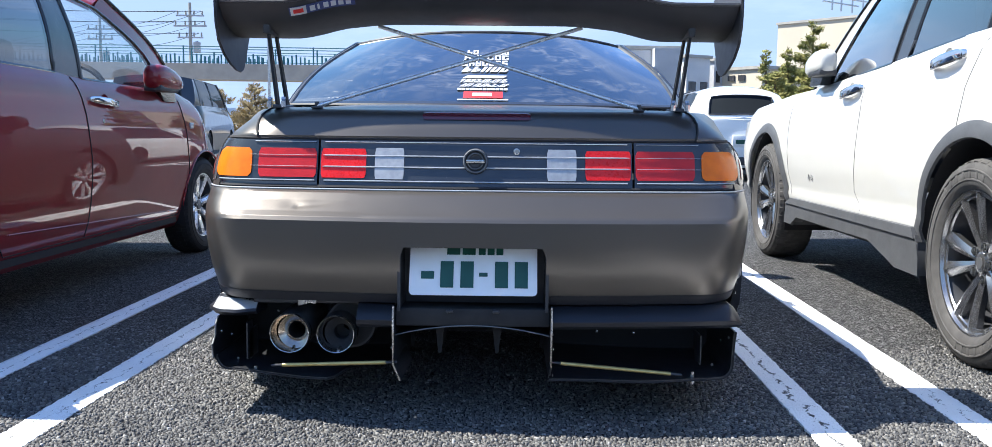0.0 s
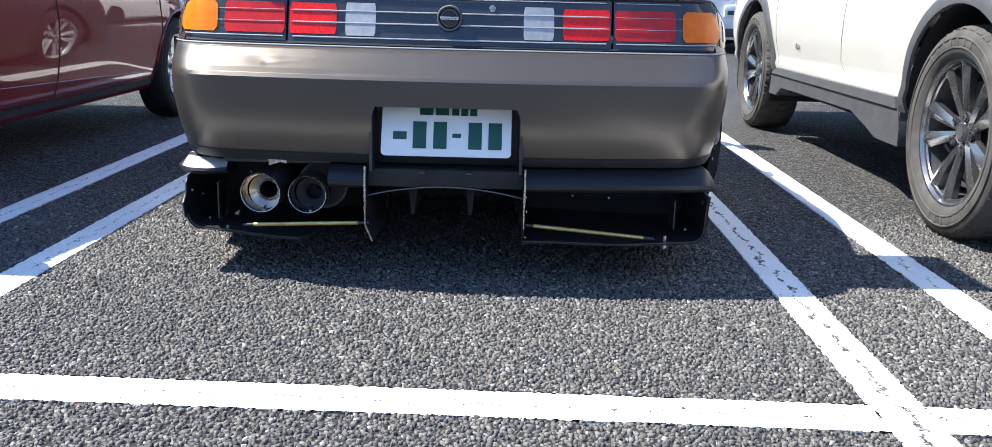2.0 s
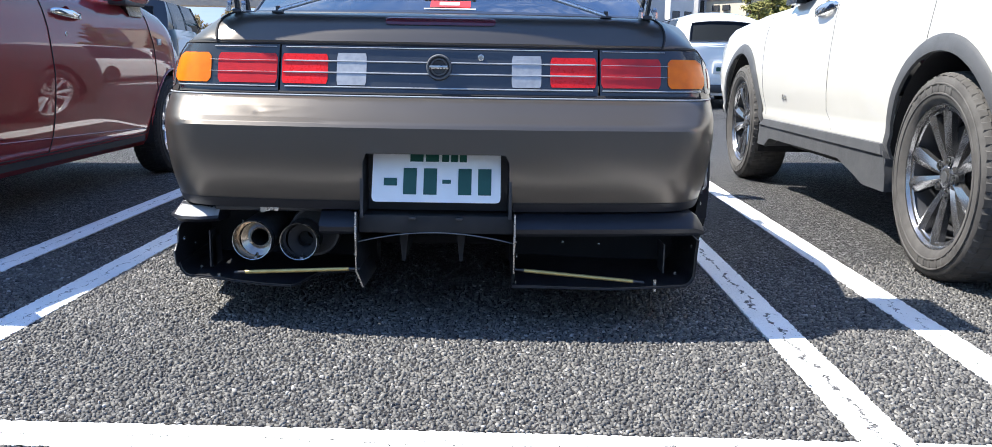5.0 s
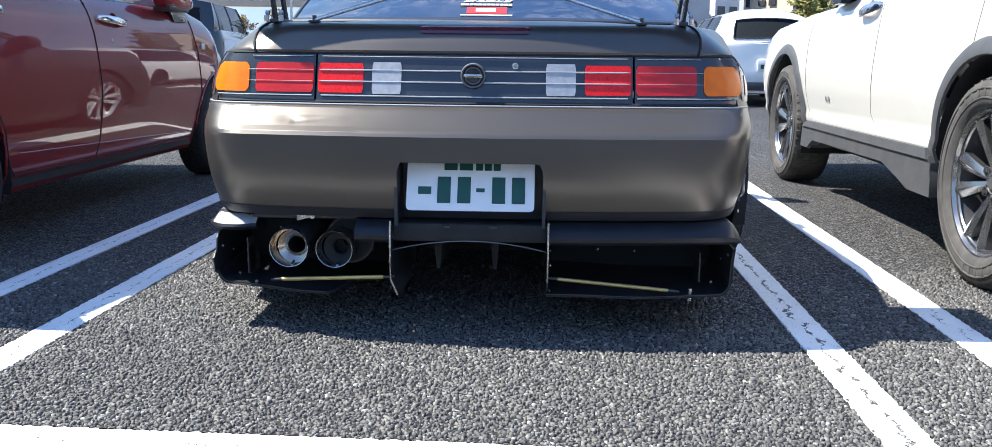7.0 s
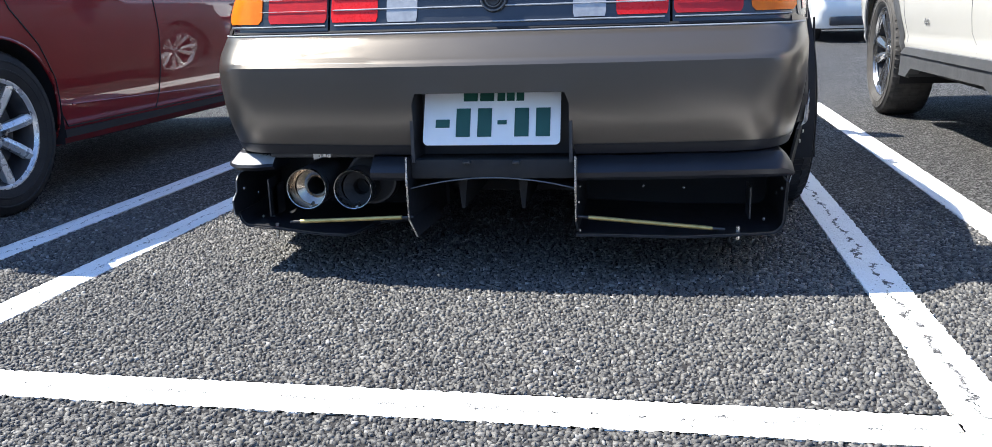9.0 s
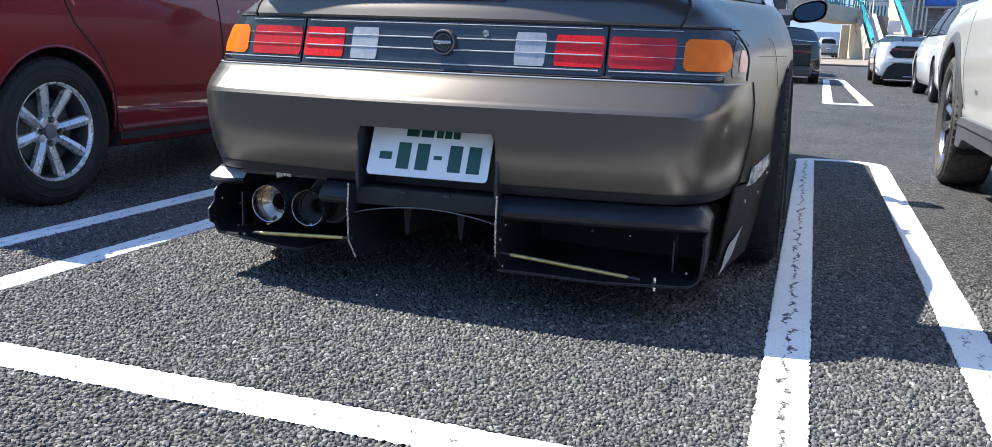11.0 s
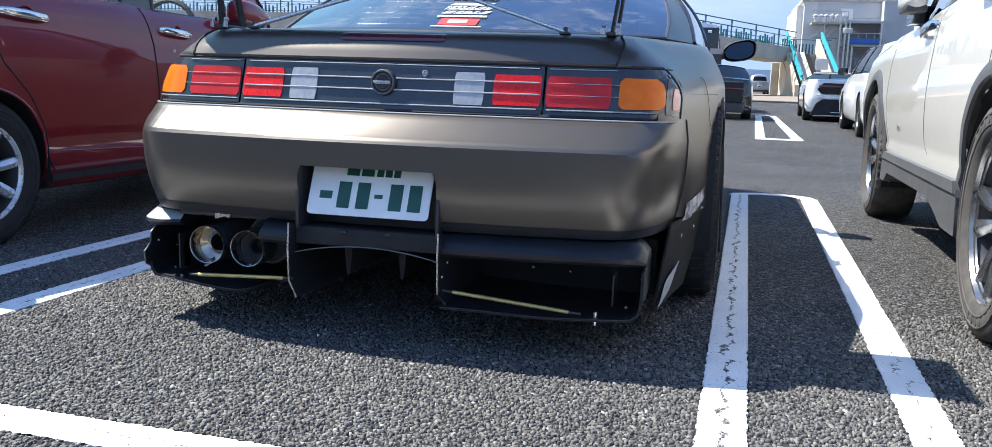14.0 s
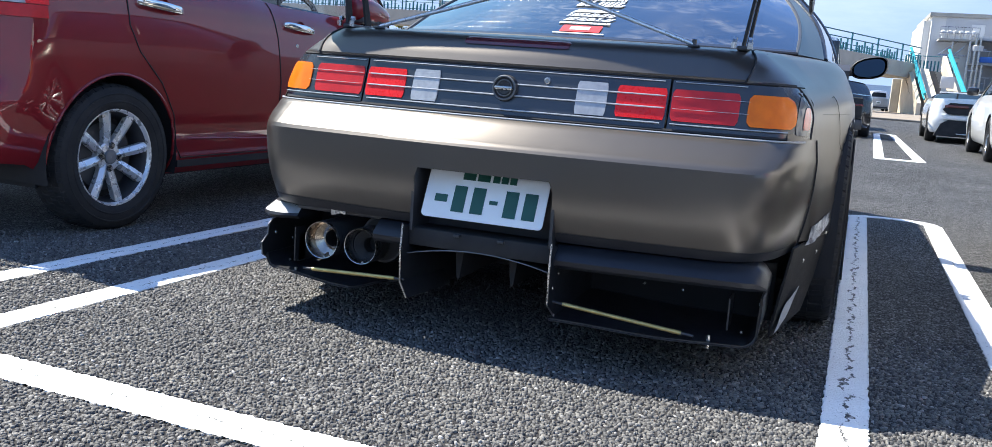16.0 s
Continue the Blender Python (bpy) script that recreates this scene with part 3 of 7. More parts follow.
# Chippings of the open asphalt where the camera stands nearest: flat, angular and uneven, none on the paint.
def chippings():
    rng = np.random.default_rng(11)
    pitch = 0.0096
    x0, x1, y0, y1 = -2.05, 2.3, -1.4, 1.0
    nx, ny = int((x1 - x0) / pitch), int((y1 - y0) / (pitch * 0.87))
    ii, jj = np.meshgrid(np.arange(nx), np.arange(ny))
    cx = (x0 + (ii + 0.5 * (jj % 2)) * pitch).ravel()
    cy = (y0 + jj * pitch * 0.87).ravel()
    cx, cy = cx + rng.normal(0, 0.30, cx.size) * pitch, cy + rng.normal(0, 0.30, cx.size) * pitch
    keep = rng.random(cx.size) < np.clip((y1 - cy) / 0.5, 0, 1) * np.clip((cy - y0) / 0.35, 0, 1) * np.clip((cx - x0) / 0.3, 0, 1) * np.clip((x1 - cx) / 0.3, 0, 1) * 0.98

    def off_line(ox, oy, turn, half, lo, hi):
        a = math.radians(turn)
        u = (cx - ox) * math.cos(a) + (cy - oy) * math.sin(a)
        v = -(cx - ox) * math.sin(a) + (cy - oy) * math.cos(a)
        return ~((abs(u) < half) & (v > lo) & (v < hi))

    for ox, oy, turn, half, lo, hi in ((0.896, -0.69, BAY_TURN, 0.050, -0.95, 5), (1.318, -0.70, BAY_TURN, 0.050, 0, 5), (-1.125, -0.64, BAY_TURN, 0.050, 0, 5), (-1.508, -0.63, BAY_TURN, 0.050, 0, 5), (0.0, -0.712, -91.7, 0.055, -7, 7)):
        keep &= off_line(ox, oy, turn, half + 0.0035, lo, hi)
    cx, cy = cx[keep], cy[keep]
    n, k = cx.size, 6
    ang = (np.arange(k)[None, :] + rng.uniform(-0.28, 0.28, (n, k))) * 2 * math.pi / k + rng.uniform(0, 6.28, (n, 1))
    rad = pitch * 0.54 * rng.uniform(0.72, 1.22, (n, k)) * rng.uniform(0.55, 1.22, (n, 1))
    axis, stretch = rng.uniform(0, math.pi, (n, 1)), rng.uniform(1.0, 2.0, (n, 1))
    px, py = rad * np.cos(ang) * stretch ** 0.6, rad * np.sin(ang) / stretch ** 0.5
    ca, sa = np.cos(axis), np.sin(axis)
    px, py = px * ca - py * sa, px * sa + py * ca
    top = rng.uniform(0.0012, 0.0062, (n, 1))
    tx, ty = rng.normal(0, 0.13, (n, 1)), rng.normal(0, 0.13, (n, 1))
    inset = rng.uniform(0.76, 0.92, (n, 1))
    upper = np.stack([cx[:, None] + px * inset, cy[:, None] + py * inset, top + (px * tx + py * ty) * inset], -1)
    lower = np.stack([cx[:, None] + px, cy[:, None] + py, np.full((n, k), -0.0015)], -1)
    co = np.concatenate([upper, lower], 1).reshape(-1, 3)
    base = (np.arange(n) * 2 * k)[:, None]
    r = np.arange(k)
    sides = np.stack([r, k + r, k + (r + 1) % k, (r + 1) % k], -1).reshape(1, -1)
    loops = np.concatenate([base + r[None, :], base + sides], 1)
    starts = np.concatenate([[0], k + 4 * np.arange(k)])[None, :] + (np.arange(n) * 5 * k)[:, None]
    me = bpy.data.meshes.new("chippings")
    me.vertices.add(len(co))
    me.vertices.foreach_set("co", co.ravel().astype(np.float32))
    me.loops.add(loops.size)
    me.loops.foreach_set("vertex_index", loops.ravel().astype(np.int32))
    me.polygons.add(starts.size)
    me.polygons.foreach_set("loop_start", starts.ravel().astype(np.int32))
    me.update(calc_edges=True)
    me.materials.append(CHIPPING)
    ob = new("chippings", me)
    tagged(ob, "grey angular stone chippings of worn open asphalt", "asphalt", "", "stuff")


chippings()
bm = bmesh.new()
bm.faces.new([bm.verts.new(p) for p in ((-1.72, -1.02, 0.0006), (1.98, -1.02, 0.0006), (1.98, 0.48, 0.0006), (-1.72, 0.48, 0.0006))])
binder = part("asphalt_binder", bm, mat("bitumen", (0.022, 0.022, 0.024), (0.040, 0.039, 0.040), 60, 0.75, 0.1, bump=0.5, bscale=300, spec=0.1), None)
tagged(binder, "dark bitumen between the chippings of the asphalt", "road surface", "", "structure")


# ---- the bronze coupe ----
COUPE = thing("sports_coupe", "satin bronze coupe with a tall black rear wing", "car")

REAR_Y = [(0.25, 0.05), (0.322, 0.036), (0.334, 0.018), (0.36, 0.004), (0.41, -0.008), (0.46, -0.016), (0.51, -0.020), (0.530, -0.020), (0.540, -0.012), (0.552, 0.006), (0.578, 0.040), (0.597, 0.062), (0.607, 0.082), (0.612, 0.095), (0.68, 0.117), (0.735, 0.134), (0.745, 0.132), (0.77, 0.148), (0.80, 0.172), (0.815, 0.20), (0.822, 0.25), (0.824, 0.30)]
SIDE_X = [(0.25, 0.72), (0.322, 0.725), (0.36, 0.738), (0.41, 0.752), (0.46, 0.764), (0.53, 0.772), (0.552, 0.772), (0.607, 0.764), (0.66, 0.758), (0.70, 0.745), (0.735, 0.722), (0.75, 0.706), (0.77, 0.682), (0.79, 0.655), (0.80, 0.640), (0.815, 0.618), (0.824, 0.605)]


def coupe_ring(z, forward=4.02):
    """Half the plan outline at a height, from the middle of the tail round the corner and along the side."""
    y0, w = lerp(REAR_Y, z), lerp(SIDE_X, z)
    if z < 0.53:
        q = (0.53 - z) / 0.208
        y0, w = -0.020 + 0.034 * q**3, 0.772 - 0.034 * q**2
    k = w / 0.772
    out = [Vector((0.60 * k * i / 14, y0 + 0.12 * (0.60 * k * i / 14) ** 2, z)) for i in range(14)]
    p0 = Vector((0.60 * k, y0 + 0.12 * (0.6 * k) ** 2, z))
    out += bezier(p0, p0 + Vector((0.10 * k, 0.015, 0)), (0.745 * k, (y0 + 0.125 if z < 0.53 else max(y0 + 0.09, 0.11)), z), (w, max(0.33, y0 + 0.12), z), 12)
    ys = max(0.33, y0 + 0.12)
    wide = lerp([(0.25, 0.884), (0.4, 0.880), (0.5, 0.872), (0.62, 0.866), (0.70, 0.858), (0.75, 0.84), (0.80, 0.815), (0.824, 0.79)], z)
    for i in range(1, 148):
        y = ys + (forward - ys) * i / 147
        t = smoothstep(ys - 0.25, 1.05, y)
        t0 = smoothstep(ys - 0.25, 1.05, ys)
        ws = max(w, 0.775) if z < 0.5 else w
        base = w + (ws - w) * smoothstep(0.33, 0.43, y)
        out.append(Vector((base + (wide - base) * (t - t0) / (1 - t0), y, z)))
    return out


def coupe_rows(zs, u0=0, u1=None):
    rows = []
    for z in zs:
        half = coupe_ring(z)[u0:u1]
        if u0 == 0:
            rows.append([Vector((-p.x, p.y, p.z)) for p in reversed(half[1:])] + half)
        else:
            rows.append(half)
    return rows


def at_x(x, z, out=0.0):
    """The point of the tail at that x and height, moved out by some metres."""
    ring = coupe_ring(z)[:28]
    ax = abs(x)
    for a, b in zip(ring, ring[1:]):
        if a.x <= ax <= b.x + 1e-9:
            t = (ax - a.x) / max(b.x - a.x, 1e-9)
            p = a.lerp(b, t)
            n = Vector((b.y - a.y, -(b.x - a.x), 0)).normalized()
            p = p + n * out
            return Vector((math.copysign(p.x, x), p.y, z)) if x else Vector((0, p.y, z))
    p = ring[-1]
    return Vector((math.copysign(p.x + out, x), p.y, z))


def tail_patch(x0, x1, z0, z1, out, deep=0.012, nx=8, nz=4, round_=0.0, tip=0.0):
    """A plate laid on the curved tail between two x and two heights, with sides of its own; tip draws its outer end in with height."""
    rows = []
    for j in range(nz + 1):
        z = z0 + (z1 - z0) * j / nz
        cut = round_ * (1 - math.sqrt(max(0, 1 - (abs(2 * j / nz - 1) ** 6)))) if round_ else 0
        sh = tip * max(0.0, (z - z0) / (z1 - z0) - 0.35) ** 2
        a, b_ = (x0 + cut, x1 - cut - sh) if x1 > 0 else (x0 + cut + sh, x1 - cut)
        rows.append([at_x(a + (b_ - a) * i / nx, z, out) for i in range(nx + 1)])
    bm = grid(rows)
    edge = [e for e in bm.edges if e.is_boundary]
    ret = bmesh.ops.extrude_edge_only(bm, edges=edge)
    for v in [g for g in ret["geom"] if isinstance(g, bmesh.types.BMVert)]:
        v.co.y += deep
    return bm


# Bumper skin, with the number-plate recess left open.
zs = [0.316, 0.322, 0.328, 0.334, 0.345, 0.36, 0.385, 0.41, 0.44, 0.466, 0.49, 0.51, 0.522, 0.530, 0.535, 0.540, 0.546, 0.552, 0.565, 0.578, 0.588, 0.597, 0.603, 0.607]
U_SEAM = 26
bm = grid(coupe_rows(zs, 0, U_SEAM + 2))
gone = [f for f in bm.faces if abs(f.calc_center_median().x) < 0.188 and f.calc_center_median().z < 0.466 and f.calc_center_median().y < 0.15]
bmesh.ops.delete(bm, geom=gone, context="FACES")
for v in bm.verts:
    if v.is_boundary and 0.12 < abs(v.co.x) < 0.25 and v.co.z < 0.47 and v.co.z > 0.323:
        v.co.x = math.copysign(0.187 - 0.010 * max(0, (v.co.z - 0.45) / 0.016), v.co.x)
for turn_ in range(2):
    near = [e for e in bm.edges if -0.66 < (e.verts[0].co.x + e.verts[1].co.x) / 2 < -0.30 and 0.532 < (e.verts[0].co.z + e.verts[1].co.z) / 2 < 0.60]
    bmesh.ops.subdivide_edges(bm, edges=near, cuts=2 if turn_ == 0 else 1, use_grid_fill=True)
for v in bm.verts:
    # a shallow knock with a raised lip, and a long crease that runs out of it
    u, w_ = (v.co.x + 0.475) / 0.026, (v.co.z - 0.568) / 0.011
    c_ = (v.co.z - (0.562 + 0.10 * (v.co.x + 0.46))) / 0.005
    d = 0.0013 * math.exp(-u * u - w_ * w_) - 0.0006 * math.exp(-((u - 1.4) ** 2) - w_ * w_)
    if 0.535 < v.co.z < 0.60 and -0.47 < v.co.x < -0.34:
        d += 0.0014 * math.exp(-c_ * c_) * smoothstep(-0.34, -0.44, v.co.x)
    v.co.y += d
bumper = part("bumper", bm, BRONZE, COUPE, "satin bronze rear bumper with a folded upper edge", 28)

# Quarter panels and sides as one dense skin, with the wheel arches opened.
AXLE_Y, TYRE_R = 0.98, 0.312
zs_side = [0.19, 0.22, 0.25, 0.28, 0.31, 0.34, 0.37, 0.40, 0.43, 0.46, 0.49, 0.52, 0.55, 0.58, 0.607, 0.63, 0.66, 0.68, 0.70, 0.72, 0.735, 0.75, 0.77, 0.785, 0.80, 0.81, 0.817, 0.824]
for sgn in (-1, 1):
    rows = [[Vector((sgn * p.x, p.y, z)) for p in coupe_ring(max(z, 0.25))[U_SEAM + 1:]] for z in zs_side]
    bm = grid(rows)
    drop = [f for f in bm.faces if f.calc_center_median().y < AXLE_Y - 0.3 and f.calc_center_median().z < 0.33]
    bmesh.ops.delete(bm, geom=drop, context="FACES")
    cut_arch(bm, AXLE_Y, TYRE_R, 0.35, 0.5)
    cut_arch(bm, 3.48, TYRE_R, 0.35, 0.5)
    solid(bm, 0.012)
    part("quarter_panel", bm, BRONZE, COUPE, "satin bronze body side", 30)
    part("wheel_arch_liner", arch_liner(AXLE_Y, TYRE_R, 0.36, sgn * 0.85, sgn * 0.45, 0.2), VOID, COUPE)
    part("wheel_arch_liner", arch_liner(3.48, TYRE_R, 0.36, sgn * 0.85, sgn * 0.45, 0.2), VOID, COUPE)
    # the seam between bumper and quarter panel
    seam = [Vector((sgn * (coupe_ring(z)[U_SEAM + 1].x + 0.0006), coupe_ring(z)[U_SEAM + 1].y, z)) for z in zs[2:]]
    part("panel_gap", tube(seam, 0.003, 6), VOID, COUPE)
    wheel(COUPE, (sgn * 0.752, AXLE_Y, TYRE_R), TYRE_R, 0.235, 0.225, sgn, "dark", True)
    wheel(COUPE, (sgn * 0.76, 3.48, TYRE_R), TYRE_R, 0.225, 0.225, sgn, "dark", True)
    # quarter lamp-height corner, in front of the lamps
    rows = [[Vector((sgn * p.x, p.y, z)) for p in coupe_ring(z)[20:U_SEAM + 2]] for z in (0.607, 0.63, 0.66, 0.69, 0.715, 0.735)]
    part("corner_panel", grid(rows), BRONZE, COUPE)

# Front end: a rounded nose from sill to bonnet edge, and the bonnet over it.
rows = []
for z, w, y1 in ((0.17, 0.82, 4.24), (0.25, 0.872, 4.33), (0.40, 0.880, 4.37), (0.52, 0.872, 4.37), (0.62, 0.862, 4.33), (0.69, 0.852, 4.27), (0.74, 0.835, 4.20), (0.78, 0.82, 4.12), (0.805, 0.80, 4.05)):
    pts = [Vector((w, 4.00, z))] + bezier((w, 4.02, z), (w, 4.02 + (y1 - 4.02) * 0.5, z), (w * 0.80, y1 - 0.03, z), (w * 0.45, y1 - 0.005, z), 8) + [Vector((w * 0.2, y1, z)), Vector((0, y1, z))]
    rows.append(pts + [Vector((-p.x, p.y, p.z)) for p in reversed(pts[:-1])])
part("front_end", grid(rows), BRONZE, COUPE)
rows = []
for y, w, z in ((3.20, 0.70, 0.850), (3.45, 0.78, 0.848), (3.70, 0.80, 0.842), (3.90, 0.805, 0.832), (4.02, 0.80, 0.818)):
    rows.append([Vector((w * (-1 + 2 * i / 20), y + 0.05 * (1 - (-1 + 2 * i / 20) ** 2), z - 0.022 * abs(-1 + 2 * i / 20) ** 3)) for i in range(21)])
part("bonnet", solid(grid(rows), 0.008), BRONZE, COUPE)

# Tail above the lamps: lid skin, with shoulders outside its two seams.
zl = [0.738, 0.742, 0.745, 0.752, 0.76, 0.77, 0.785, 0.80, 0.808, 0.815, 0.819, 0.822, 0.824]
lid_rows = []
for z in zl:
    ring = [p for p in coupe_ring(z)[:27]]
    edge = lerp([(0.738, 0.592), (0.76, 0.600), (0.79, 0.606), (0.805, 0.600), (0.824, 0.582)], z)
    xs = [edge * i / 22 for i in range(23)]
    half = [at_x(min(x, ring[-1].x * 0.97), z) for x in xs]
    for p, x in zip(half, xs):
        p.x = x if x <= ring[-1].x * 0.97 else p.x
    lid_rows.append([Vector((-p.x, p.y, p.z)) for p in reversed(half[1:])] + half)
last = lid_rows[-1]
for yy, zz in ((0.40, 0.829), (0.52, 0.835), (0.66, 0.842), (0.80, 0.848)):
    lid_rows.append([Vector((p.x * (1 + 0.05 * (yy - 0.3)), max(yy, p.y + 0.02), zz - 0.03 * (p.x / 0.64) ** 4)) for p in last])
bm = grid(lid_rows)
part("boot_lid", bm, BRONZE, COUPE, "satin bronze boot lid with a lip", 30)
for sgn in (-1, 1):
    rows = []
    for i, z in enumerate(zl + [0.829, 0.835, 0.842]):
        zc = min(z, 0.824)
        base = lid_rows[i][-1]
        if i < len(zl):
            ring = coupe_ring(zc)[:28]
            edge = base.x + 0.004
            outer = [p for p in ring if p.x > edge]
            start = Vector((edge, base.y, z))
            row = [start] + [start.lerp(Vector((lerp(SIDE_X, z), 0.34, z)), k / 8) if not outer else at_x(edge + (ring[-1].x - edge) * k / 8, z) for k in range(1, 9)]
        rows.append([Vector((sgn * p.x, p.y, p.z)) for p in row])
    part("shoulder", grid(rows[:len(zl)]), BRONZE, COUPE)
    seam = [Vector((sgn * (lid_rows[i][-1].x + 0.002), lid_rows[i][-1].y - 0.0012, lid_rows[i][-1].z + 0.0005)) for i in range(len(zl))]
    part("panel_gap", tube(seam, 0.0032, 6), VOID, COUPE)

# Shadow gaps above and below the lamp panel.
part("panel_gap", tube([at_x(x, 0.6095, -0.006) for x in np.linspace(-0.752, 0.752, 61)], 0.0055, 6), VOID, COUPE)
part("panel_gap", tube([at_x(x, 0.7375, -0.004) for x in np.linspace(-0.708, 0.708, 61)], 0.0055, 6), VOID, COUPE)
for sgn in (-1, 1):
    rim = [at_x(sgn * (0.754 - 0.10 * max(0.0, (z - 0.6125) / 0.121 - 0.35) ** 2), z, 0.001) for z in np.linspace(0.612, 0.736, 18)]
    part("panel_gap", tube(rim, 0.003, 6), VOID, COUPE)

# Lamp panel and its lamps.
FOIL = mat("foil", (0.90, 0.91, 0.92), (0.22, 0.22, 0.24), 34, 0.3, 0.1, 0.25)
SMOKED = mat("smoked_clear", (0.115, 0.115, 0.12), (0.085, 0.085, 0.09), 40, 0.2, 0.05, 0, 0.5)
PINKLENS = mat("pink_lens", (0.62, 0.16, 0.13), (0.5, 0.12, 0.10), 60, 0.15, 0.05, 0, 0.8)
tail = part("lamp_panel", tail_patch(-0.418, 0.418, 0.6125, 0.7335, 0.002, 0.02, 24, 5, 0.0), PANEL, COUPE, "smoked dark lamp panel with silver lines across it")
STRIPES = (0.7285, 0.693, 0.6635, 0.6265)
for z in STRIPES:
    pts = [at_x(x, z, 0.0045) for x in np.linspace(-0.405, 0.405, 41)]
    part("silver_line", tube(pts, 0.0014 if z > 0.72 else 0.0022, 6), SILVERLINE, tail)
for sgn in (-1, 1):
    def span(a, b):
        return (a, b) if sgn > 0 else (-b, -a)
    housing = part("tail_lamp", tail_patch(*span(0.424, 0.752), 0.6125, 0.7335, 0.002, 0.02, 22, 8, tip=0.10), PANEL, COUPE, "wrap-round tail lamp, dark with red and amber lenses")
    part("outer_red_lens", tail_patch(*span(0.427, 0.588), 0.634, 0.711, 0.005, 0.008, 8, 8, 0.006), REDLENS2, housing, "red tail lens")
    part("amber_lens", tail_patch(*span(0.607, 0.716), 0.634, 0.711, 0.005, 0.008, 8, 8, 0.010, tip=0.035), AMBER, housing, "amber indicator lens")
    part("side_lens", tail_patch(*span(0.732, 0.7475), 0.634, 0.688, 0.0052, 0.006, 5, 8, 0.0015, tip=0.012), PINKLENS, housing, "pale pink side lens")
    part("clear_end", tail_patch(*span(0.7185, 0.7505), 0.620, 0.724, 0.0034, 0.006, 8, 10, 0.003, tip=0.085), SMOKED, housing, "smoky clear end of the lamp")
    part("inner_red_lens", tail_patch(*span(0.292, 0.414), 0.634, 0.711, 0.005, 0.008, 8, 8, 0.004), REDLENS, tail, "bright red tail lens")
    part("reversing_lens", tail_patch(*span(0.190, 0.268), 0.632, 0.714, 0.006, 0.008, 8, 8, 0.003), CLEARLENS, tail, "clear ribbed reversing lens")
    for z in STRIPES:
        pts = [at_x(sgn * x, z, 0.0065 if z < 0.72 else 0.0045) for x in np.linspace(0.430, 0.60 if z > 0.72 else 0.70 if z < 0.63 else 0.61, 20)]
        part("silver_line", tube(pts, 0.0012 if z > 0.72 else 0.0018 if z < 0.63 else 0.0007, 6), SILVERLINE, housing)
        if 0.63 < z < 0.72:
            pts = [at_x(sgn * x, z, 0.0065) for x in np.linspace(0.19, 0.41, 12)]
            part("silver_line", tube(pts, 0.0011, 6), SILVERLINE, tail)
# Glint along the top edge of the bumper, put in as a white line, and the round badge with its bar.
pts = [at_x(x, 0.605, 0.003) for x in np.linspace(-0.742, 0.742, 61)]
part("bumper_edge_glint", tube(pts, 0.0026, 6), SILVERLINE, COUPE)
c = at_x(0.0, 0.682, 0.004)
badge = part("badge", lathe([(c.y + 0.01, 0.0335), (c.y - 0.008, 0.0335), (c.y - 0.014, 0.030), (c.y - 0.014, 0.027), (c.y - 0.010, 0.024), (c.y - 0.010, 0.019), (c.y - 0.013, 0.017), (c.y - 0.011, 0.001)], "y", 32, (0, 0, c.z)), SATIN, COUPE, "round dark badge with a raised bar")
part("badge_bar", box(0, c.y - 0.016, c.z, 0.050, 0.008, 0.0095, 0.003), STEEL, badge)
part("badge_ring", lathe([(c.y - 0.013, 0.0325), (c.y - 0.017, 0.031), (c.y - 0.017, 0.0285), (c.y - 0.013, 0.027)], "y", 32, (0, 0, c.z)), GREYPLASTIC, badge)
part("badge_ring", lathe([(c.y - 0.010, 0.0225), (c.y - 0.015, 0.0215), (c.y - 0.015, 0.0195), (c.y - 0.010, 0.0185)], "y", 32, (0, 0, c.z)), GREYPLASTIC, badge)
lock = at_x(0.109, 0.708, 0.003)
part("boot_lock", lathe([(lock.y + 0.005, 0.0085), (lock.y - 0.004, 0.0085), (lock.y - 0.005, 0.006), (lock.y - 0.002, 0.005), (lock.y - 0.002, 0.0005)], "y", 16, (lock.x, 0, lock.z)), STEEL, COUPE, "round steel lock")
stop = tail_patch(-0.146, 0.146, 0.791, 0.811, 0.003, 0.01, 20, 6, 0.008)
part("high_stop_lamp", stop, mat("stop_lens", (0.12, 0.02, 0.03), None, 20, 0.2, 0.04, 0, 0.6), COUPE, "slim dark red stop lamp in the boot lid")

# Number-plate recess, plate and holder. The plate's characters are plain bars.
part("plate_recess", join(join(box(0, 0.105, 0.385, 0.376, 0.012, 0.17), box(-0.190, 0.05, 0.385, 0.008, 0.115, 0.17)), join(box(0.190, 0.05, 0.385, 0.008, 0.115, 0.17), box(0, 0.045, 0.470, 0.376, 0.11, 0.008))), SATIN, COUPE)
tilt = Matrix.Translation((0, -0.006, 0.342)) @ Matrix.Rotation(radians(-24), 4, "X")
corners = []
for cx, cz, a0 in ((0.153, 0.153, 0), (-0.153, 0.153, 90), (-0.153, 0.012, 180), (0.153, 0.012, 270)):
    corners += [(cx + 0.012 * math.cos(radians(a0 + 18 * k)), cz + 0.012 * math.sin(radians(a0 + 18 * k))) for k in range(6)]
pl = prism(corners, -0.0015, 0.0015, "xz")
bmesh.ops.transform(pl, matrix=tilt, verts=pl.verts)
plate = part("number_plate", pl, PLATE, COUPE, "white number plate with dark green bars, tilted in its recess")
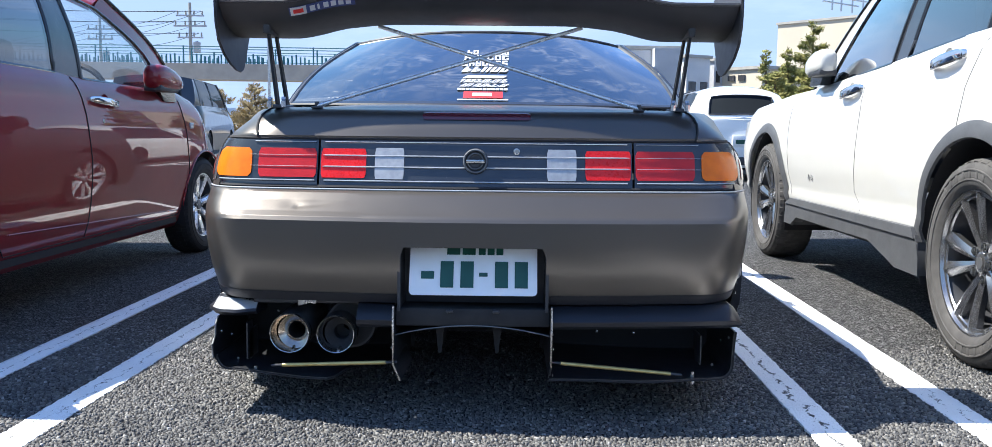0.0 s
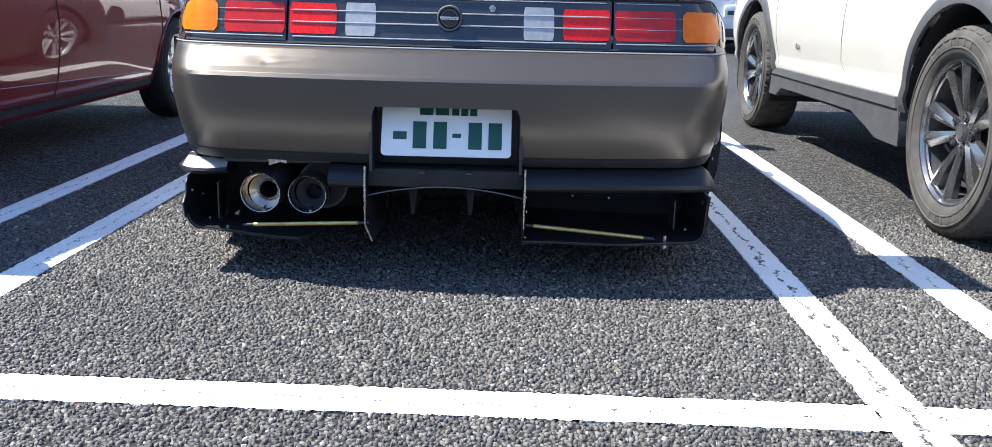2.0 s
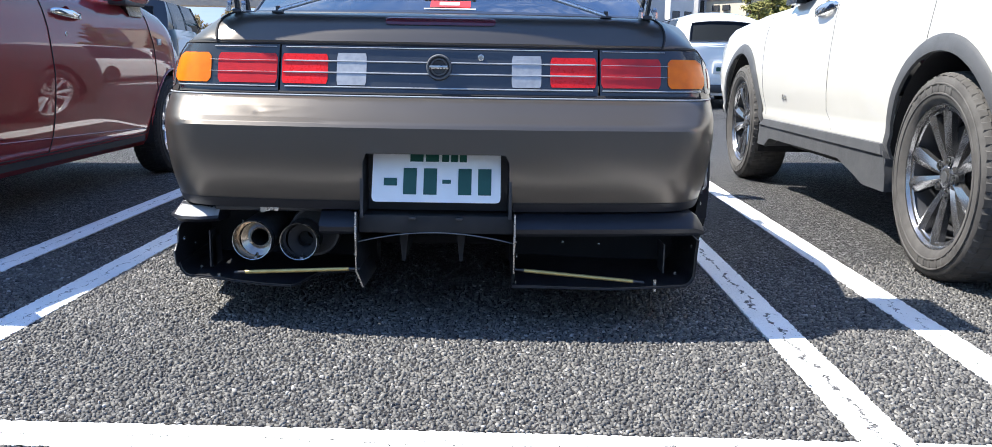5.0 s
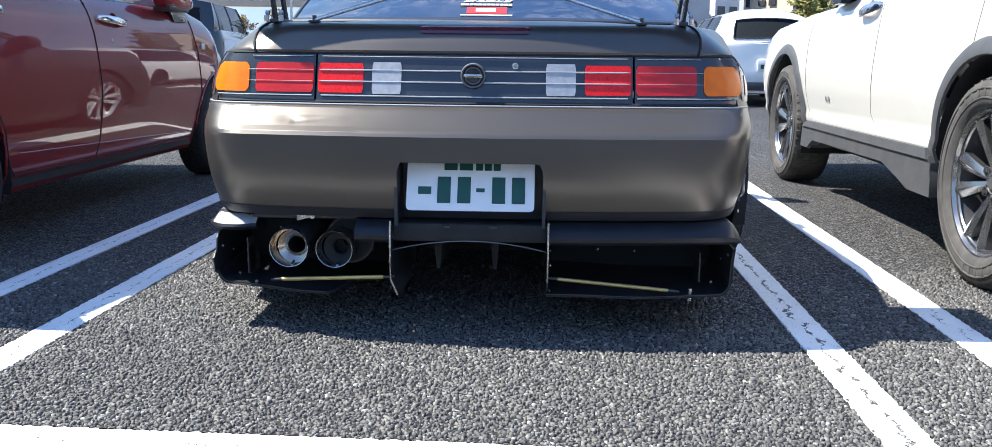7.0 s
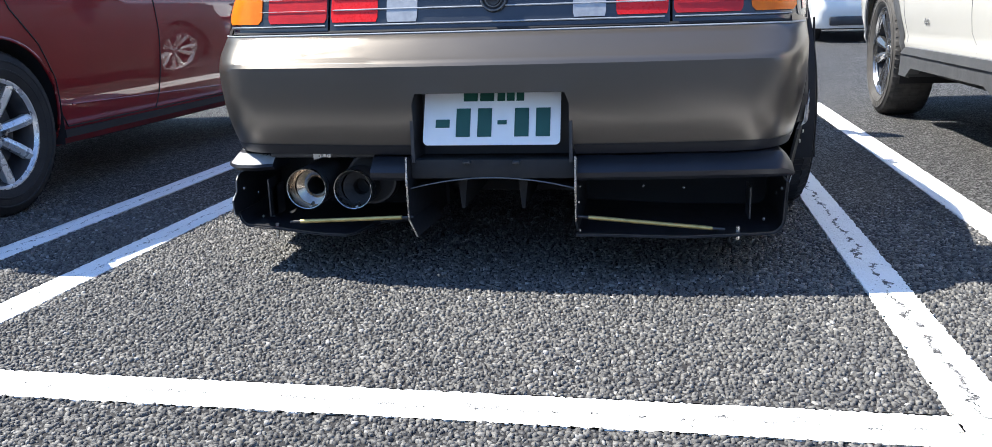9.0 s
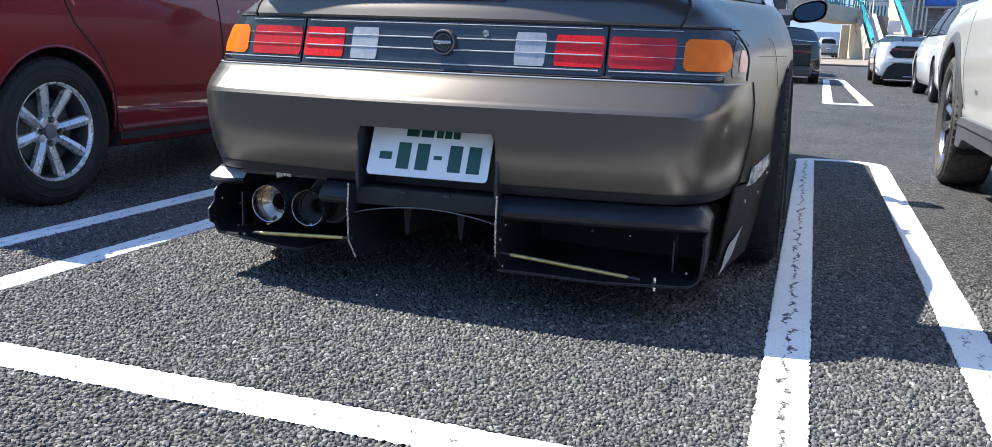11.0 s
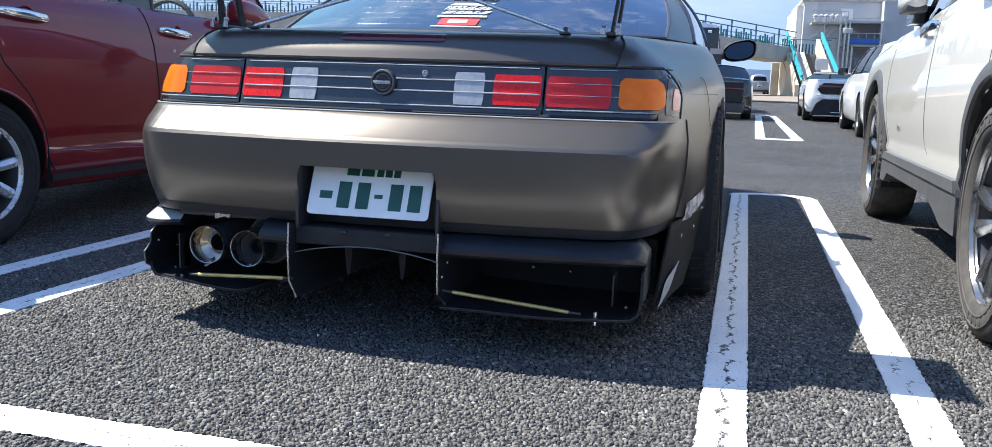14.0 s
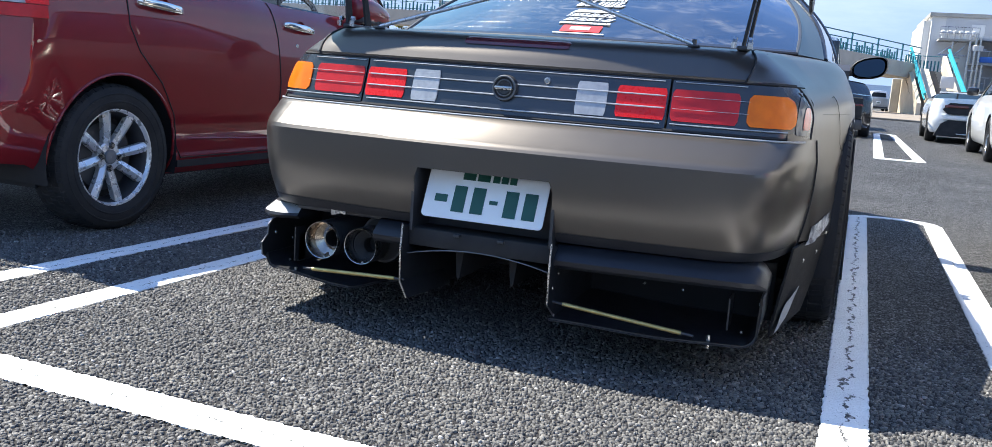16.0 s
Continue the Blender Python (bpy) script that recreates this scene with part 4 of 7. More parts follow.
for a, b, w, h in ((-0.118, 0.053, 0.034, 0.020), (-0.068, 0.055, 0.034, 0.070), (-0.016, 0.055, 0.034, 0.070), (0.026, 0.055, 0.022, 0.010), (0.073, 0.055, 0.034, 0.070), (0.124, 0.055, 0.034, 0.070), (-0.052, 0.125, 0.034, 0.034), (-0.012, 0.125, 0.034, 0.034), (0.022, 0.125, 0.018, 0.034), (0.045, 0.125, 0.018, 0.034), (0.068, 0.125, 0.018, 0.034)):
    bm = box(a, -0.0025, b, w, 0.002, h, 0.0)
    bmesh.ops.transform(bm, matrix=tilt, verts=bm.verts)
    part("plate_bar", bm, PLATEGREEN, plate)
for sx in (-0.06, 0.06):
    part("recess_clip", box(sx, -0.004, 0.300, 0.018, 0.012, 0.007, 0.002), SATIN, COUPE)

# Shade under the bumper's rolled-under edge, put in as a black strip.
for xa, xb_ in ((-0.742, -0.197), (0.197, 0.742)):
    part("bumper_edge_shade", tail_patch(xa, xb_, 0.316, 0.340, 0.0022, 0.03, 40, 3), LIPBLACK, COUPE)

# Lower lip, in three lengths, and the middle block over the diffuser.
def lip(x0, x1, n, top=0.312, bottom=0.254):
    rows = []
    for i in range(n + 1):
        x = x0 + (x1 - x0) * i / n
        ax = abs(x)
        y = 0.010 + 0.12 * ax * ax + 0.9 * max(0, ax - 0.66) ** 1.3
        e = 1 - smoothstep(0.682, 0.712, ax)
        zz = lambda v: bottom + (v - bottom) * (0.42 + 0.58 * e)
        rows.append([(x, y + 0.10, zz(top)), (x, y + 0.018, zz(top)), (x, y + 0.010, zz(top - 0.003)), (x, y - 0.026, zz(top - 0.030)), (x, y - 0.030, zz(top - 0.036)), (x, y - 0.028, zz(bottom + 0.010)), (x, y - 0.020, zz(bottom + 0.002)), (x, y + 0.12, zz(bottom))])
    return grid(rows, closed=True)


for x0, x1, n, nm in ((0.203, 0.708, 34, "lower_lip"), (-0.30, -0.203, 5, "lower_lip")):
    bm = lip(x0, x1, n)
    for k in (0, -8):
        bm.verts.ensure_lookup_table()
        bm.faces.new(bm.verts[:8] if k == 0 else bm.verts[-8:])
    part(nm, bm, LIPBLACK, COUPE, "satin black lower bumper lip", 30)
# its end beside the tail pipes: a blade with a sloping top and an undercut face, drawn out to a point
rows = []
for i in range(15):
    u = i / 14
    x = -0.578 - 0.142 * u
    y = 0.030 + 0.12 * x * x + 1.1 * max(0.0, u - 0.55) ** 2 * 0.28
    tip = smoothstep(0.80, 1.0, u)
    lo, ridge, hi = 0.266 + 0.010 * tip, 0.283 - 0.002 * tip, 0.314 - 0.028 * tip
    lead = 0.038 * (1 - smoothstep(0.35, 0.0, u) * 0.75)
    rows.append([(x, y + 0.10, hi), (x, y + 0.030, hi), (x, y - lead + 0.004, ridge + 0.003), (x, y - lead, ridge - 0.003), (x, y - lead + 0.014, lo + 0.004), (x, y + 0.10, lo)])
bm = grid(rows, closed=True)
bm.verts.ensure_lookup_table()
bm.faces.new(bm.verts[:6])
bm.faces.new(bm.verts[-6:])
blade = part("lip_blade", bm, LIPBLACK, COUPE, "pointed satin black end of the bumper lip", 25)
# pale strip on the black blade's top: sun glare put into its colour
bm = grid([[Vector(r[1]) + Vector((0, 0.006, 0.0012)), Vector(r[1]).lerp(Vector(r[2]), 0.5) + Vector((0, -0.0008, 0.0012)), Vector(r[2]) + Vector((0, 0.001, 0.0012))] for r in rows[:13]])
part("blade_top", solid(bm, 0.001), mat("sunlit_blade", (0.34, 0.34, 0.345), (0.42, 0.42, 0.425), 30, 0.30, 0.08, spec=1.0), blade, "pale top of the blade, its sun glare in the colour", 25)
part("lower_lip", box(-0.44, 0.12, 0.306, 0.30, 0.08, 0.014, 0.005), SATIN, COUPE)
part("centre_block", box(0, 0.045, 0.283, 0.40, 0.09, 0.048, 0.006), RUBBERDARK, COUPE)
arch = [(-0.2, 0.258)] + [(x, 0.236 + 0.026 * (1 - (x / 0.2) ** 2)) for x in np.linspace(-0.2, 0.2, 17)] + [(0.2, 0.258)]
part("diffuser_arch", grid([[(a, y, b - dz * (0.6 + 0.4 * (b - 0.236) / 0.026)) for a, b in arch[1:-1]] for y, dz in ((0.0, 0.0), (0.12, 0.012), (0.3, 0.06), (0.6, 0.125), (0.9, 0.13))]), VOID, COUPE)
part("diffuser_edge", tube([(a, -0.001, b) for a, b in arch[1:-1]], 0.0016, 6), GREYPLASTIC, COUPE)

# Diffuser: side trays, strakes, fins, outer plates.
for sgn in (-1, 1):
    def tray_front(x):
        if sgn < 0:
            return lerp([(0.2, 0.22), (0.34, 0.16), (0.37, 0.022), (0.45, 0.03), (0.66, 0.075), (0.71, 0.10)], x)
        return lerp([(0.2, 0.0), (0.45, 0.03), (0.66, 0.075), (0.71, 0.10)], x)
    prof = [(x, 0.109) for x in np.linspace(0.2, 0.663, 29)] + [(0.663 + 0.034 * math.sin(radians(a)), 0.143 - 0.034 * math.cos(radians(a))) for a in (15, 30, 45, 60, 75, 90)] + [(0.699, 0.20), (0.700, 0.236)]
    if sgn > 0:
        prof = [(x, z + 0.011 * smoothstep(0.50, 0.20, x)) for x, z in prof]
    if sgn < 0:
        prof = [(x, z + 0.010 * smoothstep(0.40, 0.66, x)) for x, z in prof if z < 0.15]
    rows = [[Vector((sgn * x, tray_front(x) + (0.60 - tray_front(x)) * v - (0.012 * smoothstep(0.19, 0.236, z) if v == 0 else 0), z)) for x, z in prof] for v in (0, 0.06, 0.3, 0.6, 1.0)]
    tray = part("diffuser_tray", solid(grid(rows), 0.005), DIFFUSER, COUPE, "thin black undertray bent up at its outer end", 35)
    part("tray_edge", tube([p + Vector((0, -0.0015, 0)) for p in rows[0]], 0.0019, 6), RUBBERDARK, tray)
    if sgn < 0:
        ear = [(0.55, 0.14), (0.098, 0.140), (0.074, 0.152), (0.070, 0.188), (0.098, 0.206), (0.102, 0.236), (0.125, 0.252), (0.55, 0.262)]
        part("tray_ear", prism(ear, -0.7015, -0.6965, "yz"), DIFFUSER, tray, "upright end plate with a notched edge")
        part("ear_edge", tube([(-0.699, y_ - 0.001, z_) for y_, z_ in ear[1:7]], 0.0022, 6), GREYPLASTIC, tray)
        part("ear_bracket", prism([(0.12, 0.135), (0.12, 0.235), (0.17, 0.235), (0.17, 0.135)], -0.622, -0.618, "yz"), SATIN, tray)
    part("tray_back", box(sgn * 0.45, 0.40, 0.19, 0.52, 0.01, 0.16), VOID, COUPE)
    for x, y, z in ((0.60, 0.395, 0.215), (0.55, 0.395, 0.20), (0.47, 0.395, 0.16), (0.36, 0.395, 0.165), (0.655, 0.16, 0.128)):
        part("screw", lathe([(y - 0.008, 0.0045), (y - 0.011, 0.003), (y - 0.0115, 0.0003)], "y", 8, (sgn * x, 0, z)), STEEL, tray)
    for y, z in ((0.13, 0.21), (0.22, 0.18)):
        part("screw", lathe([(sgn * 0.693, 0.0045), (sgn * 0.690, 0.003), (sgn * 0.6895, 0.0003)], "x", 8, (0, y, z)), STEEL, tray)
    strake = [(-0.030, 0.318), (-0.036, 0.25), (-0.030, 0.165), (0.055, 0.110), (0.5, 0.110), (0.5, 0.26), (0.06, 0.29)]
    st = part("strake", prism(strake, sgn * 0.200, sgn * 0.2045, "yz"), DIFFUSER, COUPE, "thin upright diffuser strake")
    if sgn < 0:
        bm = bmesh.new()
        grid([[(-0.2022, y_, z_) for y_, z_ in ((-0.030, 0.165), (0.06, 0.16), (0.25, 0.15))], [(-0.186, y_ + 0.01, z_ - 0.045) for y_, z_ in ((-0.030, 0.165), (0.06, 0.16), (0.25, 0.15))]], False, bm)
        part("strake_foot", solid(bm, 0.003), DIFFUSER, st, "bent foot of the strake")
        part("foot_edge", tube([(-0.2022, -0.031, 0.165), (-0.186, -0.021, 0.120)], 0.0024, 6), STEEL, st)
    part("strake_edge", tube([(sgn * 0.202, y - 0.001, z) for y, z in strake[:4]], 0.0027, 6), STEEL, st)
    for y, z in ((-0.012, 0.205), (0.015, 0.13), (0.03, 0.235)):
        part("screw", lathe([(sgn * 0.2075, 0.005), (sgn * 0.210, 0.003), (sgn * 0.2105, 0.0003)], "x", 8, (0, y, z)), STEEL, st)
    fx = -0.092 if sgn < 0 else 0.062
    part("fin", prism([(fx - 0.013, 0.250), (fx + 0.013, 0.250), (fx + 0.004, 0.165), (fx - 0.004, 0.165)], 0.10, 0.5, "xz"), VOID, COUPE, "tapered dark diffuser fin")
    part("inner_bracket", prism([(0.14, 0.13), (0.14, 0.21), (0.22, 0.21), (0.22, 0.13)], sgn * 0.618, sgn * 0.622, "yz"), SATIN, COUPE)
    part("tray_stud", tube([(sgn * 0.585, 0.075, 0.094), (sgn * 0.585, 0.075, 0.128)], 0.0045, 6), STEEL, COUPE)
    def spat_pt(y, z, out=0.0):
        return Vector((sgn * (0.715 + 0.20 * (z - 0.07) + 0.22 * (y - 0.36) + out), y, z))

    def spat_quad(a, b_, c, d, out=0.0, n=6, crumple=0.0):
        rws = []
        for jj in range(n + 1):
            row = []
            for ii in range(n + 1):
                u, v = ii / n, jj / n
                y = (a[0] * (1 - u) + b_[0] * u) * (1 - v) + (d[0] * (1 - u) + c[0] * u) * v
                z = (a[1] * (1 - u) + b_[1] * u) * (1 - v) + (d[1] * (1 - u) + c[1] * u) * v
                row.append(spat_pt(y, z, out + crumple * noise.noise(Vector((y * 60, z * 60, sgn)))))
            rws.append(row)
        return grid(rws)
    spat = part("spat", solid(spat_quad((0.345, 0.075), (0.62, 0.10), (0.66, 0.34), (0.285, 0.332)), 0.006), RUBBERDARK, COUPE, "black flap between the bumper and the wheel")
    part("spat_patch", solid(spat_quad((0.348, 0.085), (0.42, 0.12), (0.45, 0.205), (0.36, 0.165), 0.009, 6, 0.002), 0.001), STICKER, spat, "scuffed silver patch")
    for y, z in ((0.40, 0.285), (0.52, 0.295), (0.56, 0.345)):
        p = spat_pt(y, z, 0.006)
        part("screw", lathe([(p.x, 0.006), (p.x + sgn * 0.003, 0.004), (p.x + sgn * 0.0035, 0.0004)], "x", 8, (0, p.y, p.z)), STEEL, spat)
    tape = []
    for jj in range(9):
        row = []
        for ii in range(13):
            u, v = ii / 12, jj / 8
            y, z = 0.385 + 0.19 * u + 0.01 * v, 0.328 + 0.040 * u + 0.052 * v * (1 - 0.3 * u)
            ring = coupe_ring(z)[27:60]
            row.append(Vector((sgn * (lerp([(p.y, p.x) for p in ring], y) + 0.005 + 0.004 * noise.noise(Vector((y * 45, z * 55, 2.0)))), y, z)))
        tape.append(row)
    part("arch_tape", solid(grid(tape), 0.001), FOIL, COUPE, "crumpled silver tape at the arch edge")
    edge = [(sgn * (0.868 + 0.03 * (0.569 - z)), 0.80 - 0.10 * (0.569 - z), z) for z in np.linspace(0.18, 0.60, 12)]
    part("arch_edge", tube(edge, 0.0035, 6), RUBBERDARK, COUPE)
for a, b in (((-0.500, 0.025, 0.145), (-0.222, -0.021, 0.168)), ((0.229, 0.012, 0.163), (0.522, 0.048, 0.129))):
    rod = part("support_rod", tube([a, b], 0.0052, 10), GOLD, COUPE, "slim gold support rod")
    d = (Vector(b) - Vector(a)).normalized()
    part("rod_end", tube([Vector(a) - d * 0.03, Vector(a)], 0.0035, 8), SATIN, rod)
    part("rod_end", tube([Vector(b), Vector(b) + d * 0.03], 0.0035, 8), SATIN, rod)
part("underbody", box(0, 2.25, 0.14, 1.50, 3.3, 0.06), VOID, COUPE)
part("cabin_floor", box(0, 2.25, 0.215, 1.66, 1.75, 0.03), VOID, COUPE)
part("rear_crossmember", box(0, 0.60, 0.26, 1.15, 0.5, 0.12), VOID, COUPE)

# Twin tail pipes.
for x, z, r, bright in ((-0.486, 0.2255, 0.0525, True), (-0.364, 0.2235, 0.050, False)):
    pipe = part("tail_pipe", lathe([(0.058, r * 1.0), (0.048, r), (0.043, r * 0.985), (0.044, r * 0.955), (0.052, r * 0.945), (0.085, r * 0.94)], "y", 44, (x, 0, z)), STEEL, COUPE, "polished steel tail pipe with a burnt lip" if bright else "dark carbon tail pipe with a thin steel lip")
    part("barrel", lathe([(0.054, r * 1.004), (0.30, r * 1.004)], "y", 44, (x, 0, z)), SATIN, pipe)
    part("throat_ring", lathe([(0.075, r * 0.94), (0.0755, r * 0.80)], "y", 40, (x, 0, z)), BURNT if bright else VOID, pipe)
    part("bell", lathe([(0.068, r * 0.86), (0.071, r * 0.76), (0.0755, r * 0.62), (0.080, r * 0.50), (0.085, r * 0.42)], "y", 44, (x + 0.010, 0, z)), BELL if bright else RUBBERDARK, pipe)
    part("bell_back", lathe([(0.085, r * 0.94), (0.14, r * 0.94)], "y", 40, (x, 0, z)), BURNT if bright else VOID, pipe)
    part("pipe_bottom", lathe([(0.085, r * 0.43), (0.25, r * 0.40), (0.25, 0.001)], "y", 24, (x + 0.010, 0, z)), VOID, pipe)
    part("pipe_screw", tube([(x + 0.006, 0.050, z - r * 0.90), (x + 0.006, 0.075, z - r * 0.78)], 0.0042, 6), STEEL, pipe)
part("muffler", lathe([(0.12, 0.02), (0.12, 0.062), (0.14, 0.068), (0.55, 0.068)], "y", 32, (-0.335, 0, 0.238)), RUBBERDARK, COUPE, "dark muffler end behind the pipes")
part("clamp_band", lathe([(0.118, 0.060), (0.118, 0.066), (0.13, 0.070), (0.145, 0.070)], "y", 32, (-0.335, 0, 0.238)), SATIN, COUPE)
shield = part("heat_shield", prism([(-0.464, 0.320), (-0.414, 0.318), (-0.424, 0.309), (-0.462, 0.299)], 0.05, 0.053, "xz"), STEEL, COUPE)
part("bolt", lathe([(0.050, 0.008), (0.044, 0.007), (0.043, 0.001)], "y", 10, (-0.420, 0, 0.312)), STEEL, shield)


# ---- greenhouse shared by all cars ----
def cabin(root, nodes, xb, xt, belt, rail, paint, crown, glass_m, front_glass, rear_glass, roof_m=None, bow=0.05, seal=True, frame_rear=False, ybow=None, bulge=0.020):
    """nodes: from the rear screen's edge to the windscreen's: (y at the belt, y at the rail, kind of the panel that follows).
    Panels are pillars in body colour, black pillars or panes."""
    roof_m = roof_m or paint
    N = 8

    def side_pt(a, b, t, s, out=0.0):
        """Between the belt point at y = a and the rail point at y = b; t upward."""
        y = a + (b - a) * t + (ybow(a) * math.sin(math.pi * t) if ybow else 0)
        z = belt(a) + (rail(b) - belt(a)) * t
        x = xb(a) + (xt(b) - xb(a)) * t + bulge * math.sin(math.pi * t)
        return Vector((s * (x + out), y, z))

    for s in (-1, 1):
        for (a0, b0, kind), (a1, b1, _) in zip(nodes, nodes[1:]):
            rows = [[side_pt(a0 + (a1 - a0) * i / N, b0 + (b1 - b0) * i / N, j / N, s) for i in range(N + 1)] for j in range(N + 1)]
            bm = grid(rows)
            if kind == "pane" or kind == "dark":
                ob = part("side_window", bm, glass_m if kind == "dark" else front_glass, root, "tinted side window" if kind == "dark" else "side window")
                ob.visible_shadow = False
                edge = rows[0] + [r[-1] for r in rows[1:]] + list(reversed(rows[-1][:-1])) + [r[0] for r in reversed(rows[1:-1])]
                part("window_seal", tube(edge + [edge[0]], 0.009, 6), BLACK, ob)
            else:
                solid(bm, 0.02)
                part("pillar", bm, paint if kind == "body" else BLACK, root)
    # roof between the rails
    y0, y1 = nodes[0][1], nodes[-1][1]
    rows = []
    for i in range(15):
        y = y0 + (y1 - y0) * i / 14
        row = []
        for j in range(17):
            u = -1 + 2 * j / 16
            e = 1 - u * u
            lead = bow * e * ((i / 14) ** 3 - (1 - i / 14) ** 3)
            row.append(Vector((u * xt(y), y + lead, rail(y) + crown * (1 - abs(u) ** 2.6))))
        rows.append(row)
    bm = grid(rows)
    part("roof", solid(bm, 0.02), roof_m, root, "", 40)
    # front and rear screens, bowed outward
    for end, mname, g in ((0, "rear_window", rear_glass), (-1, "windscreen", front_glass)):
        a, b = nodes[end][0], nodes[end][1]
        sgn = -1 if end == 0 else 1
        rows = []
        for i in range(13):
            t = i / 12
            row = []
            for j in range(21):
                u = -1 + 2 * j / 20
                p = side_pt(a, b, t, 1)
                e = 1 - u * u
                row.append(Vector((u * p.x, p.y + sgn * bow * e * (1.6 - 0.6 * t), p.z + crown * (1 - abs(u) ** 2.6) * t)))
            rows.append(row)
        if end == 0 and frame_rear:
            part("tailgate", solid(grid(rows), 0.03), paint, root)
            rows = [[p + Vector((0, -0.012, 0.004)) for p in row[3:-3]] for row in rows[2:10]]
        ob = part(mname, grid(rows), g, root, "raked " + mname.replace("_", " "))
        ob.visible_shadow = False
        edge = rows[0] + [r[-1] for r in rows[1:]] + list(reversed(rows[-1][:-1])) + [r[0] for r in reversed(rows[1:-1])]
        if seal:
            part("window_seal", tube(edge + [edge[0]], 0.012 if ybow or roof_m is not BRONZE else 0.006, 6), BLACK if roof_m is not BRONZE else SATIN, ob)
        if end == 0:
            rear_rows = rows
    return rear_rows


def seats(root, places, w=0.46, top=0.95, floor=0.35):
    for x, y in places:
        bm = box(x, y + 0.22, floor + 0.05, w, 0.5, 0.16, 0.05)
        seat = part("seat", bm, SEAT, root, "dark cloth seat")
        part("seat_back", box(x, y - 0.03, floor + 0.35, w, 0.14, top - floor - 0.3, 0.06, None, Matrix.Rotation(radians(12), 4, "X")), SEAT, seat)
        part("headrest", box(x, y - 0.12, top + 0.06, 0.25, 0.09, 0.17, 0.04), SEAT, seat)


# ---- coupe: cabin, wing, mirrors ----
def cb(v):
    return lerp([(0.6, 0.838), (0.85, 0.842), (1.4, 0.835), (3.2, 0.82)], v)


def cr(v):
    return lerp([(1.3, 1.085), (1.5, 1.105), (1.8, 1.135), (2.1, 1.145), (2.5, 1.13)], v)


rear_rows = cabin(COUPE, [(0.86, 1.50, "body"), (1.10, 1.56, "black"), (1.14, 1.60, "dark"), (1.75, 1.85, "black"), (1.82, 1.91, "dark"), (2.95, 2.40, "body"), (3.20, 2.46, "end")],
      lambda y: lerp([(0.75, 0.635), (1.1, 0.745), (1.5, 0.78), (2.6, 0.79), (3.2, 0.70)], y), lambda y: lerp([(1.4, 0.515), (1.6, 0.56), (2.0, 0.575), (2.45, 0.54)], y), cb, cr, BRONZE, 0.045, GLASSDARK, GLASSDARK, GLASSREAR, bow=0.0975, bulge=0.040)
part("window_border", solid(grid([[p + Vector((0, -0.003, 0.002)) for p in rear_rows[0]], [p.lerp(q, 0.45) + Vector((0, -0.003, 0.002)) for p, q in zip(rear_rows[0], rear_rows[1])]]), 0.001), BLACK, COUPE)
# deck from the boot lid's shoulders to the cabin sides
for s in (-1, 1):
    rows = []
    for y in np.linspace(0.34, 4.0, 46):
        inner = lerp([(0.3, 0.57), (0.75, 0.62), (1.1, 0.74), (1.5, 0.775), (2.6, 0.785), (3.2, 0.70), (3.45, 0.77), (4.0, 0.79)], y)
        outer = coupe_ring(0.824)
        w = lerp([(p.y, p.x) for p in outer if p.y > 0.3], y)
        rows.append([Vector((s * (inner + (max(w, inner) - inner) * k / 4), y, lerp([(0, 0.838), (1, 0.822)], k / 4) - 0.010 * smoothstep(0.9, 0.34, y))) for k in range(5)])
    part("deck_side", grid(rows), BRONZE, COUPE)
part("parcel_shelf", box(0, 1.12, 0.80, 1.15, 0.6, 0.03, 0.01), SEAT, COUPE)
seats(COUPE, ((-0.36, 1.95), (0.36, 1.95)), 0.46, 0.90, 0.30)
part("dashboard", box(0, 2.9, 0.74, 1.3, 0.35, 0.16, 0.05), SEAT, COUPE)


def on_rear_glass(u, t, out=0.004):
    """A point of the rear window; u across in metres, t up from its foot (0 to 1)."""
    i = min(11.999, max(0, t * 12))
    a, b = rear_rows[int(i)], rear_rows[int(i) + 1]
    f = i - int(i)

    def at(row):
        xs = [p.x for p in row]
        k = int(np.searchsorted(xs, u)) - 1
        k = min(max(k, 0), len(row) - 2)
        g = (u - xs[k]) / (xs[k + 1] - xs[k])
        return row[k].lerp(row[k + 1], g)
    p = at(a).lerp(at(b), f)
    return p + Vector((0, -0.6, 0.8)) * out


def glass_patch(u0, u1, t0, t1, out=0.004, n=6, slant=0.0):
    return solid(grid([[on_rear_glass(u0 + (u1 - u0) * i / n + slant * (t0 + (t1 - t0) * j / 2 - t0), t0 + (t1 - t0) * j / 2, out) for i in range(n + 1)] for j in range(3)]), 0.001)


# heating lines in the rear window
for k in range(11):
    tt = 0.10 + 0.075 * k
    half = 0.56 - 0.16 * tt
    part("heating_line", tube([on_rear_glass(-half + 2 * half * i / 16, tt, -0.003) for i in range(17)], 0.0009, 4), BURNT, COUPE)
# window lettering: slanted white bars in rows of different weight, one red and white sticker at the foot
rng = random.Random(5)
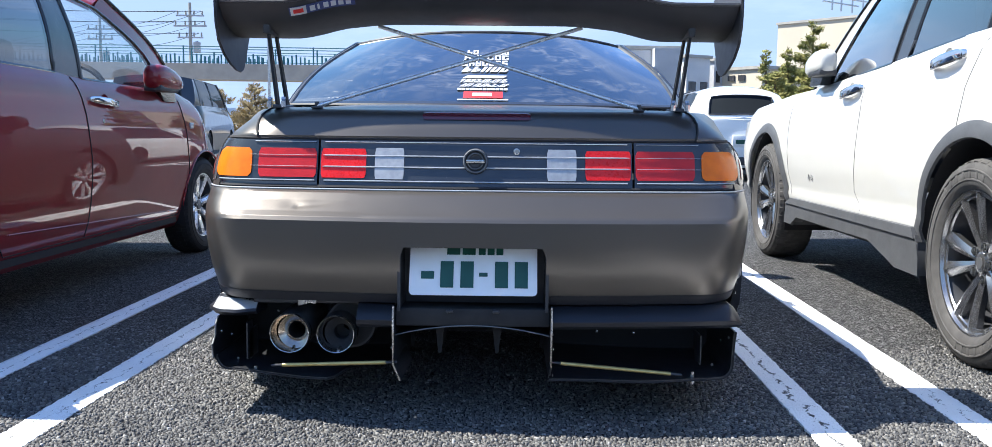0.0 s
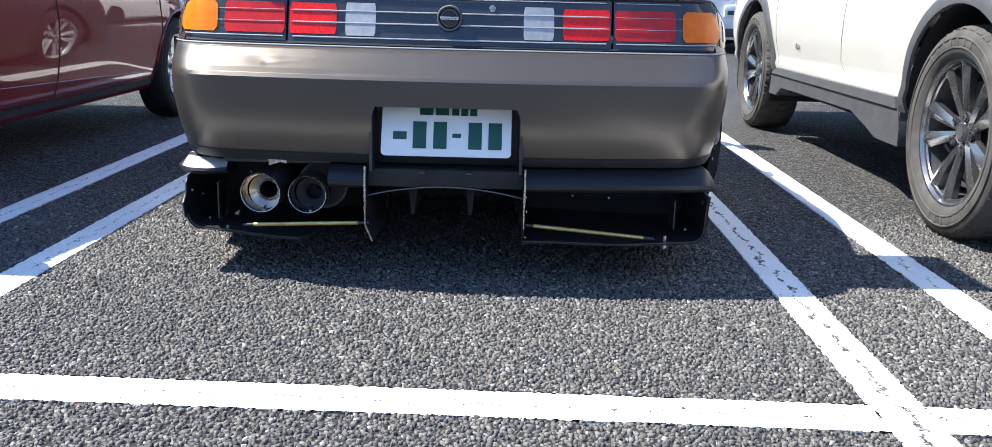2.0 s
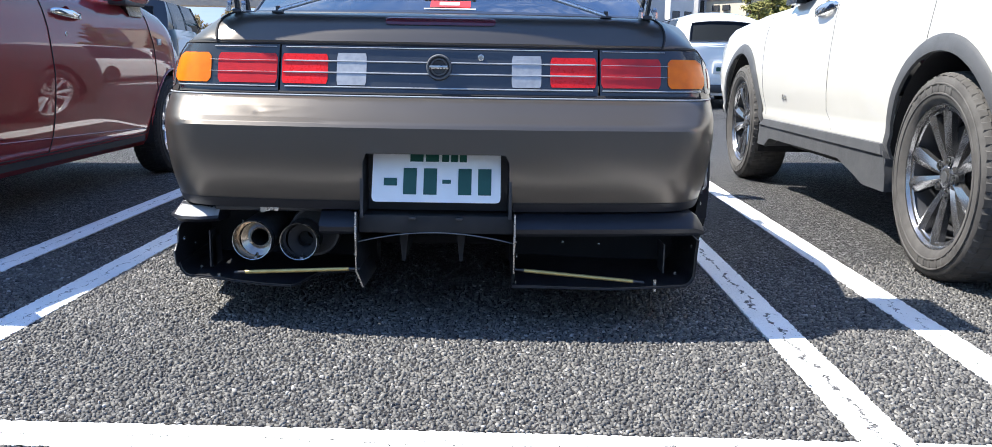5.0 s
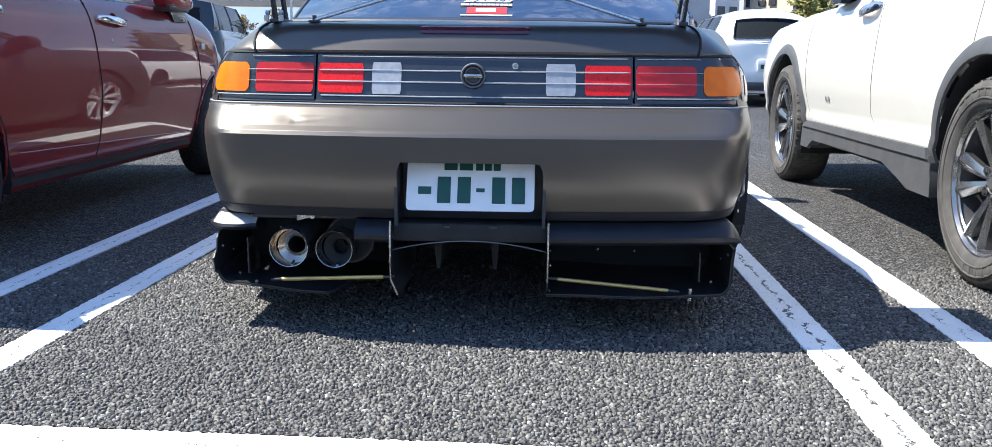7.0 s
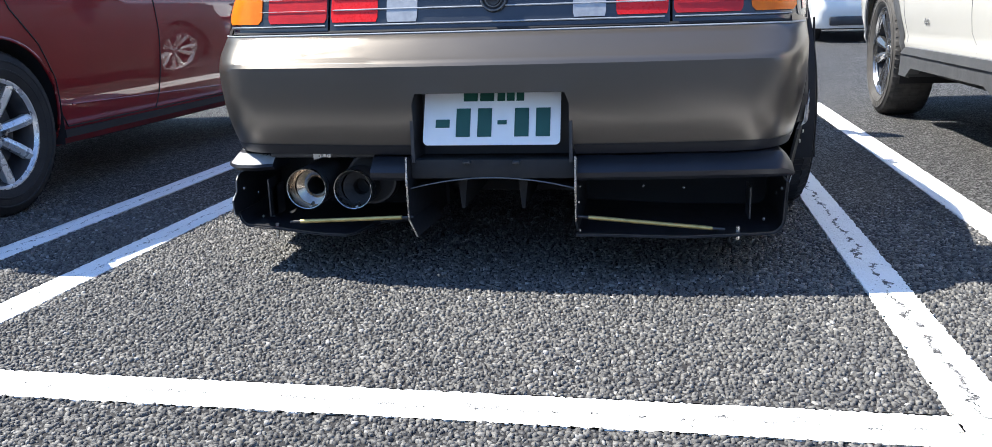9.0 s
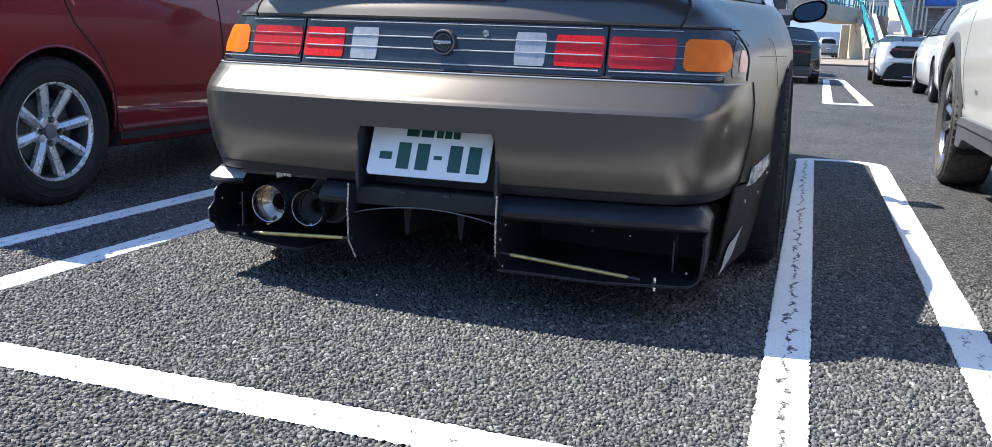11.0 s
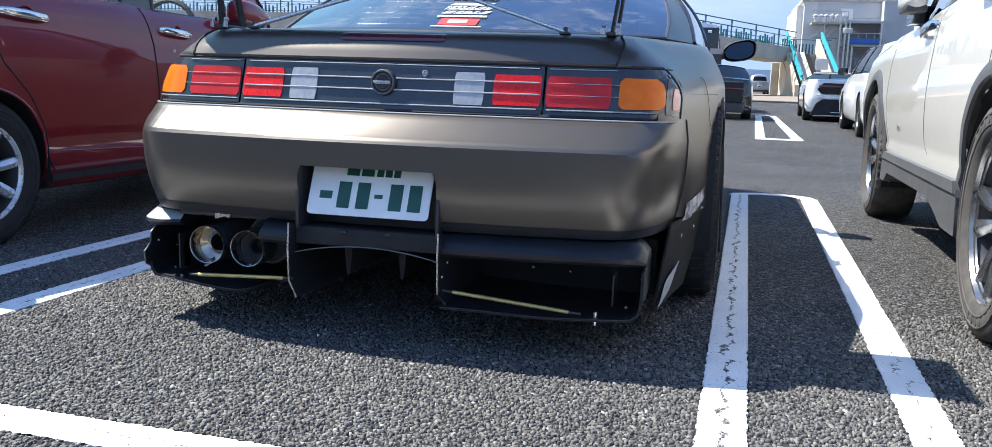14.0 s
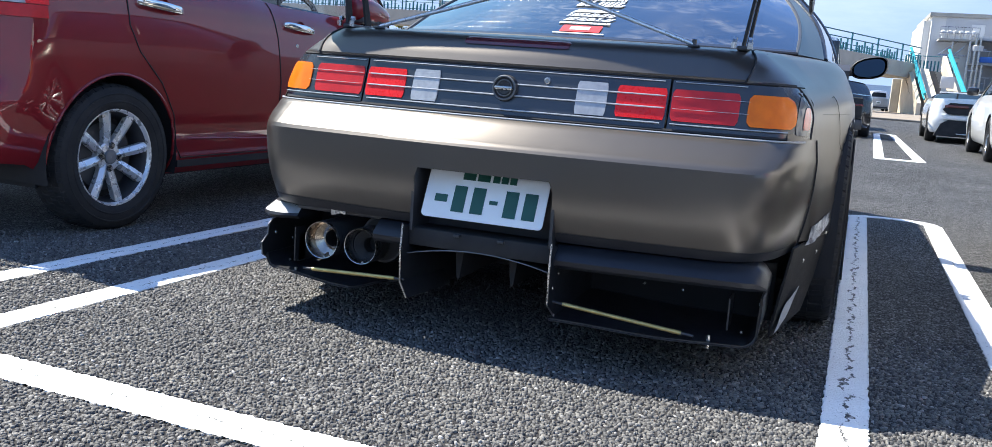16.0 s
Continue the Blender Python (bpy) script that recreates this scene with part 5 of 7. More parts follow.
# (foot, top, first u, last u, letters, slant)
for t0, t1, u0, u1, n, sl in ((0.640, 0.700, -0.072, -0.026, 2, 0.0), (0.640, 0.700, 0.048, 0.088, 2, 0.0), (0.560, 0.628, -0.080, 0.088, 6, 0.0), (0.480, 0.550, -0.085, 0.084, 7, 0.0),
                              (0.400, 0.468, -0.086, 0.082, 5, 0.25), (0.318, 0.352, -0.086, 0.082, 1, 0.5), (0.262, 0.306, -0.086, 0.076, 9, 0.4), (0.210, 0.248, -0.086, 0.074, 6, 0.5), (0.170, 0.192, -0.090, 0.084, 12, 0.0)):
    step = (u1 - u0) / n
    mid, half = (t0 + t1) / 2, (t1 - t0) * 0.11
    for k in range(n):
        a, b = u0 + step * k + step * 0.06, u0 + step * (k + 1) - step * 0.10
        if n == 1 or t1 - t0 < 0.03:
            part("window_sticker", glass_patch(a, b, t0, t1, slant=sl), STICKER, COUPE)
            continue
        # each letter stands as two uprights and one or two cross bars
        w = (b - a) * rng.choice((0.30, 0.36, 0.42))
        part("window_sticker", glass_patch(a, a + w, t0, t1, slant=sl, n=2), STICKER, COUPE)
        short = rng.random() < 0.45
        part("window_sticker", glass_patch(b - w * 0.9, b, t0, mid if short else t1, slant=sl, n=2), STICKER, COUPE)
        for tt in rng.sample((t0 + half, mid, t1 - half), 2):
            part("window_sticker", glass_patch(a + w, b - (0.0 if short else w * 0.9), tt - half, tt + half, slant=sl, n=2), STICKER, COUPE)
part("window_sticker", glass_patch(-0.066, 0.066, 0.075, 0.150), STICKER_RED, COUPE, "red sticker with a white band")
part("window_sticker", glass_patch(-0.036, 0.030, 0.093, 0.132, 0.0055), STICKER, COUPE)
part("window_sticker", glass_patch(-0.085, 0.085, 0.052, 0.064), STICKER, COUPE)

# Rear wing: lofted blade, dropped towards its ends.
rows = []
for i in range(41):
    x = -0.708 + 1.416 * i / 40
    ax = abs(x)
    drop = 0.026 * smoothstep(0.38, 0.54, ax) + 0.015 * smoothstep(0.24, 0.46, ax)
    z0, chord = 1.105 - drop, 0.30 + 0.02 * smoothstep(0.3, 0.5, ax)
    yb = 0.215
    prof = [(0, 0.030), (0.02, 0.025), (0.10, 0.004), (0.22, -0.012), (0.42, -0.025), (0.65, -0.030), (0.86, -0.021), (0.97, -0.008), (1.0, 0.002), (0.96, 0.011), (0.8, 0.019), (0.55, 0.025), (0.3, 0.029), (0.1, 0.034), (0.02, 0.037)]
    rows.append([Vector((x, yb + a * chord, z0 + b * 1.25)) for a, b in prof])
bm = grid(rows, closed=True)
wing = part("wing_blade", bm, SATIN, COUPE, "broad satin black wing blade", 50)
part("gurney_flap", tube([(r[0].x, r[0].y - 0.002, r[0].z + 0.006) for r in rows], 0.006, 6), SATIN, wing)
for s in (-1, 1):
    plate_poly = [(0.203, 1.165), (0.198, 1.10), (0.203, 1.05), (0.225, 1.0), (0.27, 0.967), (0.33, 0.945), (0.39, 0.930), (0.43, 0.926), (0.455, 0.935), (0.475, 0.965), (0.495, 1.0), (0.515, 1.04), (0.535, 1.06), (0.54, 1.165)]
    bm = prism(plate_poly, s * 0.710, s * 0.718, "yz")
    bmesh.ops.bevel(bm, geom=[e for e in bm.edges if abs(e.verts[0].co.x - e.verts[1].co.x) < 1e-5], offset=0.003, segments=2, affect="EDGES")
    part("end_plate", bm, SATIN, wing, "curved black end plate")
    for dy, top in ((0.285, 0.30), (0.40, 0.38)):
        blade = [(dy - 0.016, 0.818), (dy + 0.016, 0.818), (top + 0.009, 1.058), (top - 0.009, 1.058)]
        b2 = prism(blade, -0.0035, 0.0035, "yz")
        for v in b2.verts:
            v.co.x += s * (0.566 + 0.030 * (v.co.z - 0.818) / 0.23)
        part("wing_stay", b2, RUBBERDARK, wing, "slim black upright")
    foot = part("stay_foot", box(s * 0.566, 0.345, 0.824, 0.026, 0.16, 0.012, 0.004), SATIN, wing)
    for k in (-1, 1):
        part("bolt", tube([(s * 0.566 + k * 0.02, 0.262, 0.822), (s * 0.566 + k * 0.02, 0.262, 0.838)], 0.007, 6), STEEL, foot)
        part("bolt", tube([(s * 0.566 + k * 0.014, 0.27, 0.845), (s * 0.566 + k * 0.024, 0.27, 0.845)], 0.007, 6), STEEL, foot)
    part("stay_bracket", box(s * 0.596, 0.34, 1.044, 0.020, 0.12, 0.034, 0.004), SATIN, wing)
    # crossed tie rods
    a, b = Vector((s * 0.298, 0.42, 1.064)), Vector((-s * 0.449, 0.250, 0.826))
    rod = part("tie_rod", tube([a, b], 0.0058, 10), ALLOY, wing, "thin bare metal tie rod")
    d = (b - a).normalized()
    part("rod_joint", tube([b - d * 0.03, b + d * 0.002], 0.0055, 8), SATIN, rod)
    part("rod_joint", tube([a - d * 0.002, a + d * 0.02], 0.0055, 8), STEEL, rod)
    part("rod_foot", join(box(b.x, b.y, 0.822, 0.030, 0.022, 0.006, 0.002), tube([(b.x, b.y, 0.82), (b.x, b.y, 0.838)], 0.006, 8)), SATIN, rod)


def wing_patch(x0, x1, t0, t1, out, n=6):
    """A sticker on the rear underside of the blade."""
    def at(x, t):
        f = (x + 0.708) / 1.416 * 40
        i = min(39, int(f))
        g = f - i
        def along(row):
            pts = row[0:6]
            q = t * 5
            k = min(4, int(q))
            return pts[k].lerp(pts[k + 1], q - k)
        return along(rows[i]).lerp(along(rows[i + 1]), g) + Vector((0, -0.7, -0.7)) * out
    return solid(grid([[at(x0 + (x1 - x0) * i / n, t0 + (t1 - t0) * j / 4) for i in range(n + 1)] for j in range(5)]), 0.0008)


decal = part("wing_sticker", wing_patch(-0.520, -0.338, 0.235, 0.385, 0.002), STICKER_BLUE, wing, "dark blue sticker with plain white shapes")
part("sticker_emblem", wing_patch(-0.516, -0.472, 0.24, 0.38, 0.003), STICKER, decal)
part("emblem_disc", wing_patch(-0.508, -0.480, 0.275, 0.345, 0.004), STICKER_RED, decal)
for k in range(6):
    part("sticker_bar", wing_patch(-0.462 + 0.0205 * k - (0.004 if k > 1 else 0), -0.448 + 0.0205 * k - (0.008 if k == 1 else 0.004 if k > 1 else 0), 0.265, 0.355, 0.003, 2), STICKER, decal)

# Door mirrors, fuel door, side skirts.
for s in (-1, 1):
    rows = []
    for k, (yy, sc) in enumerate(((2.495, 0.94), (2.500, 1.0), (2.54, 1.0), (2.60, 0.86), (2.65, 0.55), (2.665, 0.1))):
        row = []
        for q in range(24):
            a = 2 * math.pi * q / 24
            ca, sa = math.cos(a), math.sin(a)
            u, v = sc * 0.080 * math.copysign(abs(ca) ** 0.75, ca), sc * (0.050 + 0.006 * ca) * math.copysign(abs(sa) ** 0.78, sa)
            row.append(Vector((s * (0.918 + u), yy, 0.866 + v + 0.17 * u)))
        rows.append(row)
    mirror = part("door_mirror", grid(rows, closed=True), SATIN, COUPE, "black door mirror")
    face = bmesh.new()
    face.faces.new([face.verts.new((s * 0.918 + (p.x - s * 0.918) * 0.88, 2.500 + (p.z - 0.866) * 0.13, 0.866 + (p.z - 0.866) * 0.84)) for p in rows[0]])
    part("mirror_glass", face, mat("mirror", (0.045, 0.055, 0.075), None, 5, 0.02, 0.0, 1.0), mirror, "", 0)
    part("mirror_arm", box(s * 0.815, 2.60, 0.835, 0.12, 0.06, 0.028, 0.010, None, Matrix.Rotation(radians(-12 * s), 4, "Y")), SATIN, mirror)
    part("mirror_base", prism([(2.55, 0.80), (2.56, 0.850), (2.63, 0.880), (2.74, 0.815)], s * 0.775, s * 0.835, "yz"), SATIN, mirror)
    part("side_skirt", box(s * 0.845, 2.2, 0.185, 0.045, 1.75, 0.07, 0.015), SATIN, COUPE)
def on_side(y, z, out=0.0025):
    ring = coupe_ring(z)
    return Vector((lerp([(p.y, p.x) for p in ring if p.y > 0.3], y) + out, y, z))


fuel = [(0.600, 0.718), (0.622, 0.722), (0.638, 0.712)] + [(0.638 + 0.02 * k / 8, 0.712 - 0.122 * k / 8) for k in range(1, 9)] + [(0.668, 0.578), (0.685, 0.568), (0.700, 0.568), (0.712, 0.575), (0.722, 0.59)]
part("fuel_door_gap", tube([on_side(y, z) for y, z in fuel], 0.0007, 6), VOID, COUPE)
part("panel_gap", tube([on_side(y, 0.672) for y in np.linspace(0.44, 0.80, 14)], 0.0005, 6), VOID, COUPE)
part("cowl", box(0, 3.20, 0.755, 1.46, 0.46, 0.03, 0.008), SATIN, COUPE)


# ---- other cars ----
def body_shell(root, paint, L, w2, rcx, rcy, fcx, fcy, zlo, zhi, rear, front, insets, arches, zw, cabin_span, crown=0.03, bowr=0.05, bowf=0.12, rows_n=24, step=0.03, label=""):
    rows, ts = [], [(i / rows_n) for i in range(rows_n + 1)]
    nside = int((L - rcy - fcy) / step)
    for t in ts:
        d = lerp(insets, t)
        zr = zlo(0) + (zhi(0) - zlo(0)) * t
        zf = zlo(L) + (zhi(L) - zlo(L)) * t
        ry, fy = lerp(rear, zr), L - lerp(front, zf)
        w = w2 - d
        half = []
        for i in range(9):
            x = (w - rcx) * i / 9
            half.append((x, ry + bowr * (x / w) ** 2))
        yb = ry + bowr * ((w - rcx) / w) ** 2
        for i in range(9):
            a = radians(90 * i / 9)
            half.append((w - rcx + rcx * math.sin(a), yb + rcy * (1 - math.cos(a))))
        ye = fy - bowf * ((w - fcx) / w) ** 2 - fcy
        for i in range(nside + 1):
            y = yb + rcy + (ye - yb - rcy) * i / nside
            half.append((w, y))
        for i in range(1, 10):
            a = radians(90 * i / 9)
            half.append((w - fcx + fcx * math.cos(a), ye + fcy * math.sin(a)))
        for i in range(1, 10):
            x = (w - fcx) * (1 - i / 9)
            half.append((x, fy - bowf * (x / w) ** 2))
        pts = [Vector((x, y, zlo(y) + (zhi(y) - zlo(y)) * t)) for x, y in half]
        rows.append([Vector((-p.x, p.y, p.z)) for p in reversed(pts[1:-1])] + pts)
    body = grid(rows, closed=True)
    for yc in arches:
        cut_arch(body, yc, zw, arches[yc], w2 * 0.6)
    top = rows[-1]
    # bonnet and boot tops: the rim carried to the middle
    half = [p for p in top if p.x >= -1e-6]
    caprows = []
    for k in range(7):
        s = 1 - k / 6
        caprows.append([Vector((p.x * s, p.y, p.z + crown * (1 - s * s))) for p in half])
    cap = grid(caprows)
    mirror = grid([[Vector((-p.x, p.y, p.z)) for p in row] for row in caprows])
    join(cap, mirror)
    gone = [f for f in cap.faces if cabin_span[0] < f.calc_center_median().y < cabin_span[1]]
    bmesh.ops.delete(cap, geom=gone, context="FACES")
    join(body, cap)
    bmesh.ops.remove_doubles(body, verts=body.verts, dist=0.0008)
    return part("body", body, paint, root, label, 35)


def side_x(P, y, z):
    t = (z - P["zlo"](y)) / (P["zhi"](y) - P["zlo"](y))
    return P["w2"] - lerp(P["insets"], t)


def seam_on(P, root, s, pts, r=0.0028, material=None, name="panel_gap", out=0.0008):
    dense = []
    for (a, b), (c, d) in zip(pts, pts[1:]):
        n = max(2, int(math.hypot(c - a, d - b) / 0.03))
        dense += [(a + (c - a) * k / n, b + (d - b) * k / n) for k in range(n)]
    dense.append(pts[-1])
    return part(name, tube([(s * (side_x(P, y, z) + out), y, z) for y, z in dense], r, 6), material or VOID, root)


def handle(P, root, s, y, z, cup_m, length=0.19, rise=0.0, fat=1.0):
    """A pull handle standing off the door over its finger cup; rise lifts its rear end."""
    rows = []
    for h, k in ((-0.014, 0.02), (-0.010, 0.55), (-0.002, 0.92), (0.0015, 1.0)):
        rows.append([(s * (side_x(P, y, z) + h), y + 0.012 + 0.046 * k * math.cos(q), z - 0.004 + 0.040 * fat * k * math.sin(q)) for q in (2 * math.pi * i / 24 for i in range(24))])
    part("handle_cup", grid(rows, closed=True), cup_m, root)
    rows = []
    for u, out, hh in ((-0.5, 0.002, 0.010), (-0.47, 0.012, 0.014), (-0.36, 0.026, 0.017), (0.0, 0.032, 0.018), (0.36, 0.026, 0.016), (0.47, 0.012, 0.013), (0.5, 0.002, 0.008)):
        yy, zz = y + u * length, z - rise * u
        xx = side_x(P, yy, zz) + out
        rows.append([(s * (xx + 0.007 * math.copysign(abs(math.cos(q)) ** 0.6, math.cos(q))), yy, zz + fat * hh * math.copysign(abs(math.sin(q)) ** 0.7, math.sin(q))) for q in (2 * math.pi * i / 16 for i in range(16))])
    bm = grid(rows, closed=True)
    bm.verts.ensure_lookup_table()
    bm.faces.new(bm.verts[:16])
    bm.faces.new(bm.verts[-16:])
    part("door_handle", bm, CHROME, root, "chrome pull handle", 50)


def folded_mirror(root, s, x, y, z, paint, size=(0.11, 0.25, 0.17), foot=0.05):
    """A door mirror folded flat along the door: painted shell, blunt behind and pointed ahead, on a dark foot."""
    rows = []
    for u, sc, wd in ((-0.5, 0.30, 0.3), (-0.485, 0.66, 0.6), (-0.44, 0.86, 0.8), (-0.33, 1.0, 0.95), (-0.12, 1.0, 1.0), (0.10, 0.90, 0.97), (0.28, 0.70, 0.85), (0.41, 0.46, 0.65), (0.48, 0.24, 0.4), (0.5, 0.08, 0.15)):
        row = []
        for q in range(24):
            a = 2 * math.pi * q / 24
            ca, sa = math.cos(a), math.sin(a)
            row.append(Vector((s * (x + size[0] * 0.42 + wd * size[0] / 2 * math.copysign(abs(ca) ** 0.75, ca)), y + u * size[1], z - 0.10 * size[2] * max(0, u + 0.2) * 3 + sc * size[2] / 2 * math.copysign(abs(sa) ** 0.7, sa))))
        rows.append(row)
    bm = grid(rows, closed=True)
    bm.verts.ensure_lookup_table()
    bm.faces.new(bm.verts[:24])
    bm.faces.new(bm.verts[-24:])
    m = part("door_mirror", bm, paint, root, "door mirror folded against the door")
    part("mirror_foot", prism([(y - 0.06, z - size[2] * 0.3), (y + 0.15, z - size[2] * 0.3), (y + 0.19, z - size[2] * 0.62 - foot), (y + 0.02, z - size[2] * 0.62 - foot)], s * (x - 0.03), s * (x + 0.035), "yz"), BLACK, m)
    part("mirror_band", box(s * (x + size[0] * 0.40), y - 0.04, z - size[2] * 0.42, size[0] * 0.80, size[1] * 0.66, size[2] * 0.26, 0.010), SATIN, m)


DARKGREY = mat("dark_grey_paint", (0.035, 0.038, 0.045), None, 3, 0.3, 0.05, 0.3, 1.0)
SMOKE = mat("smoked_lens", (0.10, 0.012, 0.014), None, 10, 0.2, 0.05, 0, 0.6)


def build_hatch():
    """The tall red hatchback."""
    root = thing("hatchback_car", "dark red pearl hatchback with silver alloy wheels", "car", pose(-2.535, 0.12, 0, 0, 0, -1.2))
    P = dict(w2=0.738, zlo=lambda y: lerp([(0.0, 0.295), (0.22, 0.272), (0.3, 0.19)], y), zhi=lambda y: lerp([(0, 0.95), (0.3, 0.99), (1.0, 1.0), (1.4, 0.99), (1.6, 0.972), (2.3, 0.955), (2.72, 0.955), (2.98, 0.905), (3.25, 0.81), (3.45, 0.69)], y),
             insets=[(0, 0.08), (0.05, 0.05), (0.10, 0.036), (0.2, 0.022), (0.3, 0.010), (0.42, 0.002), (0.5, 0.0), (0.6, 0.001), (0.7, 0.0045), (0.8, 0.0105), (0.88, 0.019), (0.94, 0.032), (0.98, 0.05), (1, 0.066)])
    L, yr, yf, zw, r = 3.45, 0.575, 3.05, 0.285, 0.285
    body_shell(root, RED, L, P["w2"], 0.16, 0.20, 0.28, 0.34, P["zlo"], P["zhi"], [(0.19, 0.06), (0.28, 0.015), (0.5, 0.0), (0.56, 0.03), (0.6, 0.045), (0.95, 0.07)], [(0.19, 0.05), (0.4, 0.0), (0.62, 0.05)], P["insets"], {yr: 0.325, yf: 0.325}, zw, (0.12, 2.95), crown=0.05, label="dark red pearl body")
    cabin(root, [(0.10, 0.20, "body"), (0.36, 0.42, "dark"), (1.44, 1.46, "black"), (1.68, 1.66, "pane"), (2.58, 2.06, "body"), (2.93, 2.16, "end")],
          lambda y: lerp([(0.0, 0.63), (0.3, 0.665), (1.5, 0.672), (2.5, 0.66), (2.95, 0.60)], y), lambda y: lerp([(0.1, 0.53), (0.5, 0.575), (1.5, 0.58), (2.16, 0.55)], y),
          lambda y: P["zhi"](y) - 0.004, lambda y: lerp([(0.1, 1.36), (0.5, 1.37), (1.4, 1.36), (1.8, 1.345), (2.06, 1.325), (2.16, 1.40)], y), RED, 0.13, GLASSDARK, GLASS, GLASSDARK, bow=0.07,
          ybow=lambda a: lerp([(1.68, 0.0), (2.58, 0.14), (2.93, 0.17)], a))
    for s in (-1, 1):
        for yy in (yr, yf):
            part("wheel_arch_liner", arch_liner(yy, zw, 0.335, s * 0.72, s * 0.42, 0.2), VOID, root)
            wheel(root, (s * 0.648, yy, zw), r, 0.165, 0.192, s, "silver")
            lip_pts = [(s * (side_x(P, yy, zw + 0.325 * math.sin(a)) + 0.001), yy + 0.325 * math.cos(a), zw + 0.325 * math.sin(a)) for a in (math.radians(-15 + 210 * k / 30) for k in range(31))]
            part("arch_lip", tube(lip_pts, 0.006, 8), RED, root)
        seam_on(P, root, s, [(1.56, 0.97), (1.60, 0.80), (1.62, 0.60), (1.61, 0.34), (1.59, 0.262)])
        seam_on(P, root, s, [(2.70, 0.90), (2.765, 0.73), (2.79, 0.50), (2.78, 0.36), (2.68, 0.262)])
        seam_on(P, root, s, [(0.62, 0.95), (0.63, 0.80), (0.68, 0.70), (0.80, 0.58), (0.88, 0.45), (0.92, 0.31), (0.96, 0.262), (1.60, 0.262), (2.68, 0.262)])
        handle(P, root, s, 1.78, 0.867, RED, 0.25, 0.02)
        handle(P, root, s, 0.80, 0.885, RED, 0.25, 0.02)
        part("door_lock", lathe([(s * (side_x(P, 1.76, 0.78) - 0.002), 0.011), (s * (side_x(P, 1.76, 0.78) + 0.002), 0.010), (s * (side_x(P, 1.76, 0.78) + 0.002), 0.001)], "x", 14, (0, 1.76, 0.78)), CHROME, root)
        # crease low on the doors
        seam_on(P, root, s, [(0.98, 0.345), (1.7, 0.322), (2.3, 0.303), (2.72, 0.285)], 0.0035, RED, "door_crease", -0.0005)
        folded_mirror(root, s, 0.685, 2.47, 1.012, RED, (0.12, 0.38, 0.135), 0.04)
        lamp = part("tail_lamp", prism([(0.03, 0.93), (0.03, 1.15), (0.10, 1.17), (0.19, 1.02), (0.20, 0.93)], s * 0.60, s * 0.722, "yz"), REDLENS2, root, "red tail lamp")
        for z0, z1, m, nm, back in ((0.792, 0.835, REDLENS2, "lamp_lens", 0.245), (0.838, 0.868, CLEARLENS, "reverse_lens", 0.17), (0.838, 0.935, REDLENS, "lamp_lens", 0.252)):
            rows = []
            for z in np.linspace(z0, z1, 5):
                t = (z - P["zlo"](0)) / (P["zhi"](0) - P["zlo"](0))
                w, ry = P["w2"] - lerp(P["insets"], t) + (0.010 if m is CLEARLENS else 0.007), lerp([(0.56, 0.03), (0.6, 0.045), (0.95, 0.07)], z) - 0.006
                yb = ry + 0.05 * ((w - 0.16) / w) ** 2
                arc = [(w - 0.16 + 0.16 * math.sin(a), yb + 0.20 * (1 - math.cos(a))) for a in (math.radians(8 * k) for k in range(12))]
                rows.append([Vector((s * x, y, z)) for x, y in arc if y < back - 0.012] + [Vector((s * w, back, z))] if back > 0.2 else [Vector((s * x, y, z)) for x, y in arc[:8]])
            part(nm, solid(grid(rows), 0.014), m, lamp)
        part("lamp_band", prism([(0.026, 0.93), (0.026, 1.02), (0.12, 1.02), (0.15, 0.94)], s * 0.60, s * 0.7235, "yz"), AMBER, root)
        part("side_marker", box(s * (side_x(P, 2.86, 0.76) + 0.001), 2.85, 0.76, 0.012, 0.055, 0.036, 0.006), CLEARLENS, root)
        part("head_lamp", prism([(2.95, 0.62), (3.0, 0.76), (3.18, 0.72), (3.30, 0.60)], s * 0.45, s * 0.700, "yz"), CLEARLENS, root)
    part("underbody", box(0, 1.8, 0.20, 1.2, 3.0, 0.05), VOID, root)
    part("cabin_floor", box(0, 1.80, 0.235, 1.40, 1.72, 0.03), VOID, root)
    seats(root, ((-0.34, 1.62), (0.34, 1.62)), 0.44, 0.98, 0.45)
    part("rear_seat", box(0, 0.62, 0.72, 1.15, 0.16, 0.55, 0.06), SEAT, root)
    part("dashboard", box(0, 2.62, 0.86, 1.15, 0.40, 0.16, 0.06), SEAT, root)
    part("steering_wheel", lathe([(2.27, 0.165), (2.285, 0.182), (2.30, 0.165), (2.285, 0.15), (2.27, 0.165)], "y", 24, (0.34, 0, 0.90)), VOID, root)
    part("rear_number_plate", box(0, 0.035, 0.72, 0.33, 0.012, 0.165, 0.01), PLATE, root)


CLADDING = mat("dark_cladding", (0.075, 0.078, 0.085), (0.09, 0.093, 0.10), 9, 0.5, 0.06, bump=0.1, bscale=500)


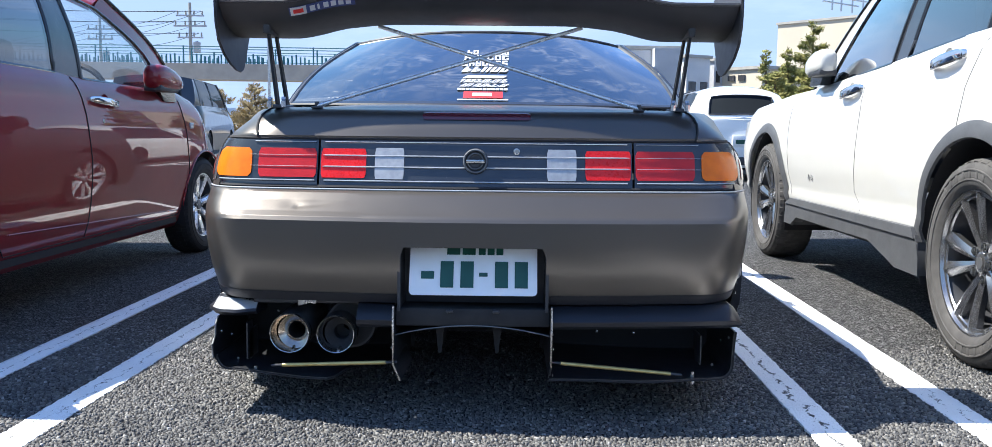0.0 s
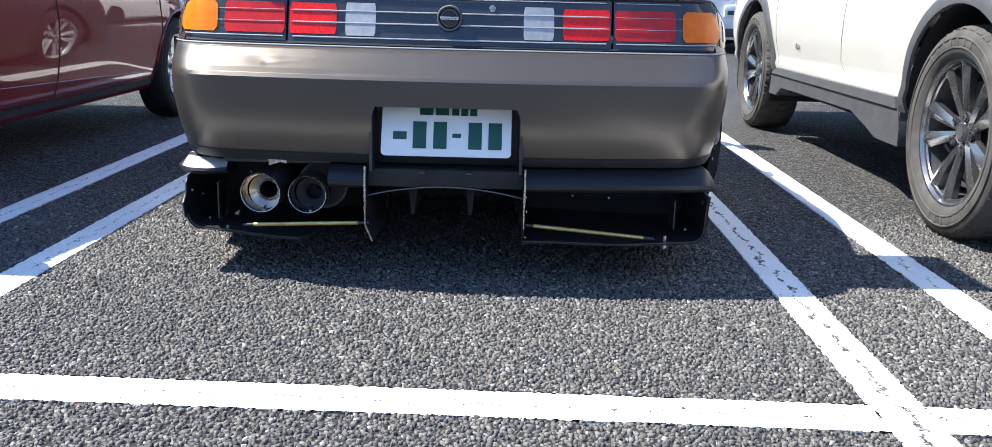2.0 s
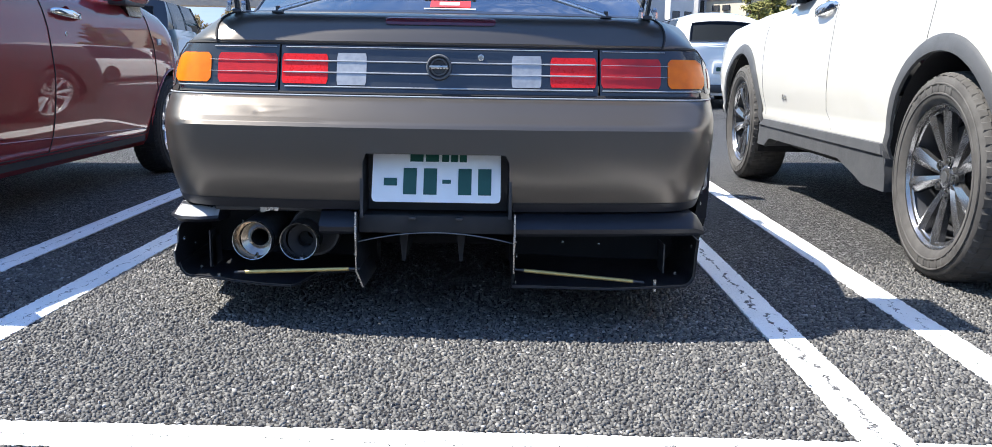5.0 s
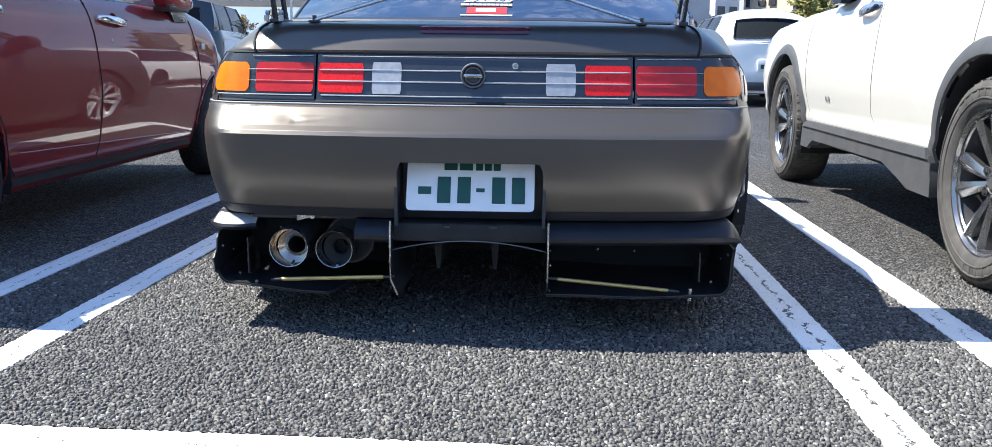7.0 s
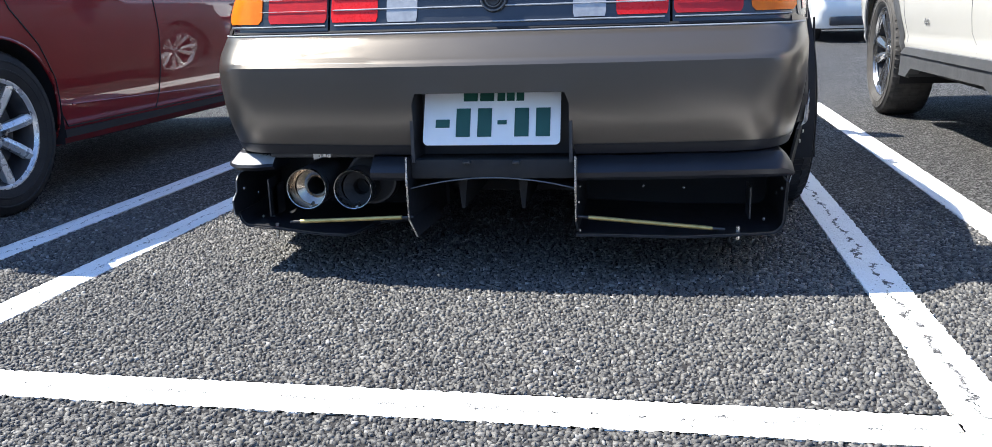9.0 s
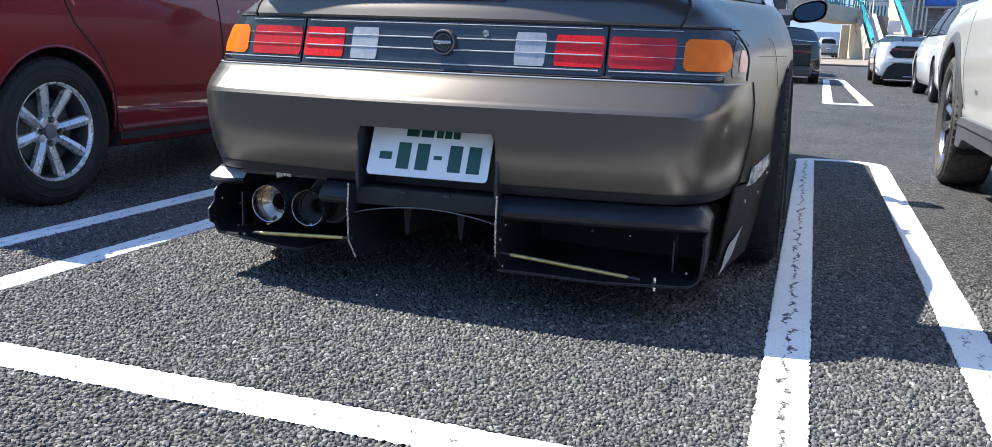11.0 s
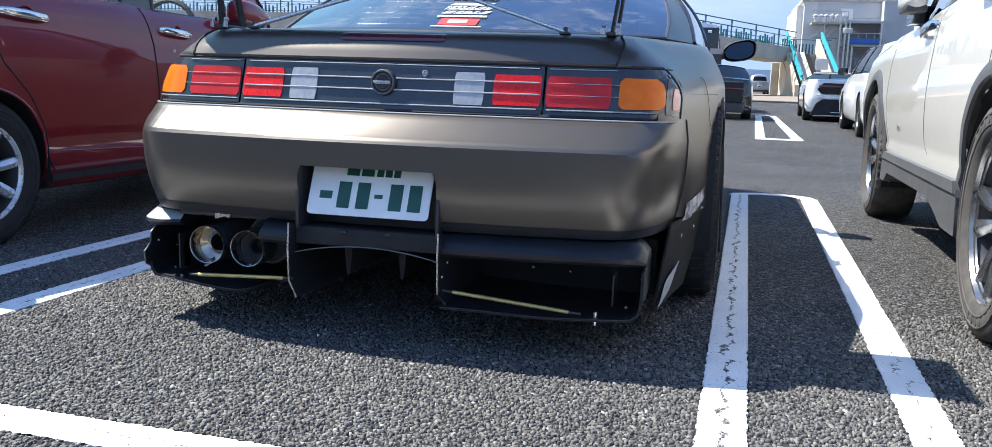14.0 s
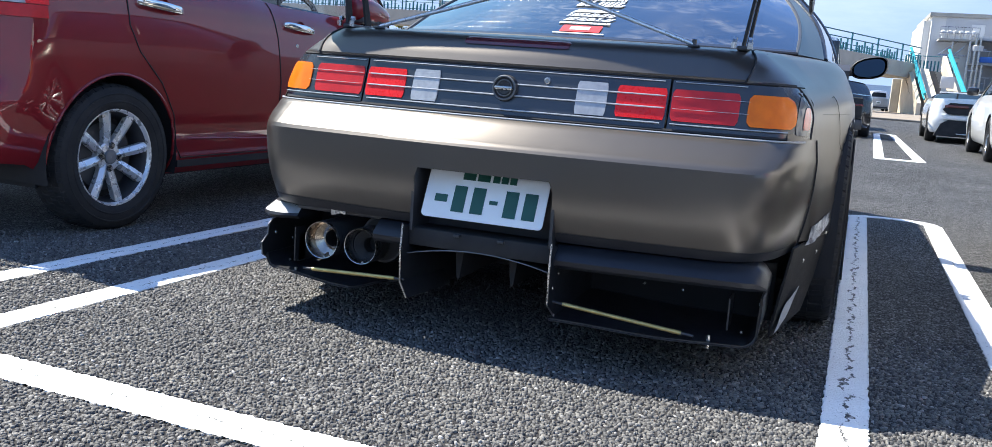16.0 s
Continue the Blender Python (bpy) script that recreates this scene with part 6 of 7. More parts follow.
def build_suv():
    """The white sport-utility car."""
    root = thing("suv_car", "pearl white sport utility car with black cladding and dark alloy wheels", "car", pose(2.475, -0.34, 0, 0, 0, -1.6))
    P = dict(w2=0.905, zlo=lambda y: lerp([(0, 0.34), (0.9, 0.34), (3.6, 0.34), (4.6, 0.34)], y), zhi=lambda y: lerp([(0, 1.10), (0.6, 1.13), (1.2, 1.105), (2.0, 1.045), (2.8, 0.99), (3.3, 0.97), (4.2, 0.90), (4.62, 0.78)], y),
             insets=[(0, 0.06), (0.06, 0.03), (0.13, 0.02), (0.14, 0.03), (0.2, 0.022), (0.35, 0.006), (0.5, 0.0), (0.62, 0.004), (0.8, 0.014), (0.92, 0.028), (1, 0.06)])
    L, yr, yf, zw, r = 4.62, 0.99, 3.63, 0.344, 0.344
    body_shell(root, WHITE, L, P["w2"], 0.22, 0.28, 0.32, 0.42, P["zlo"], P["zhi"], [(0.3, 0.05), (0.5, 0.0), (0.75, 0.03), (1.1, 0.12)], [(0.3, 0.06), (0.6, 0.0), (0.78, 0.1)], P["insets"], {yr: 0.415, yf: 0.415}, zw, (0.2, 3.2), crown=0.06, label="pearl white body")
    cabin(root, [(0.18, 0.42, "body"), (0.42, 0.66, "dark"), (1.02, 1.0, "black"), (1.08, 1.06, "dark"), (1.70, 1.62, "black"), (1.86, 1.75, "pane"), (2.72, 2.22, "body"), (3.12, 2.42, "end")],
          lambda y: lerp([(0.1, 0.78), (0.5, 0.835), (2.0, 0.842), (2.8, 0.83), (3.15, 0.78)], y), lambda y: lerp([(0.4, 0.62), (1.0, 0.665), (1.8, 0.67), (2.45, 0.63)], y),
          lambda y: P["zhi"](y) - 0.004, lambda y: lerp([(0.4, 1.58), (1.0, 1.61), (1.8, 1.61), (2.45, 1.55)], y), WHITE, 0.09, GLASSDARK, GLASSDARK, GLASSDARK, bow=0.09)
    for s in (-1, 1):
        for yy in (yr, yf):
            part("wheel_arch_liner", arch_liner(yy, zw, 0.425, s * 0.88, s * 0.5, 0.2), VOID, root)
            wheel(root, (s * 0.79, yy, zw), r, 0.225, 0.245, s, "dark")
            ring = []
            for k in range(37):
                a = radians(-14 + 208 * k / 36)
                row = []
                for rr, out in ((0.408, 0.004), (0.412, 0.014), (0.455, 0.012), (0.468, 0.002)):
                    y, z = yy + rr * math.cos(a), zw + rr * math.sin(a)
                    row.append((s * (side_x(P, y, max(z, 0.3)) + out), y, z))
                ring.append(row)
            part("arch_trim", grid(ring), DARKPLASTIC, root, "black plastic arch trim")
        poly = [(1.38, 0.235), (1.385, 0.30), (1.42, 0.385), (3.17, 0.362), (3.19, 0.25), (3.06, 0.25), (2.96, 0.298), (1.90, 0.308), (1.70, 0.262), (1.60, 0.235)]
        part("sill_cladding", prism(poly, s * 0.84, s * 0.896, "yz"), DARKPLASTIC, root, "dark grey plastic sill")
        part("sill_strip", prism([(1.42, 0.372), (1.44, 0.412), (3.06, 0.398), (3.16, 0.362)], s * 0.85, s * 0.904, "yz"), CLADDING, root)
        part("mud_flap", prism([(3.04, 0.25), (2.98, 0.34), (3.19, 0.36), (3.20, 0.25)], s * 0.70, s * 0.885, "yz"), DARKPLASTIC, root)
        part("mud_flap", prism([(1.39, 0.25), (1.40, 0.36), (1.50, 0.34), (1.66, 0.29)], s * 0.72, s * 0.893, "yz"), DARKPLASTIC, root)
        seam_on(P, root, s, [(2.06, 1.03), (2.075, 0.70), (2.11, 0.50), (2.04, 0.42)], 0.0011, GREYPLASTIC)
        seam_on(P, root, s, [(1.00, 1.10), (1.10, 0.92), (1.13, 0.78)], 0.0011, GREYPLASTIC)
        seam_on(P, root, s, [(3.14, 0.97), (3.17, 0.80), (3.14, 0.52), (3.10, 0.42)], 0.0011, GREYPLASTIC)
        handle(P, root, s, 2.20, 0.945, WHITE, 0.24, 0.03, 1.25)
        handle(P, root, s, 1.25, 1.020, WHITE, 0.24, 0.03, 1.25)
        for dy in (0.0, 0.045):
            bm = lathe([(s * side_x(P, 2.80, 0.53), 0.014), (s * (side_x(P, 2.80, 0.53) + 0.003), 0.014), (s * (side_x(P, 2.80, 0.53) + 0.003), 0.009), (s * side_x(P, 2.80, 0.53), 0.009)], "x", 14, (0, 2.72 + dy, 0.53))
            part("door_badge", bm, STEEL, root, "small metal badge")
        folded_mirror(root, s, 0.862, 2.63, 1.105, WHITE, (0.11, 0.30, 0.125), 0.03)
        part("roof_rail", tube([(s * 0.655, 0.6, 1.64), (s * 0.66, 0.75, 1.675), (s * 0.665, 2.1, 1.675), (s * 0.64, 2.3, 1.63)], 0.014, 8), STEEL, root)
        part("head_lamp", prism([(4.0, 0.72), (4.02, 0.86), (4.40, 0.82), (4.46, 0.72)], s * 0.5, s * 0.84, "yz"), CLEARLENS, root)
        part("tail_lamp", prism([(0.10, 0.86), (0.14, 1.05), (0.42, 1.04), (0.38, 0.9)], s * 0.6, s * 0.872, "yz"), REDLENS, root)
    part("underbody", box(0, 2.3, 0.28, 1.5, 4.0, 0.06), VOID, root)
    part("cabin_floor", box(0, 2.30, 0.36, 1.74, 1.75, 0.03), VOID, root)
    seats(root, ((-0.38, 2.0), (0.38, 2.0)), 0.5, 1.2, 0.6)
    part("dashboard", box(0, 2.95, 0.92, 1.4, 0.36, 0.16, 0.06), SEAT, root)


def far_car(name, label, at, turn, paint, L=4.2, w2=0.84, h=1.5, kind="hatch", lamps=True, belt_z=0.76):
    """A car of the far rows, seen whole but small."""
    root = thing(name, label, "car", pose(at[0], at[1], 0, 0, 0, turn), "cars of the far rows")
    k = h / 1.5
    belt = {"hatch": 0.95 * k, "van": 1.0 * k, "low": belt_z}[kind]
    zlo, zhi = (lambda y: 0.2), (lambda y: lerp([(0, belt * 0.98), (0.3, belt), (L * 0.55, belt), (L * 0.75, belt * 0.95), (L, belt * 0.72)], y))
    ins = [(0, 0.06), (0.1, 0.02), (0.5, 0.0), (0.85, 0.02), (1, 0.06)]
    r = 0.31
    yr, yf = L * 0.19, L * 0.79
    body_shell(root, paint, L, w2, 0.2, 0.25, 0.3, 0.4, zlo, zhi, [(0.2, 0.05), (0.45, 0.0), (0.6, 0.02), (1.0, 0.06)], [(0.2, 0.05), (0.5, 0.0), (0.8, 0.08)], ins, {yr: r + 0.04, yf: r + 0.04}, r, (L * 0.06, L * 0.74), 0.04, step=0.07, rows_n=16)
    y0, y1 = {"hatch": (0.14, 0.45), "van": (0.10, 0.25), "low": (0.45, 1.2)}[kind]
    f0, f1 = {"hatch": (L * 0.73, L * 0.56), "van": (L * 0.80, L * 0.66), "low": (L * 0.72, L * 0.52)}[kind]
    mid = (y1 + f1) / 2
    cabin(root, [(y0, y1, "body"), (y0 + 0.25, y1 + 0.12, "dark"), (mid - 0.05, mid - 0.05, "black"), (mid + 0.05, mid + 0.05, "dark"), (f0 - 0.3, f1 - 0.14, "body"), (f0, f1, "end")],
          lambda y: w2 - 0.07 - 0.08 * smoothstep(0.5, 0.0, y), lambda y: w2 - (0.26 if kind == "hatch" else 0.2), lambda y: zhi(y) - 0.004, lambda y: h - (0.13 if kind == "hatch" else 0.08) - (0.05 * smoothstep(0.9, 0.3, y) if kind == "hatch" else 0.0), paint, 0.11 if kind == "hatch" else 0.06, GLASSFAR, GLASSFAR, GLASSFAR, bow=0.06, frame_rear=kind != "low")
    for s in (-1, 1):
        for yy in (yr, yf):
            part("wheel_arch_liner", arch_liner(yy, r, r + 0.045, s * (w2 - 0.02), s * 0.45, 0.2), VOID, root)
            wheel(root, (s * (w2 - 0.11), yy, r), r, 0.2, 0.2, s, "plain")
        if lamps:
            part("tail_lamp", box(s * (w2 - 0.12), 0.06, belt * 0.86, 0.2, 0.14, 0.13, 0.03), REDLENS2, root)
            part("head_lamp", box(s * (w2 - 0.2), L - 0.16, belt * 0.7, 0.3, 0.2, 0.12, 0.04), CLEARLENS, root)
    part("number_plate", box(0, 0.0, 0.62 * k, 0.33, 0.03, 0.165, 0.008), PLATE, root)
    part("plate_bar", box(0, -0.018, 0.60 * k, 0.24, 0.006, 0.06), PLATEGREEN, root)
    part("rear_bumper_insert", box(0, 0.02, 0.30, w2 * 1.5, 0.06, 0.12, 0.02), SATIN, root)
    part("underbody", box(0, L / 2, 0.2, w2 * 1.6, L * 0.85, 0.05), VOID, root)
    part("rear_seat", box(0, mid - 0.3, belt * 0.8, w2 * 1.5, 0.25, 0.7, 0.08), SEAT, root)
    return root


build_hatch()
build_suv()
SILVER = mat("silver_paint", (0.5, 0.51, 0.52), (0.45, 0.46, 0.47), 3, 0.3, 0.05, 0.6, 1.0)
NAVY = mat("navy_paint", (0.02, 0.035, 0.085), None, 3, 0.3, 0.05, 0.3, 1.0)
BLUE = mat("blue_paint", (0.03, 0.10, 0.30), None, 3, 0.3, 0.05, 0.3, 1.0)
BLACKPAINT = mat("black_paint", (0.015, 0.015, 0.018), None, 3, 0.25, 0.05, 0.0, 1.0)
far_car("wagon_car", "white wagon parked with its tail towards the aisle", (5.27, 18.0), -1, FARWHITE, 4.2, 0.84, 1.60, "hatch", False)
sp = far_car("sports_car", "white low sports car with a dark tail and rear wing", (3.42, 17.6), -2, FARWHITE, 4.3, 0.96, 1.04, "low", False, 0.86)
part("tail_grille", prism([(-0.74, 0.66), (-0.62, 0.79), (0.62, 0.79), (0.74, 0.66), (0.64, 0.57), (-0.64, 0.57)], -0.03, 0.08, "xz"), RUBBERDARK, sp)
part("tail_band", prism([(-0.74, 0.55), (0.74, 0.55), (0.70, 0.48), (-0.70, 0.48)], -0.045, 0.08, "xz"), FARWHITE, sp)
part("tail_diffuser", prism([(-0.62, 0.46), (0.62, 0.46), (0.74, 0.38), (0.84, 0.14), (-0.84, 0.14), (-0.74, 0.38)], -0.03, 0.15, "xz"), RUBBERDARK, sp)
part("diffuser_blade", box(0, -0.05, 0.20, 0.9, 0.06, 0.02, 0.006), SILVER, sp)
part("tail_wing", box(0, 0.16, 0.985, 1.66, 0.24, 0.025, 0.01), FARWHITE, sp)
for s in (-1, 1):
    part("wing_post", box(s * 0.5, 0.24, 0.92, 0.03, 0.12, 0.14, 0.006), BLACK, sp)
    part("tail_lamp", box(s * 0.50, -0.035, 0.72, 0.42, 0.02, 0.05, 0.006), SMOKE, sp)
    part("corner_blade", prism([(s * 0.93, 0.30), (s * 0.99, 0.42), (s * 0.80, 0.22)], -0.06, 0.0, "xz"), FARWHITE, sp)
es = far_car("estate_car", "white estate car parked beside the sports car", (3.58, 11.2), -2, FARWHITE, 4.6, 0.86, 1.46, "hatch", True)
for s in (-1, 1):
    part("door_mirror", box(s * 0.93, 2.95, 0.98, 0.17, 0.10, 0.13, 0.03), BLACK, es, "dark door mirror")
cp = far_car("coupe_car", "black coupe with a dark tail in the far row", (0.52, 16.7), -1, BLACKPAINT, 4.3, 0.88, 1.12, "low", False, 0.82)
part("tail_panel", box(-0.06, -0.015, 0.56, 1.50, 0.06, 0.40, 0.03), RUBBERDARK, cp)
part("tail_lower", box(-0.06, -0.01, 0.25, 1.55, 0.06, 0.20, 0.03), SATIN, cp)
for s in (-1, 1):
    part("tail_lamp", box(s * 0.50, -0.055, 0.62, 0.42, 0.02, 0.035, 0.006), SMOKE, cp)
vn = far_car("van_car", "tall white van with dark windows beyond the far row", (-0.12, 22.2), 0, FARWHITE, 4.6, 0.85, 2.28, "van", False)
part("rear_door_glass", box(0, 0.02, 1.64, 1.46, 0.08, 0.98, 0.03), BLACK, vn, "dark rear window")
part("window_badge", box(0.50, -0.03, 2.02, 0.10, 0.02, 0.07, 0.008), PLATE, vn)
far_car("minivan_car", "dark grey minivan with large windows in the next row", (-6.0, 13.2), 9, DARKGREY, 4.4, 0.84, 1.62, "van", False)
for x, y, p, kd, h in ((3.35, 70, SILVER, "hatch", 1.55), (5.2, 71.5, FARWHITE, "hatch", 1.4), (6.0, 69, BLACKPAINT, "hatch", 1.4), (8.2, 70, BLUE, "hatch", 1.4), (1.0, 72, NAVY, "hatch", 1.45), (10.6, 69, NAVY, "hatch", 1.5), (-12, 24, FARWHITE, "hatch", 1.5), (15, 30, SILVER, "hatch", 1.5)):
    far_car("far_car", {SILVER: "silver", BLACKPAINT: "black", NAVY: "navy", BLUE: "blue", FARWHITE: "white"}[p] + " car parked far off in the car park", (x, y), 4 if y > 40 else -2, p, 4.2, 0.84, h, kd, False)

# ---- far row markings ----
for x0, y0, x1, y1, w in ((1.36, 10.6, 1.64, 19.8, 0.13), (1.84, 10.6, 1.98, 20.4, 0.13)):
    tn = -math.degrees(math.atan2(x1 - x0, y1 - y0))
    painted("far_bay_line", [(-w / 2, 0), (w / 2, 0), (w / 2, math.hypot(x1 - x0, y1 - y0)), (-w / 2, math.hypot(x1 - x0, y1 - y0))], LINE, "white painted line of the far row", (x0, y0), tn)
painted("far_bay_line", [(1.29, -0.17), (1.38, -0.25), (1.82, -0.25), (1.91, -0.17), (1.91, 0.02), (1.29, 0.02)], LINE, "white rounded end of the far row's lines", (0, 10.6), 0)
painted("far_bay_line", [(1.58, 0), (2.04, 0), (2.04, 0.3), (1.58, 0.3)], LINE, "white end of the far row's lines", (0, 20.1), 0)

# ---- footbridge ----
CONCRETE = mat("concrete", (0.42, 0.40, 0.36), (0.34, 0.325, 0.295), 1.2, 0.8, 0.08, bump=0.3, bscale=40)
BEIGE = mat("beige_paint", (0.60, 0.52, 0.40), (0.52, 0.45, 0.35), 1.5, 0.7)
TEAL = mat("teal_paint", (0.010, 0.095, 0.135), (0.014, 0.12, 0.16), 3, 0.5)
WALLWHITE = mat("white_cladding", (0.66, 0.66, 0.65), (0.58, 0.58, 0.575), 0.5, 0.7, bump=0.2, bscale=8)
WALLGREY = mat("grey_cladding", (0.47, 0.48, 0.50), (0.41, 0.42, 0.44), 0.6, 0.65)
CREAM = mat("cream_wall", (0.62, 0.54, 0.42), (0.56, 0.49, 0.39), 0.3, 0.75)
RECESS = mat("recess_shade_grey", (0.32, 0.33, 0.35), (0.27, 0.28, 0.30), 0.7, 0.7)
DARKSTEP = mat("stair_shadow_grey", (0.16, 0.15, 0.14), None, 3, 0.8)
bridge = thing("footbridge", "concrete footbridge with teal railings over the road", "bridge", None, "", "structure")


def bridge_span(a, b, deck=1.05, rail=1.1, width=2.2):
    a, b = Vector(a), Vector(b)
    d = b - a
    flat = Vector((d.x, d.y, 0)).normalized()
    n = Vector((-flat.y, flat.x, 0))
    rows = []
    for k in range(2):
        p = (a, b)[k]
        rows.append([p - n * width / 2, p + n * width / 2, p + n * width / 2 + Vector((0, 0, deck)), p - n * width / 2 + Vector((0, 0, deck))])
    bm = grid(rows, closed=True)
    bm.verts.ensure_lookup_table()
    bm.faces.new(bm.verts[:4])
    bm.faces.new(bm.verts[4:8])
    part("deck", bm, CONCRETE, bridge, "", 0)
    for side in (-1, 1):
        o = n * side * (width / 2 - 0.05) + Vector((0, 0, deck))
        for h in (0.10, rail * 0.66, rail):
            part("rail", tube([a + o + Vector((0, 0, h)), b + o + Vector((0, 0, h))], 0.035 if h == rail else 0.025, 6), TEAL, bridge)
        count = int(d.length / 0.28)
        for i in range(count + 1):
            p = a + d * i / count + o
            big = i % 10 == 0
            if i % 10 in (1, 9):
                continue
            r_ = 0.05 if big else 0.055
            part("post" if big else "baluster", tube([p, p + Vector((0, 0, rail * (1.04 if big else 0.66 - 0.26 * abs(math.sin(i * 0.9 + i // 10)))))], r_, 4), TEAL, bridge, "", 0)


bridge_span((-52, 56, 3.65), (-6.5, 60, 3.65))
bridge_span((-4.5, 50.0, 2.92), (4.35, 63.7, 2.30), 0.95, 1.05)
for x, y, z in ((-34, 57.6, 3.65), (-10, 59.7, 3.65), (4.3, 64.9, 2.3)):
    part("pier", box(x, y, z / 2, 0.9, 0.9, z, 0.05), CONCRETE, bridge)
SKYTEAL = mat("bright_teal", (0.02, 0.30, 0.36), None, 3, 0.5)


def stair_plate(top, foot, drop, thick, m, name, label=""):
    """A stair side: an upright plate between two sloping lines."""
    t_, f_ = Vector(top), Vector(foot)
    n = (f_ - t_).cross(Vector((0, 0, 1))).normalized() * thick
    rows = [[p + q for p in (t_, f_, f_ - Vector((0, 0, min(drop, f_.z))), t_ - Vector((0, 0, drop)))] for q in (-n, n)]
    bm = grid(rows, closed=True)
    bm.verts.ensure_lookup_table()
    bm.faces.new(bm.verts[:4])
    bm.faces.new(bm.verts[4:8])
    return part(name, bm, m, bridge, label, 0)


for i in range(16):
    part("step", box(5.35 + 0.045 * i, 64.0 - 0.34 * i, 2.9 - 0.18 * i - 0.09, 1.9, 0.36, 0.2), DARKSTEP, bridge)
stair_plate((4.50, 64.4, 3.85), (5.2, 58.4, 0.8), 3.8, 0.12, BEIGE, "stringer", "beige stair side")
stair_plate((6.75, 64.4, 3.95), (7.4, 58.4, 0.9), 0.95, 0.12, BEIGE, "stringer", "beige stair side")
stair_plate((5.55, 64.0, 3.05), (5.95, 59.6, 1.15), 0.75, 0.32, BEIGE, "bicycle_ramp", "beige ramp in the middle of the stair")
for x in (4.70, 6.98):
    part("stair_rail", tube([(x, 64.5, 4.35), (x + 0.75, 58.4, 1.35)], 0.10, 6), SKYTEAL, bridge)
    part("stair_rail", tube([(x, 64.5, 4.05), (x + 0.75, 58.4, 1.05)], 0.06, 6), SKYTEAL, bridge)
part("landing", box(6.0, 65.2, 2.75, 3.6, 1.6, 0.3), CONCRETE, bridge)
for k in range(15):
    part("baluster", tube([(4.6 + 0.22 * k, 66.0, 2.9), (4.6 + 0.22 * k, 66.0, 3.65)], 0.05, 4), TEAL, bridge, "", 0)
part("rail", tube([(4.5, 66.0, 3.95), (7.8, 66.0, 3.95)], 0.035, 6), TEAL, bridge)
part("landing_beam", box(6.35, 64.25, 2.50, 1.25, 0.2, 0.8), CONCRETE, bridge)
part("notice_board", box(6.55, 58.2, 2.12, 0.75, 0.08, 0.70, 0.01), WALLWHITE, bridge, "pale grey board")

# ---- buildings ----
def building(name, label, x0, x1, y0, y1, h, wall, rows_n, cols, win=(1.2, 1.0), sill=1.0, storey=3.2, turn=0.0):
    root = thing(name, label, "building", None, "", "structure")
    part("wall", box((x0 + x1) / 2, (y0 + y1) / 2, h / 2, x1 - x0, y1 - y0, h), wall, root, "", 0)
    part("roof_edge", box((x0 + x1) / 2, (y0 + y1) / 2, h + 0.15, x1 - x0 + 0.4, y1 - y0 + 0.4, 0.3), CONCRETE, root, "", 0)
    for i in range(rows_n):
        for j in range(cols):
            x = x0 + (x1 - x0) * (j + 0.5) / cols
            z = sill + storey * i + win[1] / 2
            if z + win[1] / 2 > h:
                continue
            w = part("window", box(x, y0 - 0.03, z, win[0], 0.06, win[1]), BLACK, root, "", 0)
            part("window_frame", box(x, y0 - 0.05, z - win[1] / 2 - 0.05, win[0] + 0.2, 0.16, 0.08), CONCRETE, w, "", 0)
    root.matrix_world = Matrix.Translation((x0, y0, 0)) @ Matrix.Rotation(radians(turn), 4, "Z") @ Matrix.Translation((-x0, -y0, 0))
    return root


fac = building("factory_building", "white and grey industrial block with pipes and outside stairs", 6.7, 14.9, 78, 92, 7.6, WALLWHITE, 0, 0)
part("side_block", box(6.55, 85.5, 3.65, 0.7, 13.0, 7.3), WALLWHITE, fac, "", 0)
# flat panels; the shade of the open bays is put into their darker grey
part("bay_recess", box(11.05, 77.95, 4.95, 3.1, 0.14, 1.7), RECESS, fac, "", 0)
part("bay_recess", box(11.05, 77.95, 2.6, 3.1, 0.14, 2.6), RECESS, fac, "", 0)
part("bay_canopy", box(11.05, 77.0, 5.90, 3.2, 2.0, 0.16), WALLGREY, fac, "", 0)
part("annex", box(13.75, 77.2, 3.8, 2.3, 1.6, 7.6), WALLGREY, fac, "", 0)
part("panel", box(10.1, 77.95, 6.95, 4.8, 0.08, 1.25), WALLGREY, fac, "", 0)
part("service_door", box(10.0, 77.88, 6.62, 0.95, 0.06, 0.95, 0.02), WALLWHITE, fac, "", 0)
part("service_door", box(10.3, 77.86, 2.1, 0.9, 0.06, 1.7, 0.02), WALLGREY, fac, "", 0)
for z, xa, xb_ in ((5.75, 7.2, 9.9), (4.05, 9.5, 12.6), (2.1, 9.5, 12.6)):
    part("gallery", box((xa + xb_) / 2, 76.8, z, xb_ - xa, 2.2, 0.14), CONCRETE, fac, "", 0)
    for x in np.linspace(xa, xb_, 6):
        part("gallery_post", tube([(x, 75.8, z), (x, 75.8, z + 0.95)], 0.03, 4), STEEL, fac, "", 0)
    for h in (0.5, 0.95):
        part("gallery_rail", tube([(xa, 75.8, z + h), (xb_, 75.8, z + h)], 0.03, 5), STEEL, fac, "", 0)
for k in range(6):
    part("roof_vent", lathe([(5.82, 0.10), (6.15, 0.10), (6.18, 0.20), (6.42, 0.19), (6.47, 0.02)], "z", 12, (7.45 + 0.42 * k, 76.2, 0)), WALLWHITE, fac)
for x, top in ((9.35, 5.7), (9.75, 6.3), (10.05, 6.0), (10.35, 4.0), (12.4, 5.8)):
    part("pipe", tube([(x, 75.6, 0), (x, 75.6, top)], 0.085, 8), STEEL, fac)
